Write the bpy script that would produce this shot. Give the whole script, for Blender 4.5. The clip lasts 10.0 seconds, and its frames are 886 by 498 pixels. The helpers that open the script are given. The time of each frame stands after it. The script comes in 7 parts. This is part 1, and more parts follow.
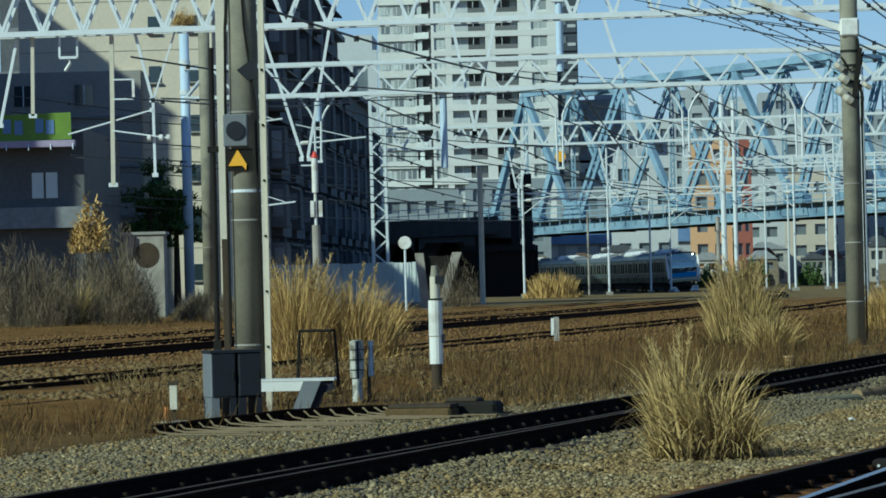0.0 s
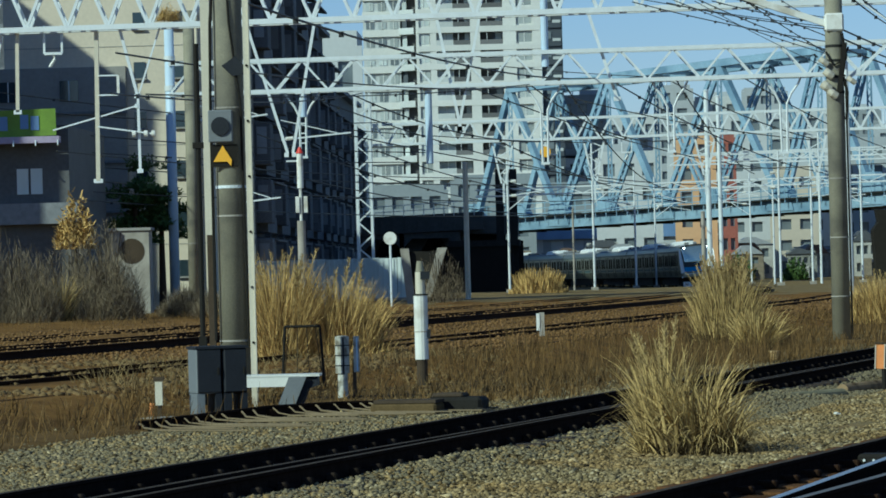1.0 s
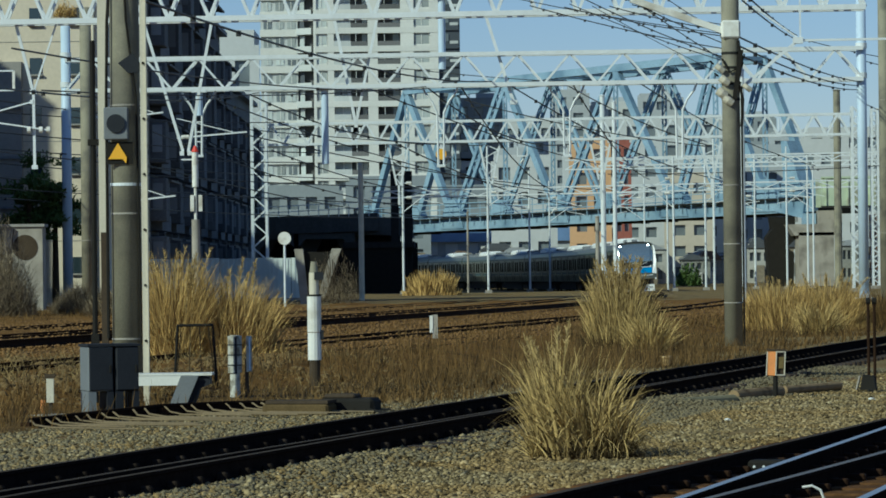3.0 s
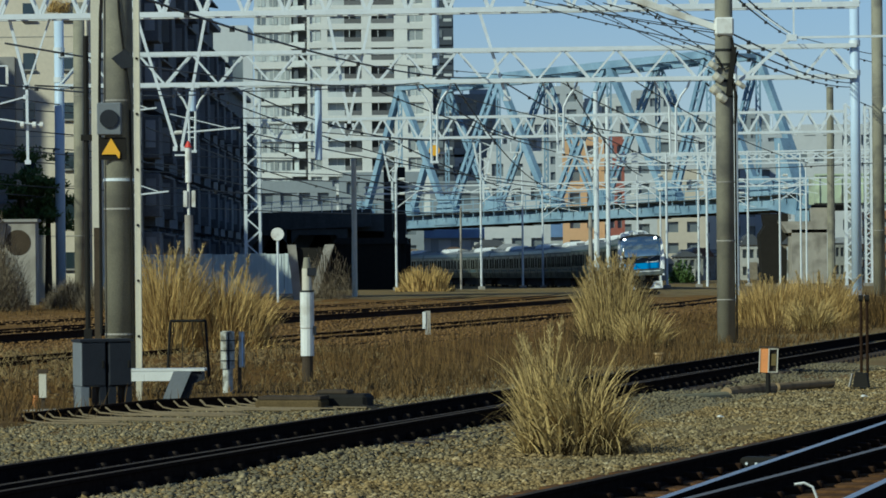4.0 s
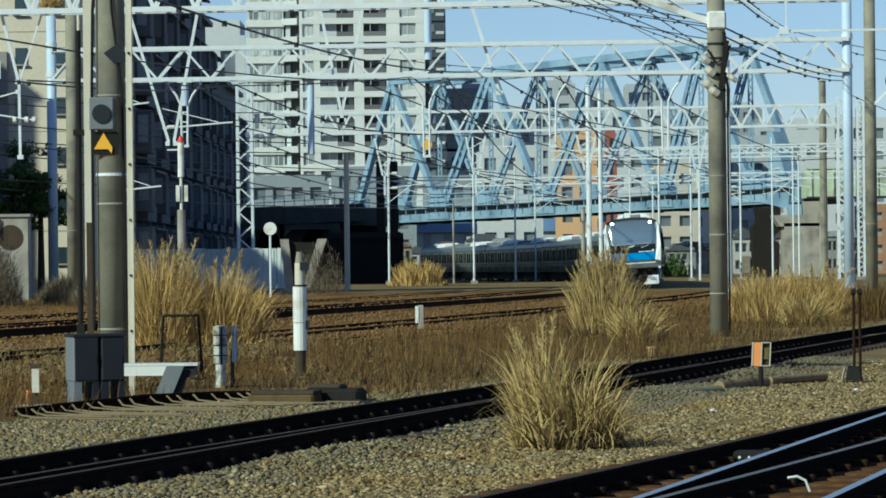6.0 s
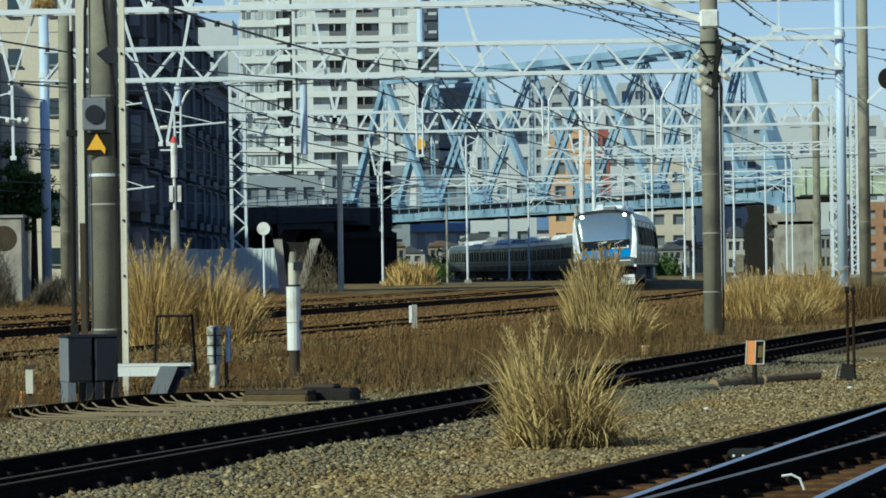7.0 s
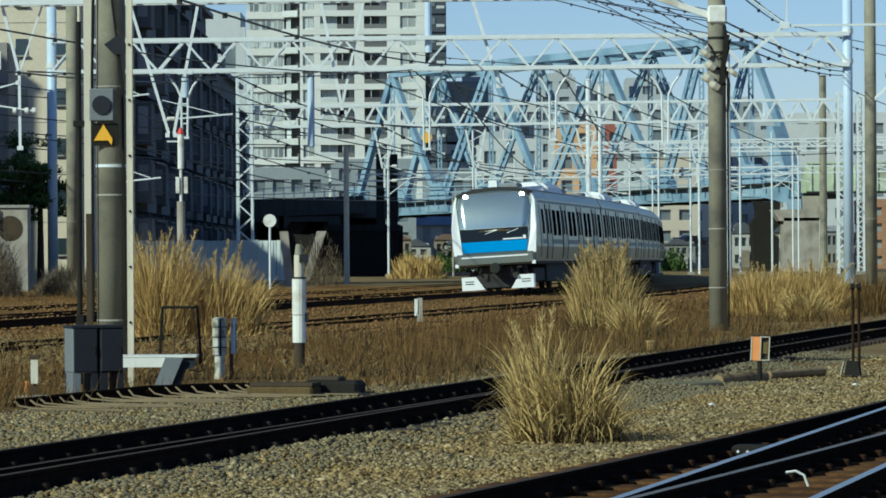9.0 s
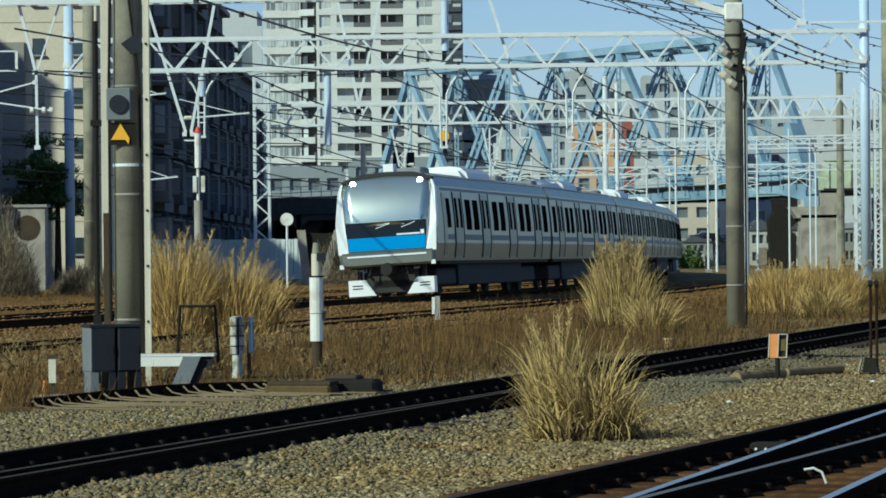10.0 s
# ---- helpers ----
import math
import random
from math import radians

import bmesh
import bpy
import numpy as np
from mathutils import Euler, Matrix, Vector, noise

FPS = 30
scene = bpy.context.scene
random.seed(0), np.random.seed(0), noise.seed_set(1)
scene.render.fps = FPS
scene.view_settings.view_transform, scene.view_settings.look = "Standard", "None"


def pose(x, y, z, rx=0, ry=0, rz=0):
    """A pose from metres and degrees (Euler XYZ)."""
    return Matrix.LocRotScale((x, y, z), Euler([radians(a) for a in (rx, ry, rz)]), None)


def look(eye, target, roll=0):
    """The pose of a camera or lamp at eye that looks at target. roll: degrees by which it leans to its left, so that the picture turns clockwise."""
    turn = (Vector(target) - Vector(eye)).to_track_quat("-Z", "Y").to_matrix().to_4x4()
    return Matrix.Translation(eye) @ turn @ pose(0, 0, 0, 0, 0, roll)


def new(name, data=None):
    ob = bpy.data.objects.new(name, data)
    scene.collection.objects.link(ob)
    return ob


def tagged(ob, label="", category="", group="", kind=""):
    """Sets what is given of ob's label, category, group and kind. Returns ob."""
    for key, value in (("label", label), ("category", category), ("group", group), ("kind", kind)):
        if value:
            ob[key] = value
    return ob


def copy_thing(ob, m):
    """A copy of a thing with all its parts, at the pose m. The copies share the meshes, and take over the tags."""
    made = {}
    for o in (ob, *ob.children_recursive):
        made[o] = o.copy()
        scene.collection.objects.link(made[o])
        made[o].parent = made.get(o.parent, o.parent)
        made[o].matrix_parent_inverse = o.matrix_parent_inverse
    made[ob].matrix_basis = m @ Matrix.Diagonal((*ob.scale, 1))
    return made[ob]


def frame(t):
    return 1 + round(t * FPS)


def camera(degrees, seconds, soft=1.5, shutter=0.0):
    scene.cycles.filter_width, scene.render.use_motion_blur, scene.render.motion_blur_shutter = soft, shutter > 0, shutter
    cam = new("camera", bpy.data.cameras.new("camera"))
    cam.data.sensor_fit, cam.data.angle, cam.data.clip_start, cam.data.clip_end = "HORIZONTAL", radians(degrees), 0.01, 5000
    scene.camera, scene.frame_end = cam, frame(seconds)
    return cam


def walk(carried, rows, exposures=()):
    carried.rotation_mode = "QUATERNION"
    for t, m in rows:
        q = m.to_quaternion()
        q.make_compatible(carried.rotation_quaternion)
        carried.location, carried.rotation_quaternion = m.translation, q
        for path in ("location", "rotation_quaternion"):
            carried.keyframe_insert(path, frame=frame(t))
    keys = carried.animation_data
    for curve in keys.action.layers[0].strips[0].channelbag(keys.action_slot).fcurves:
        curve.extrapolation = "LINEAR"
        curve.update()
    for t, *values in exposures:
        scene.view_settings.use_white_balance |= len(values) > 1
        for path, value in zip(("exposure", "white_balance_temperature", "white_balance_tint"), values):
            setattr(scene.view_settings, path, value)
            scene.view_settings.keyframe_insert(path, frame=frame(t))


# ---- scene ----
cam = camera(14.42, 10.0, 1.7)
EYE = 1.5
VIEW = [
    (0.0, 2.1226, 0.5118, 1.3969), (0.5, 2.1085, 0.4115, 1.3226), (1.0, 1.8825, 0.4323, 1.496),
    (1.5, 1.1989, 0.3823, 1.5496), (2.0, 0.4463, 0.4367, 0.8924), (3.5, 0.0878, 0.4075, 0.6386),
    (4.0, 0.0323, 0.3627, 0.5245), (4.5, 0.1165, 0.2613, 0.4164), (5.0, 0.0528, 0.178, 0.2188),
    (5.5, 0.0, 0.268, 0.4), (7.0, -0.1926, 0.2562, 0.8192), (7.5, -0.2415, 0.1667, 0.4332),
    (8.0, -0.3084, 0.2509, 0.3121), (8.5, -0.2275, 0.2544, 0.2304), (9.0, -0.0966, 0.1509, 0.3513),
    (9.5, 0.0444, 0.1043, 0.55), (10.0, 0.1861, 0.1238, 0.5257),
]
walk(cam, [(t, pose(0, 0, EYE, 90 + pitch, roll, yaw)) for t, yaw, pitch, roll in VIEW],
     [(0.0, -0.27, 4850, -10), (1.5, -0.28, 4950, -8), (2.0, -0.30, 5080, -7), (3.5, -0.42, 5150, -6), (4.0, -0.40, 5150, -6), (4.5, -0.20, 5150, -6),
      (5.5, -0.10, 5150, -6), (10.0, -0.16, 5150, -6)])

# ---- world and sun ----
SUN_DIR = Vector((-0.64, -0.60, 0.52)).normalized()
world = bpy.data.worlds.new("world")
scene.world = world
world.use_nodes = True
wn, wl = world.node_tree.nodes, world.node_tree.links
sky = wn.new("ShaderNodeTexSky")
sky.sky_type, sky.sun_disc = "NISHITA", False
sky.sun_elevation = math.asin(SUN_DIR.z)
sky.sun_rotation = math.atan2(SUN_DIR.x, SUN_DIR.y)
sky.air_density, sky.dust_density, sky.ozone_density = 1.0, 0.1, 3.8
wn["Background"].inputs[1].default_value = 0.096
haze = wn.new("ShaderNodeMix")                      # a pale winter sky, less green than the clear-air model
haze.data_type, haze.blend_type = "RGBA", "MULTIPLY"
haze.inputs[0].default_value = 1.0
haze.inputs[7].default_value = (1.02, 0.885, 0.955, 1)
wl.new(sky.outputs[0], haze.inputs[6])
wl.new(haze.outputs[2], wn["Background"].inputs[0])
sun = new("sun", bpy.data.lights.new("sun", "SUN"))
sun.data.energy, sun.data.angle, sun.data.color = 4.6, radians(0.53), (1.0, 0.90, 0.64)
sun.matrix_world = look(SUN_DIR * 100, (0, 0, 0))


# ---- materials ----
def mat(name, color, rough=0.7, metal=0.0, var=0.25, scale=3.0, bump=0.2, fine=40.0, piece=0.0, stain=None, stain_scale=0.6, spec=0.5):
    """A surface with grain at two scales, relief, and a random shade from piece to piece."""
    m = bpy.data.materials.new(name)
    m.use_nodes = True
    n, l = m.node_tree.nodes, m.node_tree.links
    b = n["Principled BSDF"]
    b.inputs["Roughness"].default_value, b.inputs["Metallic"].default_value = rough, metal
    b.inputs["Specular IOR Level"].default_value = spec
    tc = n.new("ShaderNodeTexCoord")
    n1, n2 = n.new("ShaderNodeTexNoise"), n.new("ShaderNodeTexNoise")
    n1.inputs["Scale"].default_value, n2.inputs["Scale"].default_value = scale, fine
    n1.inputs["Detail"].default_value, n2.inputs["Detail"].default_value = 5, 3
    l.new(tc.outputs["Object"], n1.inputs["Vector"])
    l.new(tc.outputs["Object"], n2.inputs["Vector"])
    add = n.new("ShaderNodeMath")
    add.operation = "ADD"
    l.new(n1.outputs[0], add.inputs[0])
    l.new(n2.outputs[0], add.inputs[1])
    ramp = n.new("ShaderNodeMapRange")
    ramp.inputs[1].default_value, ramp.inputs[2].default_value = 0.6, 1.4
    ramp.inputs[3].default_value, ramp.inputs[4].default_value = 1 - var, 1 + var
    l.new(add.outputs[0], ramp.inputs[0])
    val = ramp.outputs[0]
    if piece:
        oi, pr, mul = n.new("ShaderNodeObjectInfo"), n.new("ShaderNodeMapRange"), n.new("ShaderNodeMath")
        pr.inputs[3].default_value, pr.inputs[4].default_value = 1 - piece, 1 + piece
        mul.operation = "MULTIPLY"
        l.new(oi.outputs["Random"], pr.inputs[0])
        l.new(pr.outputs[0], mul.inputs[0])
        l.new(val, mul.inputs[1])
        val = mul.outputs[0]
    hsv = n.new("ShaderNodeHueSaturation")
    hsv.inputs["Color"].default_value = (*color, 1)
    l.new(val, hsv.inputs["Value"])
    out = hsv.outputs[0]
    if stain:
        n3, cr, mix = n.new("ShaderNodeTexNoise"), n.new("ShaderNodeMapRange"), n.new("ShaderNodeMix")
        n3.inputs["Scale"].default_value, n3.inputs["Detail"].default_value = stain_scale, 6
        cr.inputs[1].default_value, cr.inputs[2].default_value = 0.48, 0.66
        l.new(tc.outputs["Object"], n3.inputs["Vector"])
        l.new(n3.outputs[0], cr.inputs[0])
        mix.data_type = "RGBA"
        l.new(cr.outputs[0], mix.inputs[0])
        l.new(out, mix.inputs[6])
        mix.inputs[7].default_value = (*stain, 1)
        out = mix.outputs[2]
    l.new(out, b.inputs["Base Color"])
    if bump:
        bp = n.new("ShaderNodeBump")
        bp.inputs["Strength"].default_value, bp.inputs["Distance"].default_value = bump, 0.02
        l.new(n2.outputs[0], bp.inputs["Height"])
        l.new(bp.outputs[0], b.inputs["Normal"])
    return m


def shine(name, color, strength):
    m = bpy.data.materials.new(name)
    m.use_nodes = True
    b = m.node_tree.nodes["Principled BSDF"]
    b.inputs["Base Color"].default_value = (*color, 1)
    b.inputs["Emission Color"].default_value = (*color, 1)
    b.inputs["Emission Strength"].default_value = strength
    return m


M_CONC = mat("pole concrete", (0.275, 0.255, 0.185), 0.85, var=0.2, scale=1.5, stain=(0.13, 0.12, 0.10), stain_scale=0.9)
M_CONC_L = mat("weathered concrete", (0.36, 0.33, 0.28), 0.85, var=0.25, scale=0.8, stain=(0.2, 0.18, 0.15))
M_GALV = mat("galvanised steel", (0.70, 0.73, 0.74), 0.5, 0.0, var=0.12, scale=2)
M_BLUEPOLE = mat("pale blue painted steel", (0.55, 0.66, 0.80), 0.45, 0.0, var=0.12, scale=1)
M_BRIDGE = mat("light blue bridge paint", (0.265, 0.375, 0.48), 0.6, 0.0, var=0.25, scale=0.5, fine=6, stain=(0.15, 0.235, 0.33), stain_scale=0.25)
M_DECK = mat("dark bridge timber", (0.05, 0.05, 0.05), 0.8)
M_GREENST = mat("pale green girder paint", (0.50, 0.57, 0.40), 0.55, var=0.15, scale=0.4, stain=(0.3, 0.3, 0.22))
M_DARK = mat("dark matt steel", (0.034, 0.033, 0.030), 0.85, 0.0, spec=0.1)
M_WIRE = mat("overhead wire", (0.05, 0.05, 0.05), 0.6, 0.3, var=0.05)
M_WHITE = mat("white paint", (0.76, 0.75, 0.69), 0.55, var=0.08, scale=3, stain=(0.5, 0.46, 0.38), stain_scale=2)
M_BLACKP = mat("dark weathered timber", (0.07, 0.053, 0.036), 0.9, spec=0.1)
M_CREAMP = mat("cream post paint", (0.60, 0.55, 0.43), 0.6, var=0.12)
M_BOX = mat("grey equipment enamel", (0.17, 0.18, 0.19), 0.6, 0.0, var=0.1, scale=4)
M_BOXD = mat("dark grey equipment enamel", (0.022, 0.024, 0.03), 0.6, 0.0, var=0.15, scale=4, spec=0.2)
M_RUST = mat("rusty rail steel", (0.030, 0.017, 0.010), 0.95, 0.0, var=0.4, scale=8, spec=0.05)
M_RAILDK = mat("oily rail web", (0.022, 0.016, 0.013), 1.0, 0.0, var=0.4, scale=8, spec=0.0)
M_CLIP = mat("dusty rail clip", (0.030, 0.023, 0.018), 1.0, 0.0, var=0.4, scale=8, piece=0.5, spec=0.0)
M_RAILTOP = mat("worn rail head", (0.060, 0.047, 0.036), 0.95, 0.0, spec=0.08, var=0.25, scale=6, bump=0.05)
M_RAILBRIGHT = mat("polished rail head", (0.74, 0.71, 0.64), 0.42, 1.0, var=0.05, scale=6, bump=0.02)
M_RAILMID = mat("dulled rail head", (0.17, 0.155, 0.14), 0.6, 0.4, var=0.15, scale=6, bump=0.05)
M_SLEEPER = mat("old timber sleeper", (0.045, 0.030, 0.019), 1.0, var=0.4, scale=6, piece=0.3)
M_YELLOW = mat("yellow marker paint", (0.85, 0.45, 0.02), 0.45, var=0.08)
M_ORANGE = mat("orange marker paint", (0.62, 0.23, 0.05), 0.5, var=0.15)
M_RED = mat("red paint", (0.6, 0.05, 0.03), 0.5, var=0.1)
M_BLACK = mat("black for paint and deep shade", (0.022, 0.020, 0.017), 0.8, var=0.2, spec=0.1)


# ---- mesh helpers ----
def bx(bm, c, s, rz=0.0, rx=0.0, ry=0.0, bevel=0.0):
    """A box with centre c and size s, turned by degrees."""
    m = pose(*c, rx, ry, rz) @ Matrix.Diagonal((*s, 1))
    r = bmesh.ops.create_cube(bm, size=1, matrix=m)
    if bevel:
        es = list({e for v in r["verts"] for e in v.link_edges})
        bmesh.ops.bevel(bm, geom=es, offset=bevel, segments=1, affect="EDGES")


def axis(p0, p1):
    p0, p1 = Vector(p0), Vector(p1)
    return Matrix.Translation((p0 + p1) / 2) @ (p1 - p0).to_track_quat("Z", "Y").to_matrix().to_4x4(), (p1 - p0).length


def tube(bm, p0, p1, r, r1=None, n=8):
    m, h = axis(p0, p1)
    bmesh.ops.create_cone(bm, cap_ends=True, segments=n, radius1=r, radius2=r if r1 is None else r1, depth=h, matrix=m)


def beam(bm, p0, p1, w, h):
    """A square-cut bar between two points."""
    m, d = axis(p0, p1)
    bmesh.ops.create_cube(bm, size=1, matrix=m @ Matrix.Diagonal((w, h, d, 1)))


def rope(bm, pts, r, n=5):
    """A bent round bar through the points, in one skin."""
    rings = []
    for i, p in enumerate(pts):
        d = (Vector(pts[min(len(pts) - 1, i + 1)]) - Vector(pts[max(0, i - 1)])).normalized()
        m = Matrix.Translation(p) @ d.to_track_quat("Z", "Y").to_matrix().to_4x4()
        rings.append([bm.verts.new(m @ Vector((r * math.cos(6.2832 * k / n), r * math.sin(6.2832 * k / n), 0))) for k in range(n)])
    for a, b in zip(rings[:-1], rings[1:]):
        for k in range(n):
            bm.faces.new((a[k], a[(k + 1) % n], b[(k + 1) % n], b[k]))
    bm.faces.new(rings[0][::-1])
    bm.faces.new(rings[-1])


def ball(bm, c, r, n=2, s=(1, 1, 1)):
    bmesh.ops.create_icosphere(bm, subdivisions=n, radius=r, matrix=Matrix.Translation(c) @ Matrix.Diagonal((*s, 1)))


def prism(bm, outline, y0, y1, m=None):
    """A closed outline in x and z, drawn out along y."""
    m = m or Matrix()
    a = [bm.verts.new(m @ Vector((x, y0, z))) for x, z in outline]
    b = [bm.verts.new(m @ Vector((x, y1, z))) for x, z in outline]
    k = len(a)
    fs = [bm.faces.new(a), bm.faces.new(b[::-1])]
    fs += [bm.faces.new((a[(i + 1) % k], a[i], b[i], b[(i + 1) % k])) for i in range(k)]
    bmesh.ops.recalc_face_normals(bm, faces=fs)


def mesh_of(name, bm, material, smooth=False):
    me = bpy.data.meshes.new(name)
    bm.to_mesh(me)
    bm.free()
    for m in material if isinstance(material, (list, tuple)) else [material]:
        me.materials.append(m)
    if smooth:
        me.polygons.foreach_set("use_smooth", [True] * len(me.polygons))
    return me


def part(name, bm, material, parent=None, label="", smooth=False):
    ob = new(name, mesh_of(name, bm, material, smooth))
    ob.parent = parent
    return tagged(ob, label)


def thing(name, label, category, at=None, group="", kind=""):
    """An empty at the base of a thing, which carries its parts."""
    ob = new(name)
    ob.empty_display_size = 0.2
    if at is not None:
        ob.matrix_basis = at if isinstance(at, Matrix) else Matrix.Translation(at)
    return tagged(ob, label, category, group, kind)


def B():
    return bmesh.new()


def made(fn, *a, **k):
    """A fresh bmesh on which fn has drawn."""
    bm = bmesh.new()
    fn(bm, *a, **k)
    return bm


def np_mesh(name, chunks, material):
    vs, fs, o = [], [], 0
    for v, f in chunks:
        vs.append(v)
        fs.append(f + o)
        o += len(v)
    v, f = np.concatenate(vs), np.concatenate(fs)
    me = bpy.data.meshes.new(name)
    me.vertices.add(len(v))
    me.vertices.foreach_set("co", v.astype(np.float32).ravel())
    k = f.shape[1]
    me.loops.add(f.size)
    me.loops.foreach_set("vertex_index", f.astype(np.int32).ravel())
    me.polygons.add(len(f))
    me.polygons.foreach_set("loop_start", np.arange(0, f.size, k, dtype=np.int32))
    me.update(calc_edges=True)
    me.validate()
    me.materials.append(material)
    return me


def cloud(seed, n, rx, ry, h, length, width, up):
    """Short strips scattered through a dome, each on a way of its own."""
    r = np.random.RandomState(seed)
    a, q, f = r.rand(n) * 6.283, np.sqrt(r.rand(n)), r.rand(n)
    p = np.stack([np.cos(a) * q * rx, np.sin(a) * q * ry, f * h * np.sqrt(np.maximum(0.05, 1 - q ** 2 * 0.9)) * (0.75 + 0.35 * np.sin(a * 3 + seed))], 1)
    d = r.randn(n, 3) + np.array([0, 0, up])
    d *= (length * (0.4 + r.rand(n)) / np.linalg.norm(d, axis=1))[:, None]
    b = r.rand(n) * 2.4 - 1.2
    sd = np.stack([np.cos(b), np.sin(b), np.zeros(n)], 1) * width * 0.5
    q1 = p + d
    q1[:, 2] = np.maximum(q1[:, 2], 0.02)
    v = np.stack([p - sd, p + sd, q1 + sd * 0.5, q1 - sd * 0.5], 1).reshape(-1, 3)
    return v, np.arange(n * 4).reshape(-1, 4)


def ease(x, a, b):
    x = min(1, max(0, (x - a) / (b - a)))
    return x * x * (3 - 2 * x)


# ---- the lie of the land ----
CURVE_R, CURVE_X, CURVE_Y = 709.0, 12.87, 243.5     # the main line's curve: radius and its outermost point


def ground_z(x, y):
    u = (x - 0.505) * 0.9685 - (y - 40.67) * 0.2489          # metres right of the nearest running line
    base = -0.20 + 0.38 * ease(y, 62, 150) - 0.25 * ease(y, 240, 330)
    return base - 0.05 * math.exp(-((u - 3.0) / 2.0) ** 2)


def main_line(s, off=0.0):
    """Place and heading on the curved line, s metres along towards the camera from its outermost point; off: to the right, outwards."""
    a = s / CURVE_R
    r = CURVE_R + off
    x, y = CURVE_X - CURVE_R + r * math.cos(a), CURVE_Y - r * math.sin(a)
    return x, y, a


def curve_off(x, y):
    """Metres outwards from the main line's middle."""
    return math.hypot(x - CURVE_X + CURVE_R, y - CURVE_Y) - CURVE_R


def rail_z(y):
    return 0.32 - 0.42 * ease(y, 150, 330) - 0.12 * ease(-y, -100, -40)


def surf_z(x, y):
    """The ground's height, or the ballast bed's where it covers the ground."""
    o = curve_off(x, y)
    if -13.3 < o < 9.0:
        return rail_z(y) - 0.14
    if 9.0 <= o < 10.4:
        return max(ground_z(x, y) - 0.03, rail_z(y) - 0.14 - (o - 9) * 0.21)
    return ground_z(x, y) - 0.03


# ---- ground ----
def ground_material():
    m = mat("gravel and dry earth", (0.225, 0.165, 0.07), 0.95, var=0.4, scale=1.2, bump=0.8, fine=26, stain=(0.19, 0.115, 0.045), stain_scale=0.35, spec=0.1)
    return m


def build_ground():
    ys = [-3000, -400, -100, -20] + [i * 1.0 for i in range(0, 100)] + [100 + i * 5 for i in range(0, 60)] + [420, 500, 700, 1200, 4500]
    xs = [-4000, -900, -300, -120, -60] + [-40 + i * 1.0 for i in range(0, 81)] + [60, 120, 300, 900, 4000]
    bm = B()
    grid = [[bm.verts.new((x, y, ground_z(x, y) + (0.05 * noise.noise((x * 0.4, y * 0.25, 0)) if abs(x) < 41 and 0 <= y < 400 else 0))) for x in xs] for y in ys]
    for j in range(len(ys) - 1):
        for i in range(len(xs) - 1):
            bm.faces.new((grid[j][i], grid[j][i + 1], grid[j + 1][i + 1], grid[j + 1][i]))
    ob = part("ground", bm, ground_material())
    tagged(ob, "gravelly railway yard ground with brown dry earth", "ground", kind="structure")


build_ground()


def rail_profile(s=1.0):
    w = [(-0.065, 0), (0.065, 0), (0.065, 0.012), (0.012, 0.03), (0.010, 0.115), (0.034, 0.125), (0.034, 0.153),
         (-0.034, 0.153), (-0.034, 0.125), (-0.010, 0.115), (-0.012, 0.03), (-0.065, 0.012)]
    return [(x * s, z * s - 0.153 * s) for x, z in w]


def sweep_rail(bm, pts, top_mat=1):
    """A rail whose head's top follows pts; the head's top face takes the second material."""
    prof = rail_profile()
    rings = []
    for i, p in enumerate(pts):
        a, b = Vector(pts[max(0, i - 1)]), Vector(pts[min(len(pts) - 1, i + 1)])
        d = (b - a).normalized()
        side = Vector((d.y, -d.x, 0)).normalized()
        rings.append([bm.verts.new(Vector(p) + side * x + Vector((0, 0, z))) for x, z in prof])
    k = len(prof)
    for r0, r1 in zip(rings[:-1], rings[1:]):
        for i in range(k):
            f = bm.faces.new((r0[i], r0[(i + 1) % k], r1[(i + 1) % k], r1[i]))
            f.material_index = top_mat if i == 6 else 0
    bm.faces.new(rings[0])
    bm.faces.new(rings[-1][::-1])
    bmesh.ops.recalc_face_normals(bm, faces=bm.faces[:])


N_O, N_D = Vector((0.505, 40.67, 0)), Vector((0.2489, 0.9685, 0))
N_S = Vector((0.9685, -0.2489, 0))


def near(s, u, z=0.0):
    """A place beside the nearest running line: s metres along it, u to its right."""
    p = N_O + N_D * s + N_S * u
    return (p.x, p.y, z)


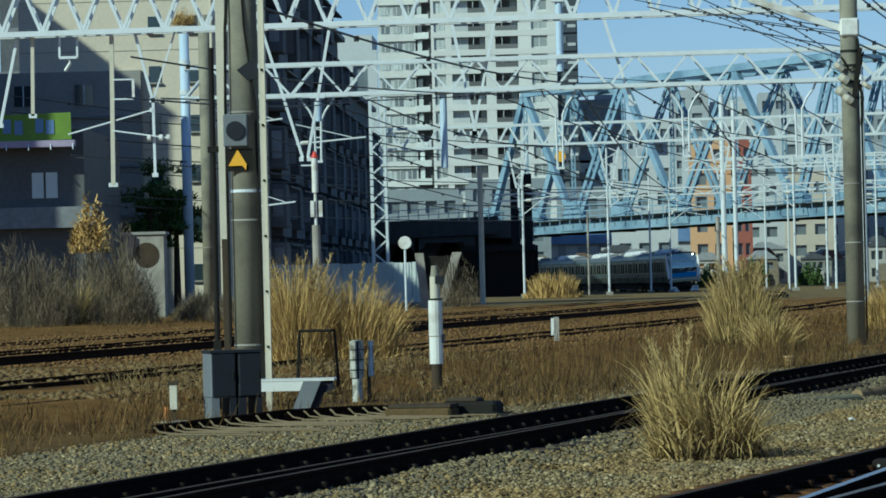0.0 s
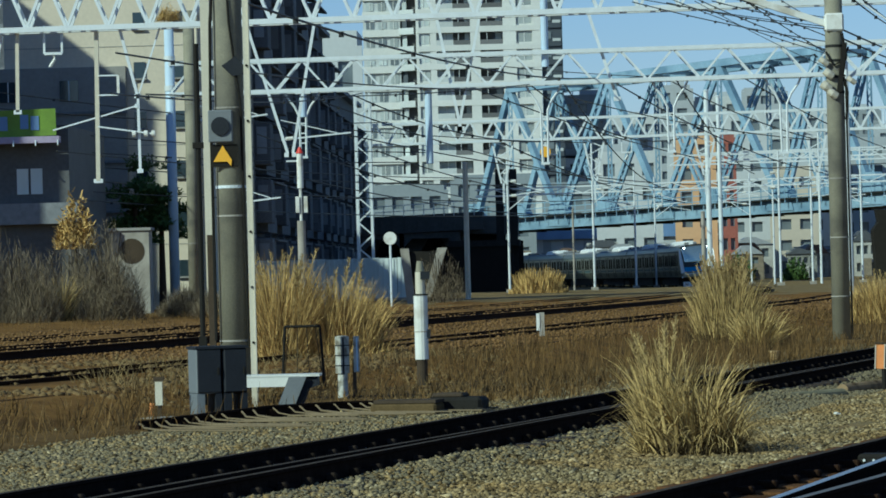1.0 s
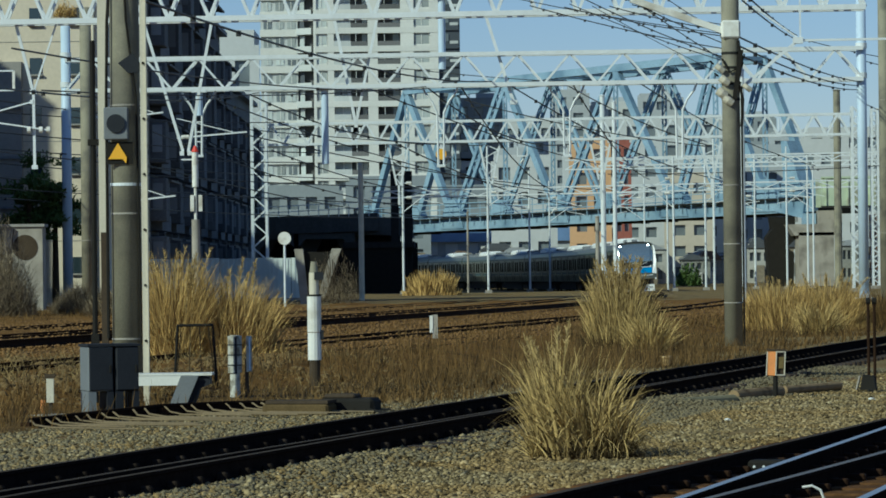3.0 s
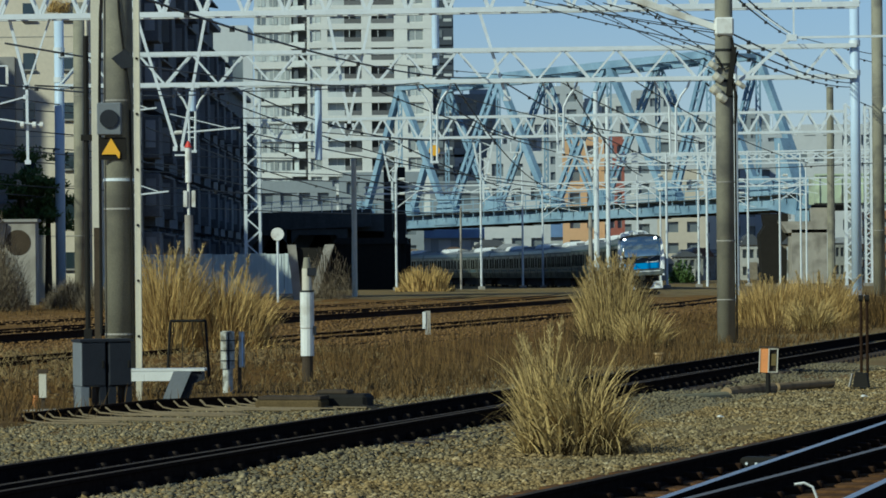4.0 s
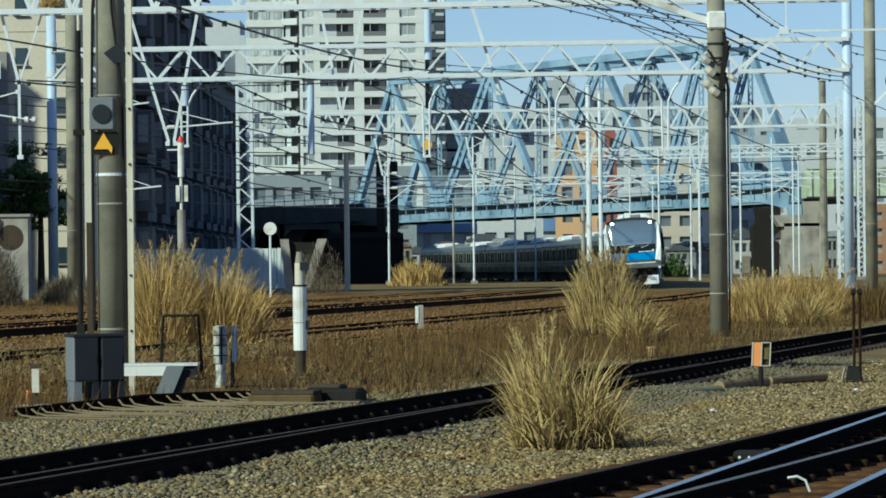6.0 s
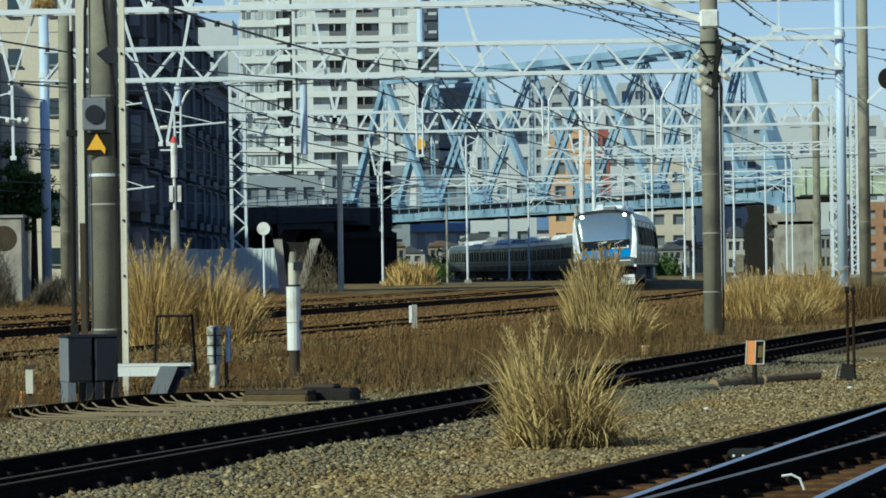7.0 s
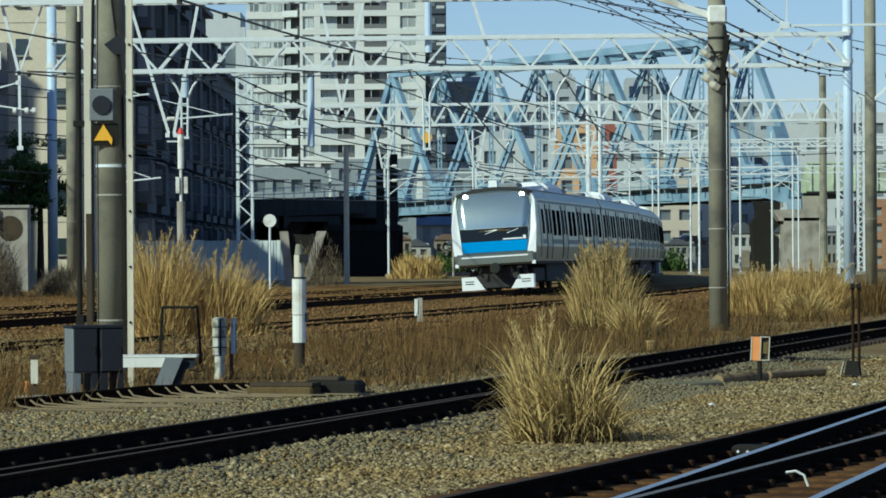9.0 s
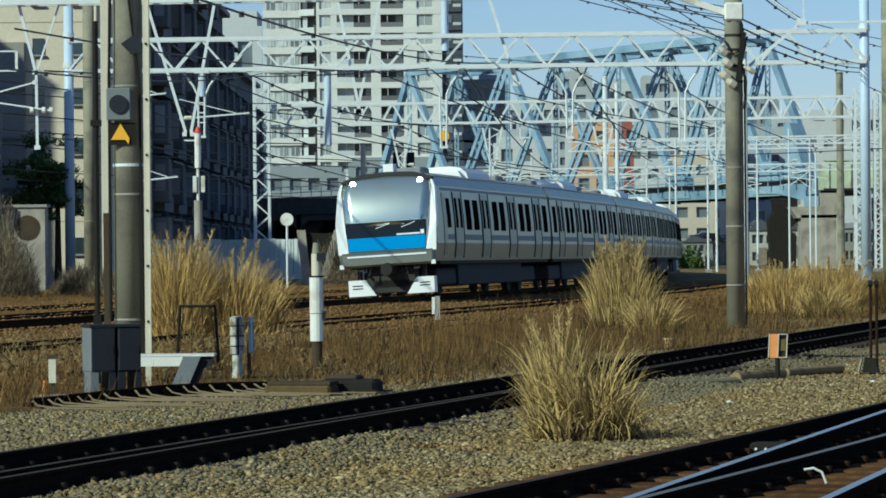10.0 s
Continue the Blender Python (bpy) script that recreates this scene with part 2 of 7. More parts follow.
def beds():
    """Sheets of ballast under the lines: oily under the nearest, rusty brown under the curved ones."""
    dark = mat("oily dark ballast", (0.030, 0.022, 0.015), 1.0, var=0.5, scale=6, bump=0.8, fine=30, spec=0.0)
    rusty = mat("rust-brown ballast", (0.20, 0.108, 0.030), 0.95, var=0.45, scale=2.5, bump=0.8, fine=18, stain=(0.10, 0.055, 0.018), stain_scale=0.7, spec=0.05)
    bm = B()
    rows = []
    for s in range(-60, 71, 2):
        rows.append([bm.verts.new(near(s, u, z)) for u, z in ((-1.3, -0.30), (-0.95, -0.165), (0.72, -0.165), (0.9, -0.30))])
    for a, b in zip(rows[:-1], rows[1:]):
        for i in range(3):
            bm.faces.new((a[i], a[i + 1], b[i + 1], b[i]))
    tagged(part("ballast_bed", bm, dark), "dark oily ballast bed under the track", "ballast bed", kind="structure")
    bm = B()
    rows = []
    for k in range(0, 90):
        s = -120 + k * 3.9
        row = []
        for j in range(-30, 11):
            off = j * 1.0 + (0.4 if j == 10 else 0)
            x, y, a = main_line(s, off)
            z = rail_z(y) - 0.125 if j not in (-30, 10) else rail_z(y) - 0.42
            row.append(bm.verts.new((x, y, z + 0.07 * noise.noise((x * 0.5, y * 0.2, 3)))))
        rows.append(row)
    for a, b in zip(rows[:-1], rows[1:]):
        for i in range(len(a) - 1):
            bm.faces.new((a[i], a[i + 1], b[i + 1], b[i]))
    bmesh.ops.recalc_face_normals(bm, faces=bm.faces[:])
    brown = mat("brown yard earth", (0.135, 0.082, 0.028), 0.95, var=0.4, scale=1.5, bump=0.8, fine=16, stain=(0.10, 0.06, 0.022), stain_scale=0.5, spec=0.05)
    b2 = B()
    rows = []
    for i in range(0, 60):
        row = []
        for j in range(0, 30):
            p = near(-14 + i * 1.6, -4.0 - j * 0.9)
            p = (p[0], p[1], ground_z(p[0], p[1]) + 0.03 + 0.06 * noise.noise((p[0] * 0.4, p[1] * 0.25, 0)) - (0.12 if j == 0 else 0))
            row.append(b2.verts.new(p))
        rows.append(row)
    for a, b in zip(rows[:-1], rows[1:]):
        for i in range(len(a) - 1):
            b2.faces.new((a[i], a[i + 1], b[i + 1], b[i]))
    bmesh.ops.recalc_face_normals(b2, faces=b2.faces[:])
    tagged(part("earth", b2, brown), "brown bare yard earth under dry weeds", "earth", kind="structure")
    tagged(part("ballast_bed", bm, rusty), "rust-brown ballast bed of the curved tracks", "ballast bed", kind="structure")


beds()


def sleepers(parent, places, size, material, name="sleeper"):
    me = mesh_of(name, made(bx, (0, 0, 0), size, bevel=0.012), material)
    for x, y, z, rz in places:
        ob = new(name, me)
        ob.parent = parent
        ob.matrix_basis = pose(x, y, z, random.uniform(-0.6, 0.6), 0, rz + random.uniform(-1.2, 1.2))


def near_track():
    t = thing("railway_track", "dark worn railway track on timber sleepers in gravel ballast", "railway track", near(0, 0, -0.2))
    inv = Matrix.Translation((-Vector(near(0, 0, -0.2))))
    for u in (-0.64, 0.567):
        bm = B()
        sweep_rail(bm, [near(s, u) for s in range(-60, 71, 5)])
        bm.transform(inv)
        part("rail", bm, [M_RAILDK, M_RAILTOP], t)
    bm = B()
    sweep_rail(bm, [near(k, 0.567 - 0.13 - 0.16 * ease(-k, 2, 16), -0.004) for k in range(-22, 13, 2)])
    bm.transform(inv)
    part("check_rail", bm, [M_RAILDK, M_RAILTOP], t)
    rz = math.degrees(math.atan2(N_D.y, N_D.x)) - 90
    o = Vector(near(0, 0, -0.2))
    pl = [(*(Vector(near(s * 0.62 - 24, 0, -0.153 - 0.07)) - o), rz) for s in range(0, 120)]
    sleepers(t, pl, (2.0, 0.21, 0.14), M_SLEEPER)


near_track()


def curved_track(off, z0, s0, s1, label, top, cant=0.0, rust=M_RUST):
    x, y, a = main_line((s0 + s1) / 2, off)
    t = thing("railway_track", label, "railway track", (x, y, z0))
    inv = Matrix.Translation((-x, -y, -z0))
    for g in (-0.567, 0.567):
        pts = []
        n = int((s1 - s0) / 4)
        for i in range(n + 1):
            px_, py_, _ = main_line(s0 + (s1 - s0) * i / n, off + g)
            pts.append((px_, py_, rail_z(py_) + z0 + cant * (g > 0) * 0.09))
        bm = B()
        sweep_rail(bm, pts)
        bm.transform(inv)
        part("rail", bm, [rust, top], t)


curved_track(0.0, 0.0, -110, 215, "rusty curved main line track with polished rails", M_RAILTOP, 1.0)
curved_track(-4.2, -0.07, -110, 215, "rusty curved railway track beside the main line", M_RUST)
curved_track(-8.6, -0.09, -110, 215, "rusty brown railway siding track", M_RUST)
curved_track(5.3, -0.06, -60, 205, "brown rusty railway track in dry weeds", M_RUST)
curved_track(8.0, -0.12, 120, 212, "half-buried rusty siding rails in brown earth", M_RUST)


# ---- poles and gantries ----
def zat(x, y):
    return max(ground_z(x, y) - 0.03, surf_z(x, y))


def concrete_pole(x, y, h, r, label, bands=()):
    z = zat(x, y)
    t = thing("utility_pole", label, "utility pole", (x, y, z))
    part("shaft", made(tube, (0, 0, 0), (0, 0, h), r, r * 0.93, 40), M_CONC, t, smooth=True)
    for b in bands:
        part("band", made(tube, (0, 0, b), (0, 0, b + 0.025), r * 1.02, r * 1.02, 24), M_CONC_L, t)
    return t


pole_a = concrete_pole(-4.42, 47.6, 11, 0.205, "grey concrete catenary pole with a marker plate", (0.8, 2.5, 3.97))
pole_b = concrete_pole(6.22, 77.5, 12, 0.205, "grey concrete catenary pole beside the track", (1.0, 2.3, 3.6, 6.0))


def steel_pole(x, y, h, r, material, label, collars=()):
    t = thing("steel_pole", label, "pole", (x, y, zat(x, y)))
    part("shaft", made(tube, (0, 0, 0), (0, 0, h), r, r * 0.95, 28), material, t, smooth=True)
    for c in collars:
        part("collar", made(tube, (0, 0, c), (0, 0, c + 0.25), r * 1.12, r * 1.12, 16), M_GALV, t)
    part("base_plate", made(bx, (0, 0, 0.03), (r * 4, r * 4, 0.06)), M_GALV, t)
    return t


left_pole = steel_pole(-18.1, 165, 13.6, 0.24, M_BLUEPOLE, "tall pale blue painted steel gantry pole", (10.4, 11.8))
NEST = (left_pole, (0, 0, 13.7))
steel_pole(19.4, 165, 16.0, 0.24, M_BLUEPOLE, "tall pale blue painted steel gantry pole", (10.4, 11.8))
concrete_pole(-15.6, 150, 13, 0.26, "weathered grey concrete pole behind the gantry", (3, 6, 9))
right_pole = concrete_pole(19.6, 158, 16, 0.27, "weathered grey concrete pole behind the gantry", (3, 6, 9))


def lattice_pole(x, y, h, w, label, w1=None):
    t = thing("lattice_pole", label, "lattice mast", (x, y, zat(x, y)))
    k = (w1 or w) / w
    for i in (-1, 1):
        for j in (-1, 1):
            part("leg", made(beam, (i * w / 2, j * w / 2, 0), (i * w * k / 2, j * w * k / 2, h), 0.15, 0.15), M_GALV, t)
    n = int(h / (w * 0.85))
    for f in range(4):
        for q in range(n):
            z0, z1 = h * q / n, h * (q + 1) / n
            a, b = (1, -1) if q % 2 else (-1, 1)
            r0, r1 = w / 2 * (1 + (k - 1) * z0 / h), w / 2 * (1 + (k - 1) * z1 / h)
            p, r = ((a * r0, -r0, z0), (b * r1, -r1, z1))
            if f == 1:
                p, r = ((a * r0, r0, z0), (b * r1, r1, z1))
            if f == 2:
                p, r = ((-r0, a * r0, z0), (-r1, b * r1, z1))
            if f == 3:
                p, r = ((r0, a * r0, z0), (r1, b * r1, z1))
            part("lacing", made(beam, p, r, 0.13, 0.06), M_GALV, t)
    part("foot", made(bx, (0, 0, 0.1), (w * 1.8, w * 1.8, 0.3)), M_CONC_L, t)
    return t


lattice_pole(-11.7, 214, 12.6, 0.88, "white galvanised steel lattice mast carrying a gantry")
lattice_pole(24.9, 215, 11.4, 0.5, "white galvanised steel lattice mast carrying a gantry")


def gantry(p0, p1, depth, panel, label, r=0.09, width=0.6, rd=0.05):
    """A truss beam between two places at the height of its lower chord."""
    p0, p1 = Vector(p0), Vector(p1)
    t = thing("gantry_truss", label, "overhead gantry", p0)
    d = p1 - p0
    u = d.normalized()
    side = Vector((-u.y, u.x, 0)).normalized() * width / 2
    up = Vector((0, 0, depth))
    z = Vector()
    for sd in (side, -side):
        part("lower_chord", made(beam, z + sd, d + sd, r * 2, r * 2), M_GALV, t)
        part("upper_chord", made(beam, z + sd + up, d + sd + up, r * 2, r * 2), M_GALV, t)
    n = max(2, round(d.length / panel))
    for sd in (side, -side):
        for i in range(n):
            a, b, c = d * (i / n), d * ((i + 0.5) / n), d * ((i + 1) / n)
            part("brace", made(beam, a + sd, b + sd + up, rd * 2, rd * 2), M_GALV, t)
            part("brace", made(beam, b + sd + up, c + sd, rd * 2, rd * 2), M_GALV, t)
    return t


gantry_1 = gantry((-18.1, 165, 10.36), (19.45, 165, 10.5), 1.45, 2.5, "white galvanised steel truss gantry spanning the tracks", 0.095, 0.7, 0.045)
gantry_2 = gantry((-11.7, 215, 9.6), (24.5, 215, 9.85), 1.25, 1.45, "white galvanised steel truss gantry behind the first", 0.075, 0.5, 0.06)


# ---- the truss bridge ----
BR_A, BR_B = Vector((-9.34, 402, 6.2)), Vector((35.0, 340, 7.25))


def laced(bm, p0, p1, w, v):
    """A built-up member: two flanges and the bars laced between them."""
    a, b = Vector(p0), Vector(p1)
    side = (b - a).cross(v).normalized() * w / 2
    for sd in (side, -side):
        beam(bm, a + sd, b + sd, w * 0.28, w * 0.5)
    n = max(3, int((b - a).length / (w * 1.1)))
    for i in range(n):
        s = 1 if i % 2 else -1
        beam(bm, a.lerp(b, i / n) + side * s, a.lerp(b, (i + 1) / n) - side * s, w * 0.13, w * 0.13)


def bridge():
    t = thing("truss_bridge", "light blue steel truss railway bridge over the tracks", "bridge", BR_A)
    d = BR_B - BR_A
    u = Vector((d.x, d.y, 0)).normalized()
    v = Vector((-u.y, u.x, 0))
    if v.y < 0:
        v = -v
    H, W = 16.0, 6.5
    up = Vector((0, 0, H))
    bot = [0.0, 0.22, 0.47, 0.73, 0.916]
    top = [0.10, 0.345, 0.60, 0.812]
    for k, off in enumerate((Vector(), v * W)):
        part("bottom_chord", made(beam, off - u * 0.5 + Vector((0, 0, 0.75)), d + off + u * 0.5 + Vector((0, 0, 0.75)), 0.7, 1.5), M_BRIDGE, t)
        part("top_chord", made(beam, d * top[0] + off + up, d * top[-1] + off + up, 0.7, 0.75), M_BRIDGE, t)
        for i, a in enumerate(top):
            for b in bot[i:i + 2]:
                end = (b in (0.0, 0.916))
                foot, head = d * b + off + Vector((0, 0, 0.9)), d * a + off + up
                if end or (k == 0 and b > a):
                    part("end_post" if end else "diagonal", made(beam, foot, head, 0.6, 0.75), M_BRIDGE, t)
                else:
                    part("diagonal", made(laced, foot, head, 0.75 if k else 0.95, v), M_BRIDGE, t)
            part("hanger", made(laced, d * a + off + Vector((0, 0, 0.9)), d * a + off + up, 0.6, v), M_BRIDGE, t)
        for b in bot:
            bm = B()
            prism(bm, [(-2.2, 0.2), (2.2, 0.2), (1.5, 2.2), (0.6, 3.4), (-0.6, 3.4), (-1.5, 2.2)], -0.5, 0.5,
                  Matrix.Translation(d * b + off) @ Matrix.Rotation(math.atan2(u.y, u.x), 4, "Z"))
            part("gusset", bm, M_BRIDGE, t)
    bm = B()
    prism(bm, [(-2.4, 0.1), (1.6, -0.6), (1.9, 1.2), (0.9, 3.6), (-0.6, 7.0), (-1.5, 7.0), (-1.2, 3.4), (-2.0, 1.6)], -0.6, 0.6, Matrix.Translation(d * 0.97) @ Matrix.Rotation(math.atan2(u.y, u.x), 4, "Z"))
    part("end_knee", bm, M_BRIDGE, t, "tapered pale blue end bracket")
    n = 16
    for i in range(n + 1):
        f = i / n
        part("cross_girder", made(beam, d * f + Vector((0, 0, 0.4)), d * f + v * W + Vector((0, 0, 0.4)), 0.4, 1.0), M_DARK, t)
        if 0.1 <= f <= 0.82:
            part("top_strut", made(beam, d * f + up, d * f + v * W + up, 0.3, 0.4), M_BRIDGE, t)
    for i in range(2, 13):
        a, b = d * (i / n) + up, d * ((i + 1) / n) + v * W + up
        part("sway_brace", made(laced, a, b, 0.5, Vector((0, 0, 1))), M_BRIDGE, t)
        part("sway_brace", made(laced, a + v * W, b - v * W, 0.5, Vector((0, 0, 1))), M_BRIDGE, t)
    bm = B()
    prism(bm, [(0, 0.9), (W, 0.9), (W, 1.15), (0, 1.15)], 0, d.length, Matrix.Rotation(math.atan2(u.y, u.x) - math.pi / 2, 4, "Z") @ Matrix.Diagonal((-1, 1, 1, 1)))
    part("deck", bm, M_DECK, t)
    for off in (-v * 1.0,):
        for h in (2.3, 2.9, 3.5):
            part("handrail", made(beam, off + Vector((0, 0, h - 0.6)), d + off + Vector((0, 0, h - 0.6)), 0.09, 0.09), M_BRIDGE, t)
        for i in range(41):
            part("rail_post", made(beam, d * (i / 40) + off + Vector((0, 0, 0.7)), d * (i / 40) + off + Vector((0, 0, 2.95)), 0.1, 0.1), M_BRIDGE, t)
        part("walkway", made(beam, v * -0.6 + Vector((0, 0, 1.35)), d + v * -0.6 + Vector((0, 0, 1.35)), 0.9, 0.12), M_DARK, t)
    return t


bridge()



# ---- buildings ----
M_TOWER = mat("pale tower tiles", (0.66, 0.66, 0.62), 0.7, var=0.08, scale=0.3, bump=0, fine=3, piece=0.05)
M_TOWERG = mat("greyer tower tiles", (0.52, 0.54, 0.53), 0.7, var=0.1, scale=0.3, bump=0, fine=3, piece=0.08)
M_TOWERD = mat("dark tower tiles", (0.055, 0.065, 0.08), 0.6, var=0.15, scale=0.3, bump=0, fine=3)
M_DKBLD = mat("dark grey facade tiles", (0.19, 0.195, 0.205), 0.7, var=0.25, scale=0.5, bump=0.1, fine=5, piece=0.15)
M_DKBLD2 = mat("brown-grey facade boards", (0.12, 0.12, 0.122), 0.7, var=0.25, scale=0.5, bump=0.1, fine=5, piece=0.15)
M_CRBLD = mat("cream facade render", (0.66, 0.58, 0.45), 0.8, var=0.1, scale=0.3, bump=0.1, fine=5)
M_GRBLD = mat("grey facade render", (0.30, 0.285, 0.26), 0.8, var=0.15, scale=0.3, bump=0.1, fine=5)
M_GLASS = mat("window glass", (0.03, 0.045, 0.055), 0.08, 0.0, var=0.1, bump=0, spec=0.8)
# Far panes are lightened; distance haze is mixed into their colour.
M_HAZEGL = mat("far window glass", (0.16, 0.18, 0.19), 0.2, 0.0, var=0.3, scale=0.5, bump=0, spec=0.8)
M_PALEGL = mat("curtained window glass", (0.42, 0.45, 0.44), 0.15, 0.0, var=0.15, bump=0, piece=0.4)
# Dark tone holds the shade of the balconies and the gap between wings.
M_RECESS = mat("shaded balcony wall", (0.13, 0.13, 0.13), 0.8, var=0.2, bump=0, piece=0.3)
M_FENCE = mat("grey fence sheet", (0.62, 0.66, 0.645), 0.55, 0.1, var=0.15, scale=0.6, piece=0.12)
M_LEAF = mat("dark evergreen leaf", (0.07, 0.12, 0.022), 0.7, var=0.4, scale=2, bump=0)
M_BLUEROOF = mat("blue roof sheet", (0.16, 0.25, 0.44), 0.5, var=0.3, scale=0.4, bump=0)


def tower():
    t = thing("apartment_tower", "tall pale apartment tower with stacked balconies", "building", (-12.0, 600, 0))
    fl, z0 = 3.15, 5.8
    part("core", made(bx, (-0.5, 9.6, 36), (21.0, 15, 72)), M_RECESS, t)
    part("dark_wing", made(bx, (12.0, 8.5, 38), (3.6, 15, 76)), M_TOWERD, t, "dark tiled stair wing")
    part("side_wing", made(bx, (-17.4, 12.0, 34), (6.4, 14, 68)), M_TOWERG, t, "greyer set-back side wing")
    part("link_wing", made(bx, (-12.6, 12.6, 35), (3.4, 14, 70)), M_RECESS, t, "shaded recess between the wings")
    # centre, width and kind: 0 paired pale windows, 1 pale windows on a balcony, 2 open dark balcony
    bays = ((-9.95, 2.0, 0), (-6.35, 2.9, 1), (-3.45, 2.9, 2), (1.65, 3.9, 2), (7.25, 2.8, 0))
    for x, w in ((-11.05, 0.5), (-8.35, 1.1), (-1.15, 1.7), (4.75, 2.3), (9.4, 1.5)):
        part("pier", made(bx, (x, 0.72, 36), (w, 1.3, 72)), M_TOWER, t)
    for k in range(21):
        z = z0 + k * fl
        part("floor_band", made(bx, (-0.5, 0.7, z), (21.2, 1.4, 1.0)), M_TOWER, t)
        for x, w, kind in bays:
            if kind == 0:
                part("infill", made(bx, (x, 0.75, z + 1.6), (w, 0.5, 2.3)), M_TOWER, t)
                part("window", made(bx, (x, 0.5, z + 1.65), (w * 0.92, 0.12, 1.75)), M_PALEGL, t)
                part("window_frame", made(bx, (x, 0.42, z + 1.65), (0.14, 0.12, 1.8)), M_TOWER, t)
            elif kind == 1:
                part("window", made(bx, (x, 1.5, z + 1.6), (w * 0.95, 0.12, 2.1)), M_PALEGL, t)
                for q in (-0.45, 0.0, 0.45):
                    part("window_frame", made(bx, (x + q * w, 1.4, z + 1.6), (0.16, 0.12, 2.15)), M_TOWER, t)
                part("balcony_rail", made(bx, (x, 0.1, z + 0.95), (w, 0.06, 0.9)), M_TOWERG, t)
            else:
                part("window", made(bx, (x + w * 0.30, 2.05, z + 1.6), (w * 0.28, 0.12, 2.0)), M_PALEGL, t)
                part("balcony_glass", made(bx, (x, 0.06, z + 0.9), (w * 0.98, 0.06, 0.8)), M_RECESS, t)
                part("balcony_divider", made(bx, (x - w * 0.2, 1.0, z + 1.6), (0.1, 1.6, 2.2)), M_TOWERG, t)
        part("floor_band", made(bx, (-17.4, 4.9, z), (6.6, 0.8, 1.2)), M_TOWER, t)
        part("balcony", made(bx, (-12.6, 4.6, z + 0.2), (3.0, 2.2, 1.1), -28), M_TOWERG, t)
        part("balcony_screen", made(bx, (-13.4, 5.0, z + 1.7), (0.9, 0.2, 1.9), -28), M_PALEGL if k % 3 else M_TOWERD, t)
        for i, x in enumerate((-19.4, -17.3, -15.3)):
            part("window", made(bx, (x, 4.98, z + 1.55), (1.35, 0.2, 1.5)), M_PALEGL if (k + i) % 3 else M_HAZEGL, t)
            part("window_frame", made(bx, (x, 4.9, z + 1.55), (0.12, 0.2, 1.55)), M_TOWER, t)
        part("landing", made(bx, (12.0, 0.9, z + 0.3), (3.2, 0.5, 0.8)), M_TOWERD, t)
        part("window", made(bx, (11.4, 0.95, z + 1.8), (1.0, 0.2, 1.3)), M_HAZEGL, t)
        part("landing_rail", made(bx, (12.8, 0.7, z + 1.0), (1.4, 0.06, 0.5)), M_TOWERG, t)


tower()


M_DKB = mat("dark bay wall", (0.135, 0.14, 0.15), 0.8, var=0.3, scale=0.5, bump=0.1, fine=5, piece=0.25, spec=0.2)
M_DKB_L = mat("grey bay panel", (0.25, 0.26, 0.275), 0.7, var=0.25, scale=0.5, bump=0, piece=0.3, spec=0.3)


def dark_building():
    """A long apartment block seen along its shaded side; storeys stepped down at the far end."""
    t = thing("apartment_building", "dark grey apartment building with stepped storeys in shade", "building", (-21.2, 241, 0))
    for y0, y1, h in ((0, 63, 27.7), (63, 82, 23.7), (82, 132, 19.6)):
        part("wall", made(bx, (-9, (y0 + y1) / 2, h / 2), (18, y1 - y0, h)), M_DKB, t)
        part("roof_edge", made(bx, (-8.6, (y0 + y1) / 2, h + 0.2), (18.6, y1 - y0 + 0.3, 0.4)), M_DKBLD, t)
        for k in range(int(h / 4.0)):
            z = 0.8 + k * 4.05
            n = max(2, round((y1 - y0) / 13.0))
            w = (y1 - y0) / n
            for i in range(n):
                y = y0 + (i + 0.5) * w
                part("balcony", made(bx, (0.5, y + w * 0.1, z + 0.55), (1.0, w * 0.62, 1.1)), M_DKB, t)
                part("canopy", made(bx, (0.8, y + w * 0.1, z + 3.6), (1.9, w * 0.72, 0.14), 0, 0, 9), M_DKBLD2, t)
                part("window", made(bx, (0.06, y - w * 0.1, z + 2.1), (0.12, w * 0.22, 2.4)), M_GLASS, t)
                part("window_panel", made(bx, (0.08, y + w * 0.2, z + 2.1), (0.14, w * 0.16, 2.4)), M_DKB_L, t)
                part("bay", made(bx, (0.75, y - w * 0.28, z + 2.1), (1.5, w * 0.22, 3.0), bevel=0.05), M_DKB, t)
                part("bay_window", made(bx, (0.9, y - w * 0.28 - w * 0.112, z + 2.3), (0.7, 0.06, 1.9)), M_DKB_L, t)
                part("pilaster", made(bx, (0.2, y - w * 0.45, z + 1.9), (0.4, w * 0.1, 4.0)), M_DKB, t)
    for k in range(9):
        part("ledge", made(bx, (-9, -0.2, 1.5 + k * 3.0), (18, 0.4, 0.3)), M_DKBLD, t)
    part("end_wall", made(bx, (-1.0, 134.5, 8.5), (4.0, 5, 17)), M_TOWERG, t)


dark_building()


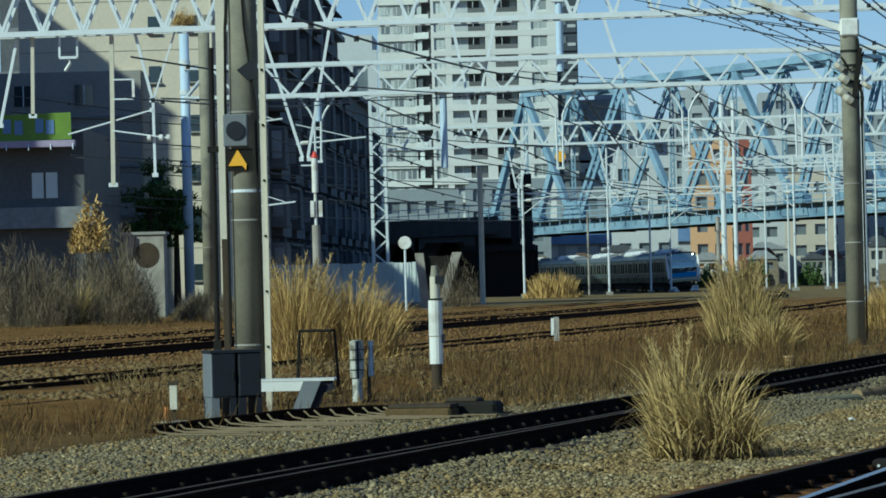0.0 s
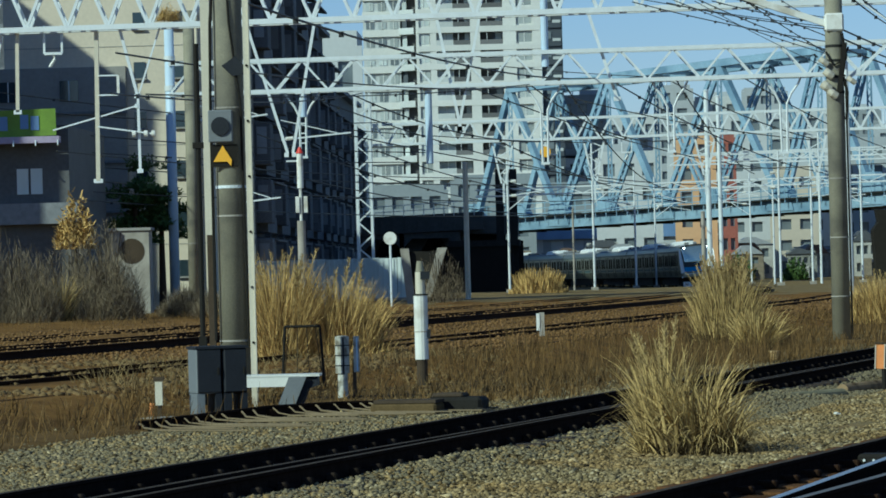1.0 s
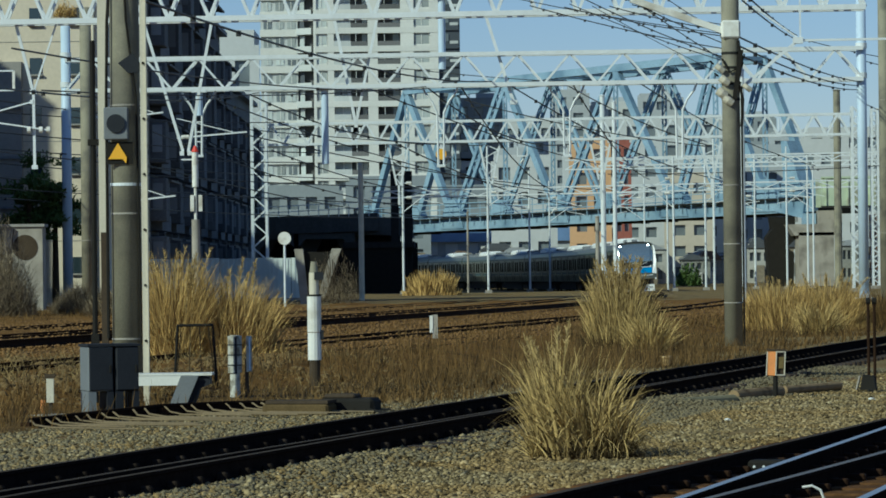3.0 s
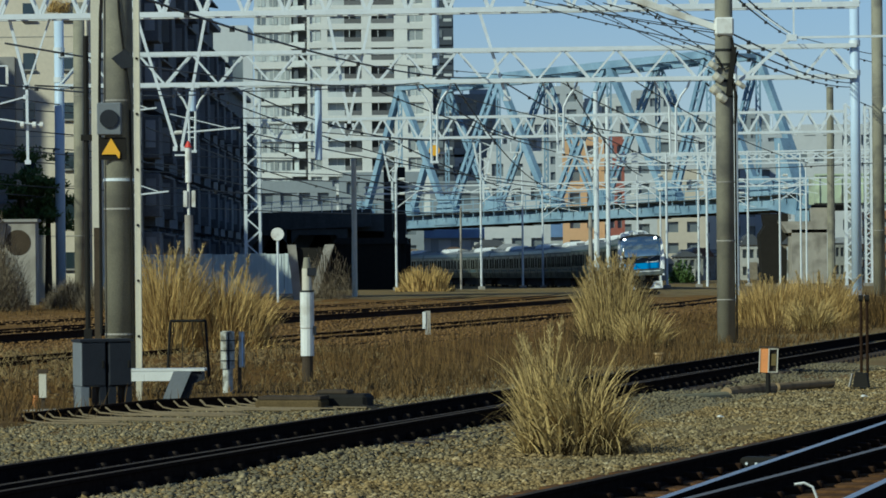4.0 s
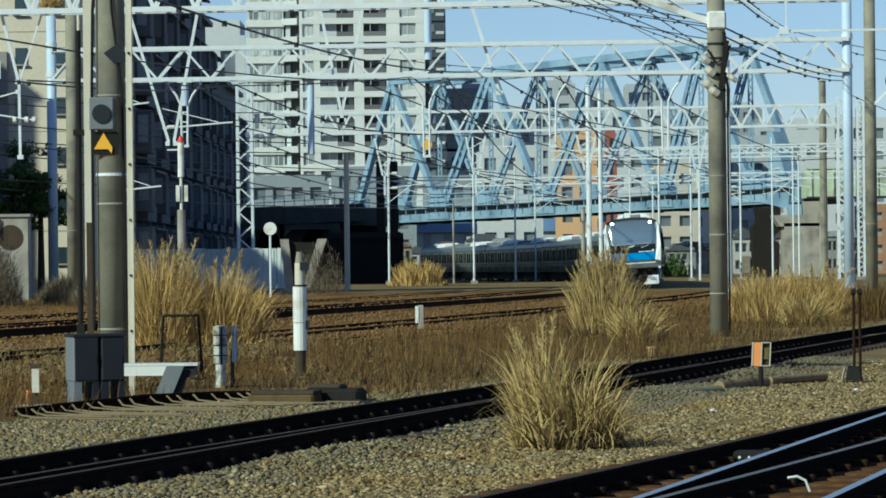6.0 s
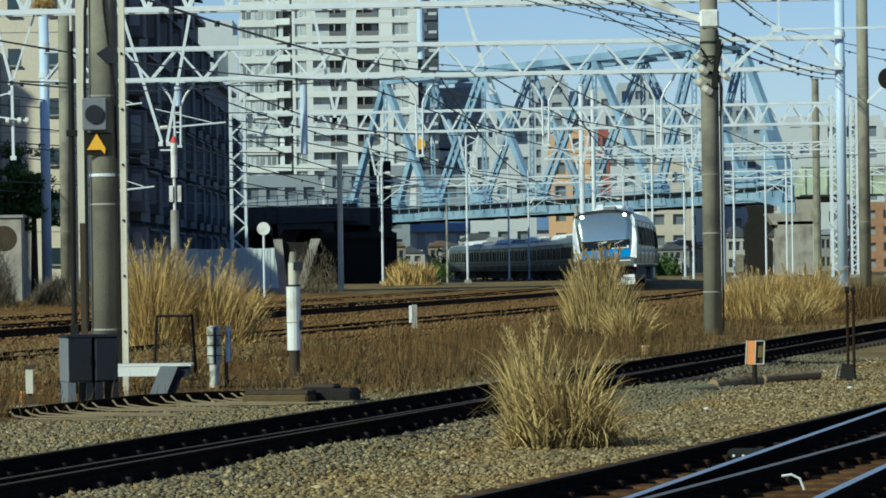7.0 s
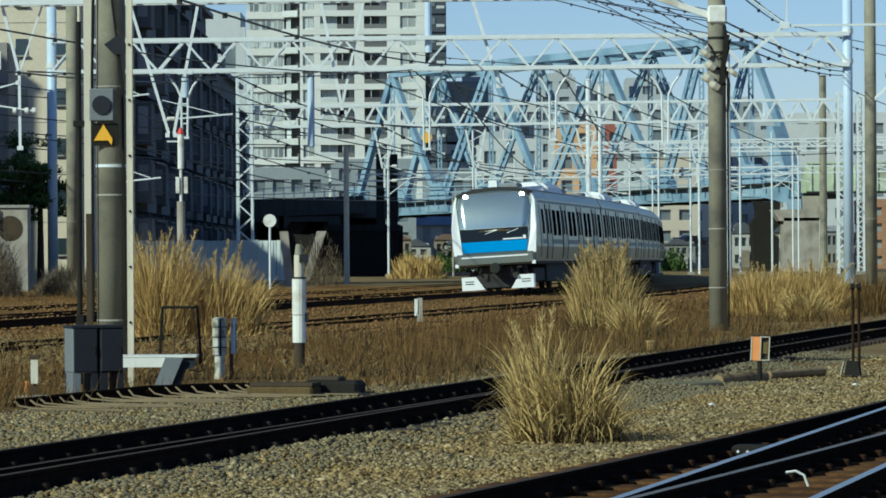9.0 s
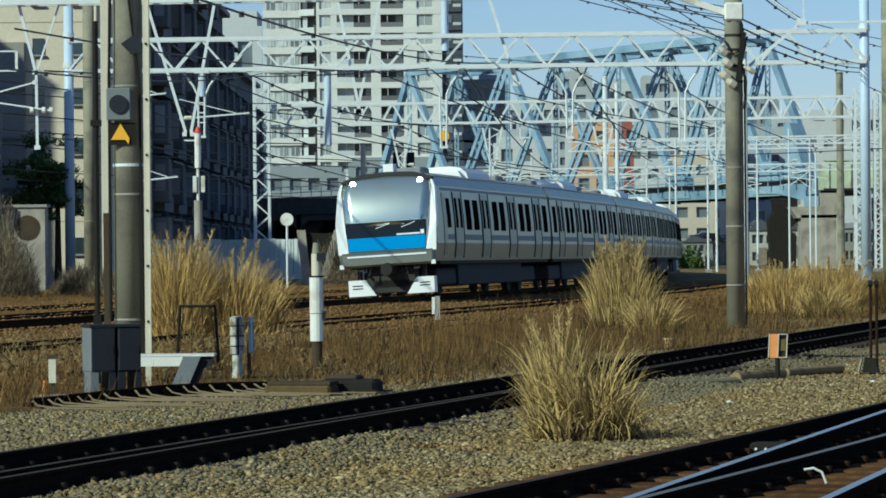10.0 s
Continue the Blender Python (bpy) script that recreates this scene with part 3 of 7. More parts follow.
def cream_building():
    t = thing("apartment_building", "cream rendered building with small square windows", "building", (-22.1, 172, 0))
    part("wall", made(bx, (0, 2.6, 12), (9.9, 5.2, 24)), M_CRBLD, t)
    for k in range(9):
        z = 2.2 + k * 2.45
        for x in (1.75, 3.7):
            part("window", made(bx, (x, -0.02, z), (0.56, 0.12, 0.8)), M_GLASS, t)
            part("window_sill", made(bx, (x, -0.08, z - 0.45), (0.7, 0.2, 0.08)), M_GRBLD, t)
        part("joint", made(bx, (0, -0.005, z + 1.2), (9.9, 0.03, 0.03)), M_GRBLD, t)
    part("downpipe", made(tube, (4.6, -0.1, 0), (4.6, -0.1, 24), 0.06), M_CREAMP, t)
    t = thing("apartment_building", "shaded grey building block with plain walls", "building", (-26.4, 171.6, 0))
    part("wall", made(bx, (0, 2.4, 6.1), (10.8, 5, 12.2)), M_GRBLD, t)
    for k in range(4):
        part("ledge", made(bx, (0, -0.15, 2.6 + k * 2.45), (10.9, 0.2, 0.12)), M_DKBLD, t)
        for x in (-3.4, -0.4, 2.6):
            part("window", made(bx, (x, -0.12, 3.7 + k * 2.45), (0.9, 0.1, 1.0)), M_GLASS, t)
            part("window_frame", made(bx, (x, -0.16, 3.7 + k * 2.45), (0.05, 0.06, 1.0)), M_GALV, t)


cream_building()


def side_blocks():
    """Plain tall blocks added out of view beside the yard, to keep its left edge in shade."""
    # Extents and heights of these added shade casters follow the wanted shadow edges.
    for y0, y1, h in ((130.5, 141.5, 27), (151, 188, 28)):
        t = thing("apartment_building", "plain unseen grey block added to shade the yard", "building", (-51, (y0 + y1) / 2, 0))
        part("wall", made(bx, (0, 0, h / 2), (18, y1 - y0, h)), M_GRBLD, t)
        part("roof_edge", made(bx, (0, 0, h + 0.15), (18.3, y1 - y0 + 0.3, 0.3)), M_DKBLD, t)


side_blocks()


def shop_building():
    t = thing("shop_building", "dark low building with a coloured rooftop banner", "building", (-27.2, 150, 0))
    part("wall", made(bx, (0, 6, 4.2), (12.6, 12, 8.4)), M_DKBLD2, t)
    part("upper_wall", made(bx, (-3, 3, 9), (7, 4, 18)), M_DKBLD, t)
    part("ledge", made(bx, (0.2, -0.3, 4.6), (13, 0.8, 0.9)), M_DKBLD, t)
    for x in (4.3, 4.9):
        part("window", made(bx, (x, -0.05, 6.0), (0.5, 0.1, 1.1)), M_FENCE, t)
    sg = tagged(new("banner_sign"), "green and yellow banner sign with unreadable blue lettering")
    sg.parent = t
    sg.location = (2.2, -0.8, 7.72)
    part("stay", made(bx, (1.75, 0.4, 0.3), (3.6, 0.8, 0.1)), M_DARK, sg)
    part("board", made(bx, (1.75, 0, 0.75), (3.9, 0.12, 1.15), 0, 0, -1), mat("green banner", (0.16, 0.26, 0.02), 0.6, var=0.3, scale=1.5, bump=0), sg)
    for i, x in enumerate((0.4, 0.95, 1.45, 2.35, 2.8)):
        part("letter_bar", made(bx, (x, -0.08, 0.75 + 0.06 * (i % 2)), (0.35, 0.03, 0.6)), M_BLUEROOF, sg)
    part("lamp_tray", made(bx, (1.75, -0.3, 0.02), (4.3, 0.5, 0.28)), mat("lilac trim", (0.36, 0.30, 0.42), 0.6), sg)
    for i in range(5):
        part("lamp_arm", made(tube, (i * 0.95, -0.3, 0.1), (i * 0.95 + 0.1, -1.0, -0.25), 0.03), M_GALV, sg)


shop_building()


def facade(x, y, w, d, h, wall, label, floors=None, bays=4, glass=M_HAZEGL, z0=0.0):
    """A plain building: dark core, floor bands and piers in front of it."""
    t = thing("building", label, "building", (x, y, z0))
    part("core", made(bx, (0, d / 2 + 0.3, h / 2), (w - 0.3, d, h - 0.2)), glass, t)
    n = floors or max(1, round(h / 3.2))
    for k in range(n + 1):
        part("floor_band", made(bx, (0, d / 2, k * h / n), (w, d + 0.3, h / n * 0.5)), wall, t)
    for i in range(bays + 1):
        part("pier", made(bx, (-w / 2 + i * w / bays, 0.12, h / 2), (w / bays * 0.4, 0.5, h)), wall, t)
    return t


def city():
    rnd = random.Random(7)
    walls = [mat("white render", (0.54, 0.55, 0.54), 0.8, bump=0, var=0.06, scale=0.3, fine=2), mat("pale grey tiles", (0.42, 0.44, 0.45), 0.7, bump=0, var=0.06, scale=0.3, fine=2),
             mat("tan tiles", (0.60, 0.38, 0.20), 0.8, bump=0, var=0.06, scale=0.3, fine=2), mat("beige render", (0.56, 0.49, 0.38), 0.8, bump=0, var=0.06, scale=0.3, fine=2), mat("red-brown tiles", (0.30, 0.10, 0.07), 0.8, bump=0)]
    # One grey carries both far haze and the shade behind the span.
    grey = mat("grey tiles toned for haze and shade", (0.26, 0.285, 0.30), 0.8, bump=0, var=0.08, scale=0.3, fine=2)
    words = ["white rendered city building with rows of windows", "pale grey tiled city building", "tan tiled city building", "beige rendered city building", "red-brown tiled city building"]
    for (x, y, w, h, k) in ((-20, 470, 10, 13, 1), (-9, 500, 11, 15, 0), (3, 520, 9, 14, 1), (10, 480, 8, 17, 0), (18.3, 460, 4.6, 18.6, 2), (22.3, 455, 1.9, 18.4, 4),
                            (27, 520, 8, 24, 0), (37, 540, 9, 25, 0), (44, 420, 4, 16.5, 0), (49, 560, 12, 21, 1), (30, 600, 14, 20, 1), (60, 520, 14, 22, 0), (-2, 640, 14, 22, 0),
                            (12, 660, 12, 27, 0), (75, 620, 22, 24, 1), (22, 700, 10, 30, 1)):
        # Blocks behind the span swap their wall colour for the shade grey.
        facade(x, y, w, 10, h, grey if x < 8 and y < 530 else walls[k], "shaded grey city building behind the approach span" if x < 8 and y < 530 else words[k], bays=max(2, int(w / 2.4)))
    for (x, y, w, h, k, lab) in ((5.2, 640, 8.5, 33, 9, "grey tiled city block far behind the bridge"), (15.2, 690, 9, 31, 0, "white balconied city block far behind the bridge"),
                                 (23.6, 690, 6.5, 37, 1, "pale grey apartment block with dark balconies"), (32.5, 700, 8.5, 35, 0, "white apartment block with dark window bays"),
                                 (41.5, 690, 8, 36, 1, "pale apartment block with grey window bays"), (54, 900, 16, 38, 9, "hazy grey high city block"),
                                 (72, 880, 19, 40, 9, "hazy grey wide city block"), (66, 600, 7.5, 22, 0, "white low city block beside the bridge end"),
                                 (58.5, 610, 5, 25, 1, "pale grey city block with roof tanks"), (10.5, 560, 6, 21, 1, "pale grey low block behind the truss"),
                                 (20.5, 540, 5.5, 20, 0, "white low block behind the truss"), (34, 500, 6, 15, 3, "beige low block behind the truss")):
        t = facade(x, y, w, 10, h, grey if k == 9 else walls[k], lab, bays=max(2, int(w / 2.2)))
        part("roof_house", made(bx, (w * 0.15, 4, h + 0.9), (w * 0.4, 3, 1.8)), walls[1], t)
        part("mast", made(tube, (-w * 0.2, 3, h), (-w * 0.2, 3, h + 3.2), 0.1), M_GALV, t)
    facade(55.0, 420, 7.0, 12, 7.8, mat("orange-brown facade boards", (0.34, 0.19, 0.10), 0.7, bump=0), "orange-brown building with pale window bands", 4, 3, M_PALEGL)
    roofs = [mat("dark slate roof", (0.07, 0.075, 0.085), 0.7, bump=0, var=0.2), mat("grey sheet roof", (0.30, 0.31, 0.32), 0.6, bump=0, var=0.2), mat("brown tile roof", (0.13, 0.085, 0.06), 0.8, bump=0, var=0.3)]
    dull = [mat("weathered tan wall", (0.22, 0.185, 0.13), 0.85, bump=0, var=0.3, scale=0.7, fine=3), mat("weathered grey wall", (0.23, 0.23, 0.205), 0.85, bump=0, var=0.3, scale=0.7, fine=3), mat("off-white wall", (0.42, 0.41, 0.37), 0.8, bump=0, var=0.2, scale=0.7, fine=3)]
    for i in range(24):
        x, y = -7 + i * 2.7 + rnd.uniform(-1, 1), 425 + rnd.uniform(0, 70)
        w, h = rnd.uniform(2.6, 5.5), rnd.uniform(2.6, 5.0)
        k = rnd.randrange(3)
        t = facade(x, y, w, 6, h, dull[k], ("weathered tan low house beyond the bridge", "weathered grey low house beyond the bridge", "small off-white house beyond the bridge")[k], 2, rnd.choice((2, 3, 4)))
        g = rnd.uniform(0.7, 1.5)
        part("roof", made(prism, [(-w / 2 - 0.3, h), (w / 2 + 0.3, h), (w * rnd.uniform(-0.1, 0.3), h + g), (-w * 0.2, h + g)], -0.4, 6.4), rnd.choice(roofs), t)
        part("porch", made(bx, (w * rnd.uniform(-0.3, 0.3), -0.7, h * 0.25), (w * 0.4, 1.2, h * 0.5)), dull[(k + 1) % 3], t)
    for i, (x, y, r, h) in enumerate(((1.5, 400, 1.6, 3.4), (4.6, 396, 1.3, 2.6), (10.5, 402, 1.8, 3.8), (15.5, 398, 1.5, 2.6), (21, 404, 1.7, 3.2), (26.5, 392, 1.4, 2.4), (-3.5, 398, 1.5, 2.6))):
        t = thing("shrub", "dark green evergreen shrub beyond the bridge", "shrub", (x, y, ground_z(x, y)))
        part("stem", made(tube, (0, 0, 0), (0, 0, h * 0.6), 0.12, 0.05), M_BLACKP, t)
        new("crown", np_mesh("crown", [cloud(400 + i, 1400, r, r * 0.7, h, 0.4, 0.2, 0.4)], M_LEAF)).parent = t
    t = thing("train_shed", "long low shed with a blue sheet roof beyond the bridge", "shed", (4, 520, 0))
    part("wall", made(bx, (0, 5, 3.2), (34, 10, 6.4)), walls[1], t)
    part("roof", made(prism, [(-17.5, 6.4), (17.5, 6.4), (16.5, 8.6), (-16.5, 8.6)], -0.6, 11), M_BLUEROOF, t)
    for i in range(16):
        part("roof_rib", made(bx, (-15 + i * 2.0, -0.3, 7.5), (0.25, 0.3, 2.0)), walls[0], t)
    t = facade(-24.6, 392, 5.5, 10, 27.5, walls[0], "white rooftop block behind the dark building", 4, 2)


city()


def backdrop_hills():
    bm = B()
    # A flat skyline whose pale blue-grey is painted haze.
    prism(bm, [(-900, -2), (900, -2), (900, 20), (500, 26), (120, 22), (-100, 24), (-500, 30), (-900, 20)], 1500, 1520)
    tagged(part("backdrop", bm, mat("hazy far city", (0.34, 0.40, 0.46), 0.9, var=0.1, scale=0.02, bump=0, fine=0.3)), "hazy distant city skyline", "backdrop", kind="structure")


backdrop_hills()


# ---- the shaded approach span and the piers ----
# Girder grey set dark: the span's shade is part of the colour.
M_SPAN = mat("grey girder paint darkened for shade", (0.075, 0.074, 0.068), 0.85, var=0.3, scale=0.6, fine=4)


def approach():
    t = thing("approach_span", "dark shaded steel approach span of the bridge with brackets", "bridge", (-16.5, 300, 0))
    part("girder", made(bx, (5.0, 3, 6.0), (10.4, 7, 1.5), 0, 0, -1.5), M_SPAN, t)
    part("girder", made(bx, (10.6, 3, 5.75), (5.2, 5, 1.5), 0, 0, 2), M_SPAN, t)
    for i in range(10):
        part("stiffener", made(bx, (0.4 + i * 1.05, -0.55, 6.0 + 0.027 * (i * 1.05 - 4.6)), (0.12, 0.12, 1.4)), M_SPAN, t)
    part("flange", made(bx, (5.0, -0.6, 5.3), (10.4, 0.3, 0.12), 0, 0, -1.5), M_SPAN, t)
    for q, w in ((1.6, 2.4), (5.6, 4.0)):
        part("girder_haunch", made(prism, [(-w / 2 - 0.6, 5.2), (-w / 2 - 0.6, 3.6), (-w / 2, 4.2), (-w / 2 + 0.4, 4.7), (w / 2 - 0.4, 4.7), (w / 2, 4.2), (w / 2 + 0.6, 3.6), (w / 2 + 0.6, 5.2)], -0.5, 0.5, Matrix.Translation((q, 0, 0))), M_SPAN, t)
    # Black soffit and back wall paint in the deep shade under the span.
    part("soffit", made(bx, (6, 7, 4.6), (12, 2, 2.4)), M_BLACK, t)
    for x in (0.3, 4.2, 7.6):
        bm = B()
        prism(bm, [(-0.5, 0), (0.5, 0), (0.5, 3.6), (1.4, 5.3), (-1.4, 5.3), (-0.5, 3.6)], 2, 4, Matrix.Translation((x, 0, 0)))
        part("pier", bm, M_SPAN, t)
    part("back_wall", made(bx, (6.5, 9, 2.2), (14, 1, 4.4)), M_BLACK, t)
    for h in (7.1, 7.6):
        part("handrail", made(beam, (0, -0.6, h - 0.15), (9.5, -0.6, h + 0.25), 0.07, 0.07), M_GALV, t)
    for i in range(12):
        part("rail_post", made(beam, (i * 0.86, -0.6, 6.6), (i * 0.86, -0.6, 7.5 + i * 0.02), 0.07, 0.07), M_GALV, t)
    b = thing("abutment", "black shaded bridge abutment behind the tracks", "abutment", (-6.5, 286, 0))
    # The abutment's shade is put into its near-black colour.
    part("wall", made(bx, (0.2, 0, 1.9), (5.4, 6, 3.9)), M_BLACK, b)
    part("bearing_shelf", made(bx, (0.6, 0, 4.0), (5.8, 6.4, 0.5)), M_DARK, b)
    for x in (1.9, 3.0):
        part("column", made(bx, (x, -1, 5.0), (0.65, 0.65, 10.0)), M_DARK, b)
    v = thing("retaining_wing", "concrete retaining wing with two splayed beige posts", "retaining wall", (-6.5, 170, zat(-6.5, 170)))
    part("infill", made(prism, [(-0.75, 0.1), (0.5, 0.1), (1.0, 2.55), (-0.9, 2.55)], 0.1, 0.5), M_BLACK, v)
    part("post", made(prism, [(-0.85, 0), (-0.45, 0), (-0.72, 2.7), (-1.14, 2.7)], -0.2, 0.3), M_CONC_L, v)
    part("post", made(prism, [(-0.05, 0.3), (0.3, 0.3), (1.14, 2.7), (0.68, 2.7)], -0.2, 0.3), M_CONC_L, v)
    p = thing("bridge_pier", "weathered concrete bridge pier with a wide cap", "bridge pier", (35.0, 338, 0))
    part("shaft", made(bx, (0.2, 2, 2.6), (3.4, 4, 5.2)), M_CONC_L, p)
    part("cap", made(prism, [(-1.9, 4.9), (2.0, 4.9), (2.7, 6.1), (2.7, 7.3), (0.4, 7.3), (0.4, 6.0), (-2.6, 6.0)], 0, 4), M_CONC_L, p)
    part("bearing", made(bx, (-0.3, 2, 6.5), (1.2, 2, 1.1)), M_BRIDGE, p)
    part("dark_pier", made(prism, [(-4.0, 0), (-1.7, 0), (-1.6, 3.2), (-2.3, 3.8), (-1.5, 4.6), (-1.5, 6.8), (-3.9, 6.8), (-3.7, 5.6), (-4.3, 4.8)], 3.5, 6.5), M_BLACK, p, "near-black steel pier")
    g = thing("girder_span", "pale green plate girder span of the bridge", "bridge", (35.0, 332, 7.24))
    part("girder", made(bx, (9, 1, 1.7), (17.6, 0.5, 2.7), 0), M_GREENST, g)
    part("flange", made(bx, (9, 1, 0.3), (17.6, 1.0, 0.2), 0), M_DARK, g)
    part("flange", made(bx, (9, 1, 3.1), (17.6, 0.8, 0.16), 0), M_GREENST, g)
    for i in range(9):
        part("stiffener", made(bx, (0.6 + i * 2.1, 0.68, 1.7), (0.12, 0.16, 2.6)), M_GREENST, g)
    part("far_girder", made(bx, (9, 6, 1.7), (17.6, 0.5, 2.7), 0), M_GREENST, g)
    c = thing("bridge_pier", "weathered concrete bridge pier under the green span", "bridge pier", (50.0, 334, 0))
    part("shaft", made(bx, (0, 1, 3.7), (3, 6, 7.5)), M_CONC_L, c)
    k = thing("bridge_pier", "dark steel pier under the truss bridge's far end", "bridge pier", (-9.3, 403, 0))
    part("shaft", made(bx, (0.5, 3, 3.0), (3, 8, 6.4)), M_DARK, k)


approach()


def fence():
    t = thing("yard_fence", "grey sheet metal yard fence in shade", "fence", (-34, 196, 0.2))
    for i in range(26):
        x = i * 1.0
        part("panel", made(bx, (x + 0.5, 0, 1.2 + 0.02 * (i % 3)), (0.97, 0.05, 2.3)), M_FENCE, t)
        for q in (0.2, 0.5, 0.8):
            part("rib", made(bx, (x + q, -0.045, 1.2), (0.07, 0.05, 2.25)), M_FENCE, t)
        if i % 2 == 0:
            part("post", made(bx, (x, 0.08, 1.15), (0.1, 0.1, 2.4)), M_GALV, t)
    part("footing", made(bx, (13, 0, -0.05), (26, 0.3, 0.35)), M_CONC_L, t)


fence()


# ---- more poles, gantries and overhead wires ----
def slim_pole(x, y, h, r, material, label, z=None):
    t = thing("steel_pole", label, "pole", (x, y, zat(x, y) if z is None else z))
    part("shaft", made(tube, (0, 0, 0), (0, 0, h), r, r * 0.9, 10), material, t)
    part("cap", made(tube, (0, 0, h), (0, 0, h + 0.08), r * 1.2, r * 0.6, 10), material, t)
    return t


slim_pole(9.99, 230, 13.0, 0.19, M_GALV, "tall white steel catenary pole")
slim_pole(10.75, 230, 12.6, 0.15, M_GALV, "tall white steel catenary pole")
slim_pole(9.5, 228, 5.0, 0.15, M_CONC_L, "short grey concrete post beneath the bridge")
slim_pole(27.6, 250, 14.2, 0.28, M_CONC, "grey concrete pole beyond the gantry")
slim_pole(-4.9, 190, 7.4, 0.16, M_CREAMP, "slim grey concrete post before the approach span")
slim_pole(10.0, 120, 8.2, 0.09, M_GALV, "slim galvanised pipe mast beside the track")
for x, y, h in ((16.5, 260, 10), (18.5, 300, 9), (21, 280, 12), (23.2, 310, 8), (26.0, 300, 10), (14.0, 320, 8), (29.5, 290, 11), (1.2, 260, 6), (31.5, 240, 9), (33, 250, 12), (36, 240, 11)):
    slim_pole(x, y, h, 0.085, M_GALV if y > 270 else M_CONC_L, "distant steel catenary pole" if y > 270 else "distant weathered catenary pole")
lattice_pole(30.5, 252, 13.0, 0.42, "distant galvanised lattice mast")
gantry((9.8, 232, 8.6), (36, 232, 8.9), 0.5, 2.2, "thin white gantry beam beyond the trusses", 0.05, 0.4, 0.03)
gantry_4 = gantry((-6, 262, 7.3), (34, 262, 7.8), 0.5, 2.6, "thin white gantry beam near the bridge", 0.05, 0.4, 0.03)
gantry((9.8, 300, 10.4), (44, 300, 10.6), 0.8, 2.6, "distant white truss gantry beyond the tracks", 0.06, 0.5, 0.04)
gantry_3 = gantry((-26.0, 118, 10.1), (14.0, 118, 10.35), 1.7, 1.38, "white galvanised truss gantry high over the yard", 0.09, 0.7, 0.05)
slim_pole(-26.0, 118, 12.0, 0.2, M_GALV, "white steel pole carrying the high gantry")


def catenary_mast(x, y, h, reach, z):
    """A slim mast with a hinged cantilever: tube, top stay, brace, insulators and a registration arm."""
    t = thing("catenary_mast", "slim pale catenary mast with a bracket arm", "catenary mast", (x, y, zat(x, y)))
    part("shaft", made(tube, (0, 0, 0), (0, 0, h), 0.085, 0.07, 8), M_GALV, t)
    part("arm", made(beam, (0, 0, z), (reach, 0, z + 0.35), 0.07, 0.07), M_GALV, t)
    part("stay", made(beam, (0, 0, z + 1.1), (reach * 0.85, 0, z + 0.35), 0.05, 0.05), M_GALV, t)
    part("brace", made(beam, (0, 0, z - 1.0), (reach * 0.6, 0, z + 0.2), 0.06, 0.06), M_GALV, t)
    part("registration_arm", made(beam, (reach * 0.55, 0, z - 0.15), (reach * 1.1, 0, z - 0.45), 0.05, 0.05), M_GALV, t)
    for q in (z + 0.03, z + 1.05):
        part("insulator", made(tube, (reach * 0.1, 0, q), (reach * 0.24, 0, q), 0.1, n=8), M_WHITE, t)
    part("base", made(bx, (0, 0, 0.1), (0.5, 0.5, 0.3)), M_CONC_L, t)


for x, y, h, reach, z in ((-3.4, 246, 9.5, 2.6, 6.8), (2.6, 250, 10.5, 2.8, 7.2), (6.1, 274, 9.5, -2.6, 6.6), (12.8, 272, 10.5, 2.6, 7.4), (15.6, 246, 9.5, -2.4, 6.9), (19.0, 262, 11.0, 2.6, 7.6),
                          (23.4, 270, 10.5, -2.8, 7.2), (27.0, 282, 11.5, 2.8, 7.9), (8.4, 300, 9.5, 2.8, 7.0), (17.2, 312, 10.0, -2.8, 7.2), (25.2, 318, 10.5, 2.8, 7.6), (31.0, 300, 11.0, -2.8, 7.8), (34.2, 262, 10.0, -2.6, 7.0)):
    catenary_mast(x, y, h, reach, z)


def hung(name, label, parent, at):
    """A frame fixed to a gantry or pole: an empty under it that carries the frame's pieces."""
    ob = tagged(new(name), label)
    ob.parent = parent
    ob.location = Vector(at) - parent.location
    return ob


def hanger(x, y, z, h, w, label="white curved hanger frame below the gantry"):
    """A forked arm that hangs from a truss."""
    t = hung("hanger_frame", label, gantry_1, (x, y, z))
    for sd in (-1, 1):
        pts = [(sd * w, 0, 0), (sd * w * 0.85, 0, -0.35), (sd * w * 0.45, 0, -0.8), (sd * 0.16, 0, -1.3), (sd * 0.13, 0, -h)]
        part("arm", made(rope, pts, 0.06, 6), M_GALV, t)
    for k in range(3):
        part("spacer", made(beam, (-0.14, 0, -1.6 - k * (h - 1.8) / 3), (0.14, 0, -1.6 - k * (h - 1.8) / 3), 0.06, 0.06), M_GALV, t)
    part("foot", made(bx, (0, 0, -h), (0.4, 0.2, 0.12)), M_GALV, t)


for x, h in ((-0.45, 3.8), (5.5, 3.4), (10.8, 3.6), (-11.85, 3.2)):
    hanger(x, 165, 10.45, h, 0.85)


def vee(x, y, z, h, w):
    t = hung("hanger_frame", "white latticed hanger below the far gantry", gantry_2, (x, y, z))
    for sd in (-1, 1):
        part("arm", made(beam, (sd * w, 0, 0), (sd * 0.12, 0, -h), 0.12, 0.12), M_GALV, t)
    for k in range(5):
        a, b = k / 5, (k + 1) / 5
        sd = 1 if k % 2 else -1
        part("lacing", made(beam, (sd * (w + (0.12 - w) * a), 0, -h * a), (-sd * (w + (0.12 - w) * b), 0, -h * b), 0.06, 0.06), M_GALV, t)
    part("stem", made(beam, (0, 0, -h), (0, 0, -h - 1.2), 0.12, 0.12), M_GALV, t)


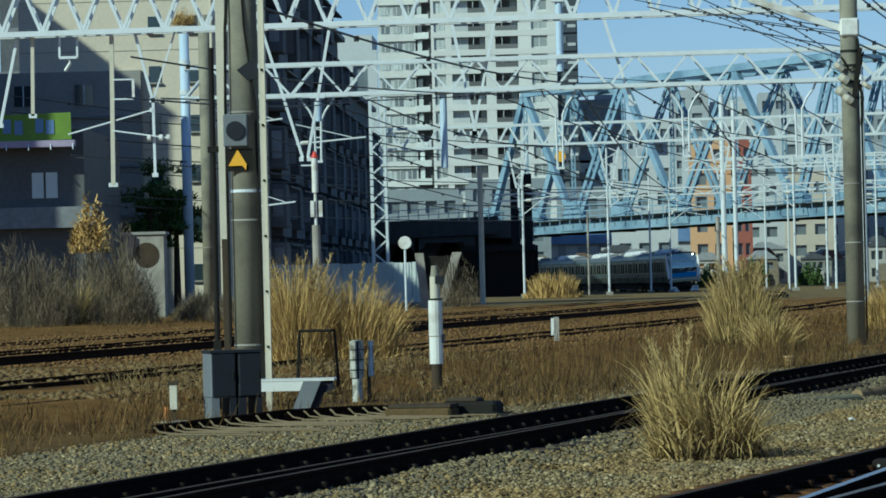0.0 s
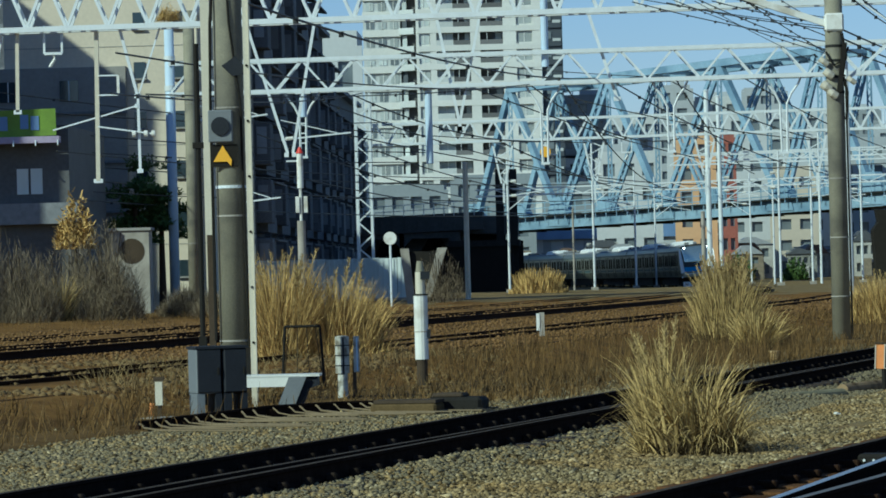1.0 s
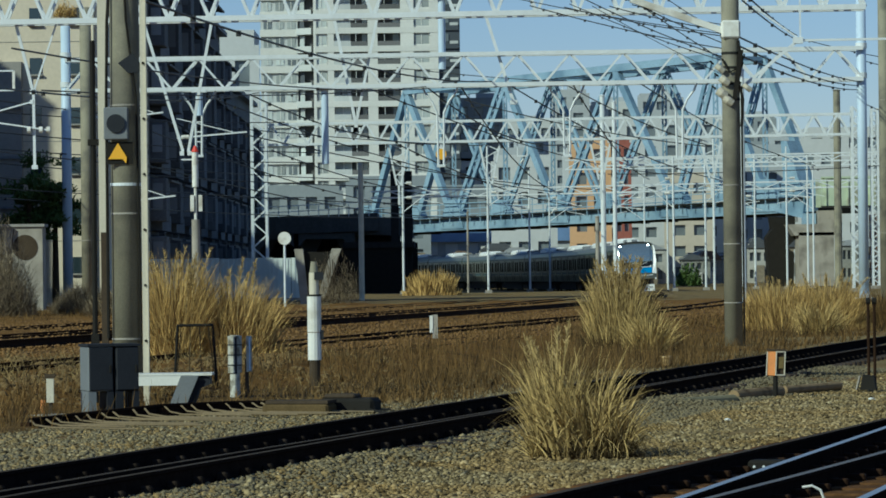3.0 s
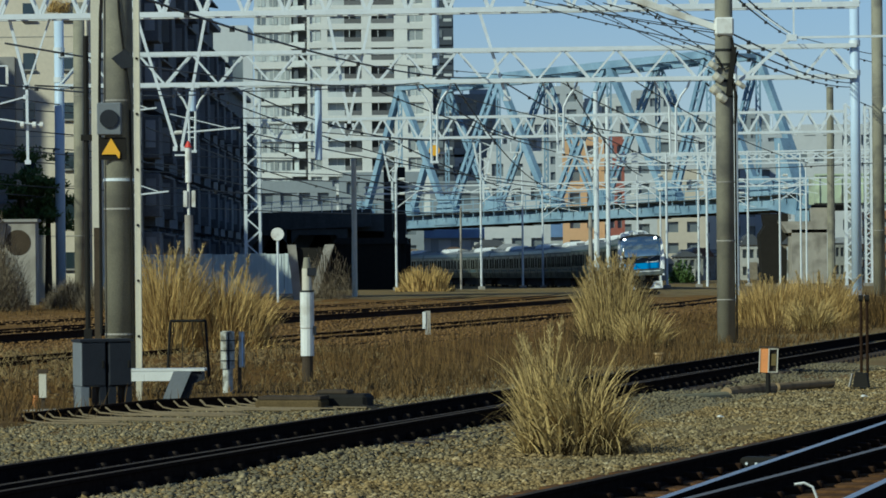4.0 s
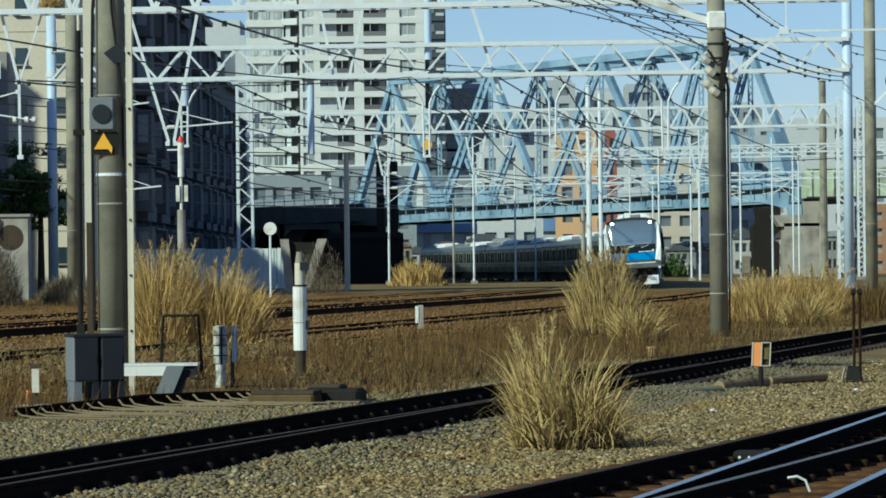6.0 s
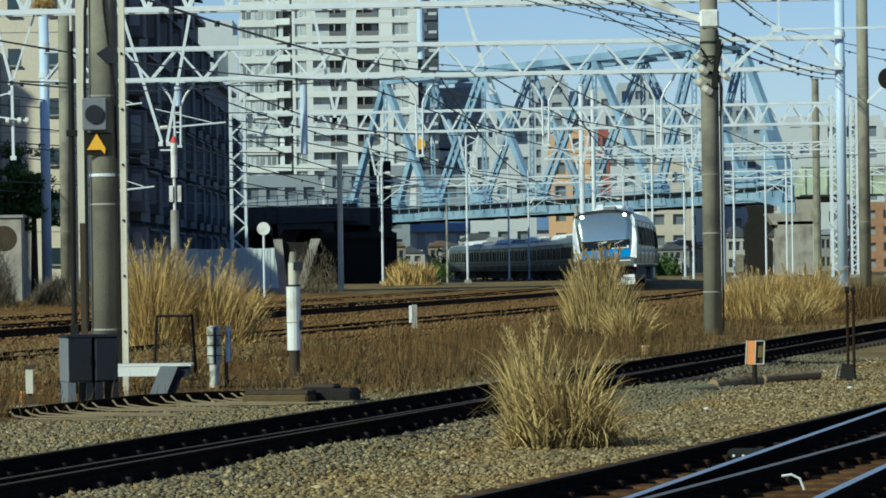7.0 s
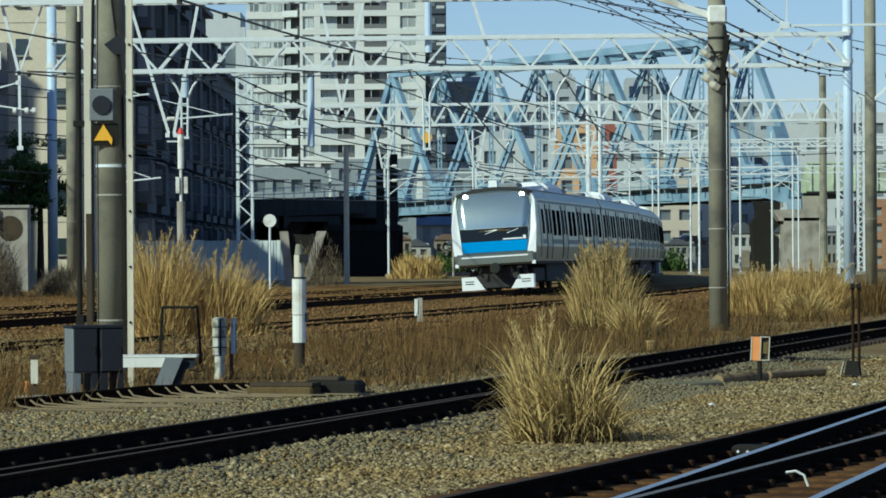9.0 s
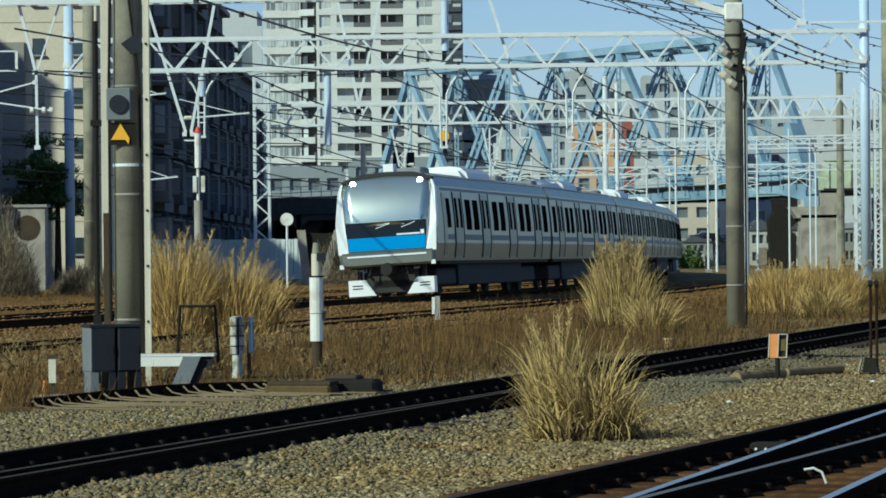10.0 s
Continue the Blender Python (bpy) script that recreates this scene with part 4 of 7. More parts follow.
for x, h in ((2.4, 2.6), (-3.2, 2.6), (9.2, 2.4), (16.0, 2.4)):
    vee(x, 215, 9.65, h, 0.65)


def square_hanger(x, y, z, w, h, g):
    t = hung("hanger_frame", "white rectangular hanger frame with an insulator", g, (x, y, z))
    for sd in (-1, 1):
        part("bar", made(beam, (sd * w / 2, 0, 0), (sd * w / 2, 0, -h), 0.07, 0.07), M_GALV, t)
    part("crossbar", made(beam, (-w / 2, 0, -h), (w / 2, 0, -h), 0.09, 0.09), M_GALV, t)
    part("insulator", made(rope, [(0, 0, -h), (0.05, 0, -h - 0.2), (-0.12, 0, -h - 0.45)], 0.06, 6), M_WHITE, t)


for x, y, z, g in ((-16.88, 118, 10.3, gantry_3), (4.4, 215, 9.7, gantry_2), (-0.2, 215, 9.7, gantry_2), (7.6, 262, 7.4, gantry_4)):
    square_hanger(x, y, z, 0.6, 0.95, g)
yl = hung("yellow_marker", "yellow round overhead marker plate", gantry_2, (-0.58, 214.4, 8.9))
part("plate", made(tube, (0, 0, 0), (0, 0.1, 0), 0.33, n=20), M_YELLOW, yl)
part("bracket", made(bx, (0, 0.1, 0.6), (0.12, 0.06, 0.9)), M_GALV, yl)


def wire(p0, p1, sag, r, label="thin black overhead catenary wire", droppers=0):
    a, b = Vector(p0), Vector(p1)
    t = thing("overhead_wire", label, "overhead wire", a)
    n = 14
    pts = []
    for i in range(n + 1):
        f = i / n
        p = (b - a) * f
        p.z -= sag * 4 * f * (1 - f)
        pts.append(p)
    part("strand", made(rope, pts, r, 5), M_WIRE, t)
    for i in range(droppers):
        p = pts[1 + (i * (n - 2)) // max(1, droppers)]
        part("clamp", made(bx, (p.x, p.y, p.z - r), (r * 4, r * 4, r * 4.5)), M_WIRE, t)


WIRES = [
    # x, y, z at both ends, sag, radius, clamps
    (-6.2, 70, 7.1, 2.0, 165, 10.6, 0.5, 0.030, 7), (-10.0, 80, 6.8, -1.0, 165, 10.3, 0.4, 0.024, 5),
    (-9.5, 75, 5.6, -9.0, 165, 10.2, 0.3, 0.022, 4), (-14.0, 120, 8.0, -1.0, 165, 10.4, 0.3, 0.024, 5),
    (-9.4, 165, 10.1, 0.5, 215, 9.6, 0.8, 0.036, 6), (-1.0, 165, 10.3, 7.6, 215, 9.5, 1.0, 0.036, 5),
    (-3.1, 215, 9.5, 11.0, 300, 7.2, 0.6, 0.045, 4), (-11, 215, 9.3, 3, 300, 8.0, 0.8, 0.04, 3), (0.5, 165, 10.4, 9, 280, 8.0, 1.2, 0.036, 4),
    (5.8, 165, 10.4, 17, 300, 9.5, 0.8, 0.036, 5), (-14, 165, 8.4, -3, 300, 7.3, 0.6, 0.036, 2), (-16, 165, 7.3, 0, 300, 6.4, 0.6, 0.036, 2),
    (-24, 150, 7.6, -8, 190, 7.7, 0.25, 0.028, 3), (-24, 150, 8.4, -7, 190, 8.2, 0.25, 0.028, 2), (-24, 150, 9.2, -9, 190, 9.9, 0.3, 0.028, 2), (-24, 150, 5.9, -8, 190, 5.8, 0.3, 0.024, 1),
    (3.3, 77.5, 7.9, 6.2, 77.5, 6.5, 0.05, 0.012, 9), (3.6, 77.5, 7.9, 6.2, 77.5, 6.1, 0.05, 0.012, 9), (4.5, 77.5, 7.8, 6.2, 77.5, 6.7, 0.05, 0.010, 5),
    (2.2, 77.5, 8.0, 6.2, 77.5, 6.2, 0.1, 0.012, 8), (1.5, 77.5, 7.6, 6.2, 77.5, 6.75, 0.05, 0.010, 4),
    (6.4, 77.5, 6.7, 19.2, 165, 10.4, 0.15, 0.022, 7), (6.4, 77.5, 6.5, 19.2, 165, 10.2, 0.2, 0.022, 7), (6.4, 77.5, 6.3, 19.2, 165, 10.0, 0.2, 0.022, 6),
    (6.5, 77.5, 7.7, 16.4, 165, 12.6, 0.1, 0.022, 5), (6.5, 77.5, 7.5, 16.4, 165, 12.4, 0.1, 0.022, 3), (16.4, 165, 12.5, 28, 200, 13.2, 0.2, 0.022, 5),
    (-24, 150, 9.9, 2, 215, 9.4, 0.4, 0.026, 4), (-24, 150, 7.0, 4, 260, 8.0, 0.5, 0.030, 3), (-24, 150, 6.4, 6, 300, 7.6, 0.6, 0.034, 3),
    (-20, 140, 6.9, -4, 215, 7.4, 0.3, 0.026, 3), (-22, 150, 5.3, 2, 280, 6.2, 0.5, 0.030, 2), (-12, 165, 10.3, 8, 262, 7.6, 0.8, 0.034, 4),
    (-12, 165, 8.8, 14, 300, 8.6, 0.7, 0.034, 3), (3, 165, 10.3, 20, 262, 8.4, 0.6, 0.034, 4), (9, 165, 10.4, 26, 250, 9.0, 0.5, 0.030, 4), (-4, 165, 10.4, 20, 300, 9.8, 0.9, 0.034, 4),
    (1.79, 77.5, 7.44, 6.05, 77.5, 6.44, 0.06, 0.012, 7), (2.55, 77.5, 7.4, 6.05, 77.5, 6.72, 0.05, 0.012, 8), (3.17, 77.5, 7.42, 6.05, 77.5, 5.86, 0.04, 0.008, 0),
    (3.55, 77.5, 7.41, 6.05, 77.5, 6.84, 0.04, 0.012, 6), (4.05, 77.5, 7.44, 6.05, 77.5, 6.97, 0.03, 0.010, 5), (2.67, 77.5, 7.47, 6.05, 77.5, 6.17, 0.05, 0.010, 9),
    (-2.5, 165, 11.3, 12.2, 165, 10.35, 0.25, 0.020, 5), (0.8, 190, 11.0, 14.0, 190, 8.3, 0.3, 0.03, 5), (6.8, 200, 12.2, 14.8, 200, 8.7, 0.3, 0.035, 5),
    (19.4, 165, 9.4, 30, 200, 8.8, 0.2, 0.022, 3), (19.4, 165, 11.4, 30, 200, 12.4, 0.2, 0.022, 3), (10.3, 230, 8.0, 32, 232, 8.6, 0.2, 0.03, 3),
]
for x0, y0, z0, x1, y1, z1, sag, r, k in WIRES:
    wire((x0, y0, z0), (x1, y1, z1), sag, r, droppers=k)


# ---- equipment beside the concrete pole ----
def pole_a_kit():
    t = pole_a
    z = -zat(-4.42, 47.6)
    part("lamp_box", made(bx, (-0.10, -0.24, 3.60 + z), (0.33, 0.12, 0.44), bevel=0.015), M_BOX, t, "grey square signal lamp box")
    part("lens", made(tube, (-0.10, -0.30, 3.60 + z), (-0.10, -0.33, 3.60 + z), 0.125, n=20), M_BOXD, t)
    part("plate", made(bx, (-0.06, -0.215, 3.2 + z), (0.36, 0.02, 0.30)), M_BLACK, t)
    part("marker", made(prism, [(-0.21, 3.12), (-0.02, 3.12), (0.03, 3.06), (0.04, 3.14), (-0.08, 3.34)], -0.25, -0.232, Matrix.Translation((0, 0, z))), M_YELLOW, t, "yellow triangular marker")
    part("strap", made(tube, (0, 0, 2.76 + z), (0, 0, 2.80 + z), 0.212, n=24), M_GALV, t)
    bm = B()
    prism(bm, [(0.0, 4.28), (0.17, 4.30), (0.2, 4.38), (0.05, 4.55), (-0.05, 4.48), (-0.14, 4.42)], -0.235, -0.205, Matrix.Translation((0.07, 0, z)))
    part("bracket", bm, M_BOXD, t)
    part("conduit", made(rope, [(-0.18, -0.12, 5.6 + z), (-0.22, -0.16, 5.0 + z), (-0.24, -0.16, 4.0 + z), (-0.24, -0.16, 0.7 + z)], 0.022, 6), M_BLACK, t)
    part("conduit", made(rope, [(0.0, -0.2, 5.9 + z), (0.04, -0.21, 5.0 + z), (0.1, -0.21, 4.5 + z), (0.17, -0.16, 3.9 + z), (0.2, -0.12, 0.6 + z)], 0.016, 6), M_BLACK, t)


pole_a_kit()


def tall_posts():
    t = thing("steel_post", "cream painted tall slim steel post beside the pole", "post", (-4.14, 47.3, -0.24))
    part("shaft", made(bx, (0, 0, 3.2), (0.085, 0.06, 6.4)), M_CREAMP, t)
    part("flange", made(bx, (0.035, -0.03, 3.2), (0.015, 0.05, 6.4)), M_CREAMP, t)
    for k in range(6):
        part("bolt", made(tube, (0, -0.03, 0.9 + k * 0.75), (0, -0.06, 0.9 + k * 0.75), 0.018), M_BLACK, t)
    t = thing("steel_post", "cream painted tall slim steel post behind the pole", "post", (-4.92, 49.6, -0.24))
    part("shaft", made(bx, (0, 0, 4.5), (0.13, 0.1, 4.2)), M_CREAMP, t)
    part("lower_shaft", made(bx, (0, 0, 1.25), (0.09, 0.08, 2.5)), M_BLACKP, t)
    t = thing("steel_post", "slim black pipe post rising from the equipment box", "post", (-4.73, 46.35, -0.24))
    part("shaft", made(tube, (0, 0, 0.0), (0, 0, 4.9), 0.035, n=8), M_BLACK, t)
    part("clamp", made(bx, (0, 0, 3.55), (0.14, 0.09, 0.08)), M_BLACK, t)
    part("foot", made(bx, (0, 0, 0.95), (0.10, 0.10, 0.14)), M_BLACK, t)


tall_posts()


def cabinet(x, y, w, h, leg, side, front, label):
    t = thing("equipment_cabinet", label, "equipment box", pose(x, y, -0.24, 0, 0, 20))
    part("body", made(bx, (0, 0, leg + h / 2), (w, 0.42, h), bevel=0.012), side, t)
    part("door", made(bx, (0, -0.225, leg + h / 2), (w - 0.02, 0.03, h - 0.03), bevel=0.008), front, t)
    part("lid", made(bx, (0, -0.01, leg + h + 0.015), (w + 0.03, 0.48, 0.03)), front, t)
    part("leg", made(bx, (-w / 2 + 0.05, -0.02, leg / 2), (0.10, 0.40, leg)), side, t)
    part("leg", made(bx, (w / 2 - 0.04, -0.02, leg / 2), (0.08, 0.40, leg)), front, t)
    part("handle", made(bx, (w * 0.36, -0.25, leg + h * 0.5), (0.02, 0.03, 0.09)), M_BLACK, t)
    return t


cabinet(-4.46, 43.8, 0.32, 0.56, 0.34, M_BOX, M_BOXD, "grey metal equipment cabinet with a dark door on legs")
cabinet(-4.14, 43.9, 0.30, 0.56, 0.34, M_BOXD, M_BOXD, "dark grey metal equipment cabinet on legs beside the pole")


def platform():
    t = thing("work_platform", "white steel platform bracket with a slanted dark leg", "platform", (-3.64, 45.8, -0.24))
    part("top", made(bx, (0.0, 0, 0.485), (1.0, 0.5, 0.03)), M_WHITE, t)
    part("beam", made(bx, (-0.12, -0.23, 0.41), (0.74, 0.04, 0.13)), M_WHITE, t)
    part("leg", made(prism, [(-0.04, 0.0), (0.22, 0.0), (0.34, 0.30), (0.47, 0.35), (0.47, 0.47), (0.12, 0.47)], -0.2, 0.2), M_BOXD, t)
    part("leg_flange", made(prism, [(-0.09, 0.0), (0.13, 0.0), (0.33, 0.468), (0.10, 0.468)], -0.285, -0.253), M_BOX, t)
    part("back_leg", made(bx, (-0.38, 0.1, 0.22), (0.06, 0.06, 0.46)), M_CREAMP, t)


platform()


def stub_posts():
    t = thing("marker_posts", "pair of weathered pale steel posts in dry grass", "post", (-2.98, 48.5, -0.24))
    old = mat("flaking pale post paint", (0.50, 0.49, 0.43), 0.8, var=0.3, scale=9, stain=(0.16, 0.14, 0.10), stain_scale=7)
    part("post", made(tube, (-0.04, 0, 0), (-0.04, 0, 0.94), 0.072, 0.068, n=12), old, t)
    part("sleeve", made(tube, (-0.04, 0, 0.42), (-0.04, 0, 0.93), 0.098, n=14), old, t)
    for z in (0.52, 0.66, 0.80):
        part("strap", made(tube, (-0.04, 0, z), (-0.04, 0, z + 0.015), 0.102, n=14), M_BOXD, t)
    part("seam", made(bx, (-0.02, -0.098, 0.66), (0.025, 0.012, 0.5)), M_BOXD, t)
    part("plate", made(bx, (0.155, 0.02, 0.68), (0.08, 0.05, 0.5), bevel=0.008), old, t)
    part("stripe", made(bx, (0.165, -0.012, 0.68), (0.02, 0.012, 0.46)), M_BLUEPOLE, t)
    part("stake", made(bx, (0.12, 0.06, 0.3), (0.05, 0.05, 0.62)), M_BLACKP, t)


stub_posts()


def white_post():
    t = thing("distance_post", "white and black banded timber post with a cream top", "post", (-2.12, 53.7, -0.24))
    part("shaft", made(tube, (0, 0, 0), (0, 0, 0.5), 0.085, n=14), M_BLACKP, t)
    part("white_band", made(tube, (0, 0, 0.46), (0, 0, 0.88), 0.105, n=14), M_WHITE, t)
    part("white_band", made(tube, (0, 0, 0.89), (0, 0, 1.44), 0.108, n=14), M_WHITE, t)
    part("strap", made(tube, (0, 0, 1.44), (0, 0, 1.465), 0.115, n=14), M_BLACK, t)
    part("top", made(tube, (0, 0, 1.46), (0, 0, 1.80), 0.075, n=14), M_CREAMP, t)
    part("cap", made(tube, (0, 0, 1.78), (0, 0, 1.97), 0.07, 0.045, n=14), M_CONC, t)
    part("bracket", made(bx, (0.08, -0.05, 1.75), (0.14, 0.08, 0.12)), M_BOXD, t)
    part("clip", made(bx, (0.11, -0.02, 0.85), (0.06, 0.06, 0.14)), M_BOXD, t)
    t = thing("cable_marker", "small white marker stake in the weeds", "marker", (-0.40, 74, zat(-0.4, 75)))
    part("stake", made(bx, (0.03, 0, 0.28), (0.11, 0.08, 0.5)), M_CONC_L, t)
    part("plate", made(bx, (-0.05, -0.05, 0.33), (0.07, 0.02, 0.36)), M_WHITE, t)
    t = thing("cable_marker", "small white marker stake with a dark foot", "marker", (-5.02, 43.6, -0.24))
    part("plate", made(bx, (0, 0, 0.36), (0.09, 0.05, 0.30)), M_CREAMP, t)
    part("stake", made(bx, (0, 0.03, 0.25), (0.05, 0.04, 0.5)), M_BLACKP, t)
    part("lid", made(bx, (0, 0, 0.54), (0.13, 0.07, 0.05)), M_BLACKP, t)
    t = thing("orange_stake", "short faded orange stake in the weeds", "marker", (-5.13, 43.6, -0.24))
    part("stake", made(tube, (0, 0, 0), (0.02, 0, 0.24), 0.028), M_ORANGE, t)


white_post()


def orange_marker():
    t = thing("switch_marker", "orange box marker with a dark side on a short post", "marker", (4.47, 48.6, -0.24))
    part("post", made(tube, (0, 0, 0), (0, 0, 0.33), 0.035, n=8), M_BLACK, t)
    part("face", made(bx, (-0.055, -0.02, 0.46), (0.12, 0.03, 0.33), -22, 0, 3), M_ORANGE, t)
    part("box", made(bx, (0.06, 0.03, 0.46), (0.13, 0.10, 0.31), 14, 0, 3), M_BLACKP, t)
    for x, y in ((-0.118, -0.012), (0.004, -0.062), (0.128, -0.025)):
        part("edge", made(bx, (x, y, 0.46), (0.014, 0.03, 0.33), 0, 0, 3), M_CREAMP, t)
    for z in (0.30, 0.62):
        part("rim", made(bx, (0.066, -0.045, z), (0.13, 0.02, 0.016), 14), M_CREAMP, t)
    part("window", made(bx, (0.075, -0.03, 0.47), (0.07, 0.02, 0.16), 14, 0, 3), mat("dull amber lens", (0.22, 0.16, 0.05), 0.5), t)
    part("lid", made(bx, (0.02, 0.02, 0.645), (0.27, 0.14, 0.02), 0, 0, 3), M_BLACKP, t)
    t = thing("cable_drum", "tan cylindrical cable cap beside the rail", "marker", (3.9, 64, zat(3.9, 64)))
    part("drum", made(tube, (0, 0, 0), (0, 0, 0.17), 0.085, n=14), mat("tan plastic", (0.5, 0.33, 0.13), 0.6), t)
    part("lid", made(tube, (0, 0, 0.17), (0, 0, 0.20), 0.115, n=14), mat("tan lid plastic", (0.55, 0.38, 0.17), 0.6), t)
    t = thing("junction_box", "small black track junction box on the gravel", "junction box", pose(6.03, 50.9, -0.24, 0, 0, -14))
    part("body", made(prism, [(-0.11, 0), (0.12, 0), (0.09, 0.20), (-0.07, 0.22)], -0.1, 0.1), M_BLACK, t)
    part("plate", made(bx, (-0.15, 0.02, 0.1), (0.02, 0.14, 0.2), 0, 0, 14), M_CONC_L, t)
    for x in (6.17, 6.26):
        t = thing("steel_post", "thin dark rusty signal wire post", "post", (x, 52, -0.24))
        part("shaft", made(tube, (0, 0, 0), (0, 0, 1.3), 0.022, n=8), M_RUST, t)
        part("roller", made(tube, (-0.03, 0, 1.28), (0.03, 0, 1.28), 0.05, n=10), M_BLACK, t)
    for a, b, r, lab in (((2.37, 45.3, -0.23), (3.75, 46.9, -0.22), 0.075, "grey-green pipe half buried in gravel"), ((3.84, 48.0, -0.21), (4.61, 49.5, -0.20), 0.085, "old timber log lying on gravel"), ((4.72, 50.0, -0.20), (5.65, 51.3, -0.19), 0.06, "old timber log lying on gravel")):
        t = thing("drain_pipe" if "pipe" in lab else "timber_log", lab, "pipe" if "pipe" in lab else "log", a)
        part("body", made(tube, (0, 0, 0), Vector(b) - Vector(a), r, n=12), mat("mossy concrete", (0.24, 0.215, 0.13), 0.95, spec=0.1) if "pipe" in lab else mat("weathered tan timber", (0.30, 0.215, 0.115), 0.95, spec=0.1, stain=(0.09, 0.06, 0.03), stain_scale=3), t)


orange_marker()


def far_signs():
    t = thing("disc_sign", "white round disc sign on a slim post", "sign", (-7.16, 150, zat(-7.16, 150)))
    part("disc", made(tube, (0, -0.05, 3.0), (0, 0, 3.0), 0.28, n=24), M_WHITE, t)
    part("post", made(tube, (0, 0.03, 0), (0, 0.03, 2.8), 0.05, n=8), M_GALV, t)
    t = thing("signal_post", "white tubular post with a red cap", "signal", (-10.22, 140, zat(-10.2, 140)))
    part("lower_shaft", made(tube, (0, 0, 0), (0, 0, 3.7), 0.17, n=14), M_CONC_L, t)
    part("shaft", made(tube, (0, 0, 3.7), (0, 0, 5.2), 0.06, n=10), M_WHITE, t)
    part("upper_shaft", made(tube, (0, 0, 5.0), (0, 0, 6.4), 0.13, n=14), M_WHITE, t)
    part("cap", made(tube, (0, 0, 6.4), (0, 0, 6.65), 0.16, 0.05, n=14), M_RED, t)
    for x in (-0.13, 0.2):
        part("plate", made(bx, (x, -0.1, 4.35), (0.15, 0.05, 0.65)), M_WHITE, t)
    part("arm", made(beam, (0, 0, 6.1), (-0.55, 0, 6.1), 0.06, 0.06), M_GALV, t)


far_signs()


def pole_b_kit():
    t = pole_b
    z = -zat(6.22, 77.5)
    part("cross_beam", made(beam, (-2.2, -0.1, 7.55 + z), (0.05, -0.1, 6.75 + z), 0.12, 0.14), M_WHITE, t)
    part("saddle", made(bx, (0.0, -0.02, 6.85 + z), (0.42, 0.46, 0.40), bevel=0.04), M_WHITE, t)
    part("bracket", made(bx, (0.14, -0.2, 5.85 + z), (0.10, 0.16, 1.1), 0, 0, 8), M_BLACK, t)
    for x, h, r in ((-0.34, 6.05, 0.07), (-0.24, 5.78, 0.09), (-0.30, 5.5, 0.10), (-0.16, 5.34, 0.09), (0.26, 5.62, 0.06)):
        ins = part("insulator", made(rope, [(x, -0.26, h + z), (x + 0.07, -0.28, h - 0.06 + z), (x + 0.16, -0.24, h - 0.12 + z)], r, 10), M_CREAMP, t, "cream stained insulator")
        part("pin", made(tube, (x - 0.05, -0.26, h + z + 0.03), (x - 0.14, -0.28, h + z + 0.10), 0.02, n=6), M_BLACK, ins)
    for h in (5.28, 5.62, 5.98, 6.3):
        part("clamp_band", made(tube, (0, 0, h + z), (0, 0, h + z + 0.06), 0.205, n=24), M_DARK, t)
    part("cable_coil", made(rope, [(0.16, -0.16, 6.6 + z), (0.24, -0.2, 6.1 + z), (0.15, -0.24, 5.7 + z), (0.25, -0.2, 5.3 + z), (0.22, -0.12, 4.7 + z)], 0.035, 6), M_BLACK, t)
    part("sag_cable", made(rope, [(-0.2, -0.2, 6.2 + z), (-0.05, -0.26, 5.9 + z), (0.18, -0.2, 6.0 + z), (0.3, -0.1, 6.3 + z)], 0.022, 6), M_BLACK, t)
    part("strut", made(beam, (0.15, 0, 5.5 + z), (1.5, 0, 6.6 + z), 0.07, 0.07), M_GALV, t)
    part("arm", made(beam, (1.5, 0, 6.6 + z), (4.3, 0, 6.62 + z), 0.05, 0.05), M_GALV, t)
    part("arm_knot", made(bx, (1.5, 0, 6.6 + z), (0.22, 0.12, 0.14)), M_GALV, t)
    part("upright", made(beam, (1.55, 0, 6.6 + z), (1.55, 0, 7.9 + z), 0.035, 0.035), M_GALV, t)
    part("brace", made(beam, (1.5, 0, 6.65 + z), (0.6, 0, 7.3 + z), 0.035, 0.035), M_GALV, t)
    part("conduit", made(tube, (0.23, -0.05, 0), (0.23, -0.05, 5.6 + z), 0.025, n=6), M_BLACK, t)


pole_b_kit()


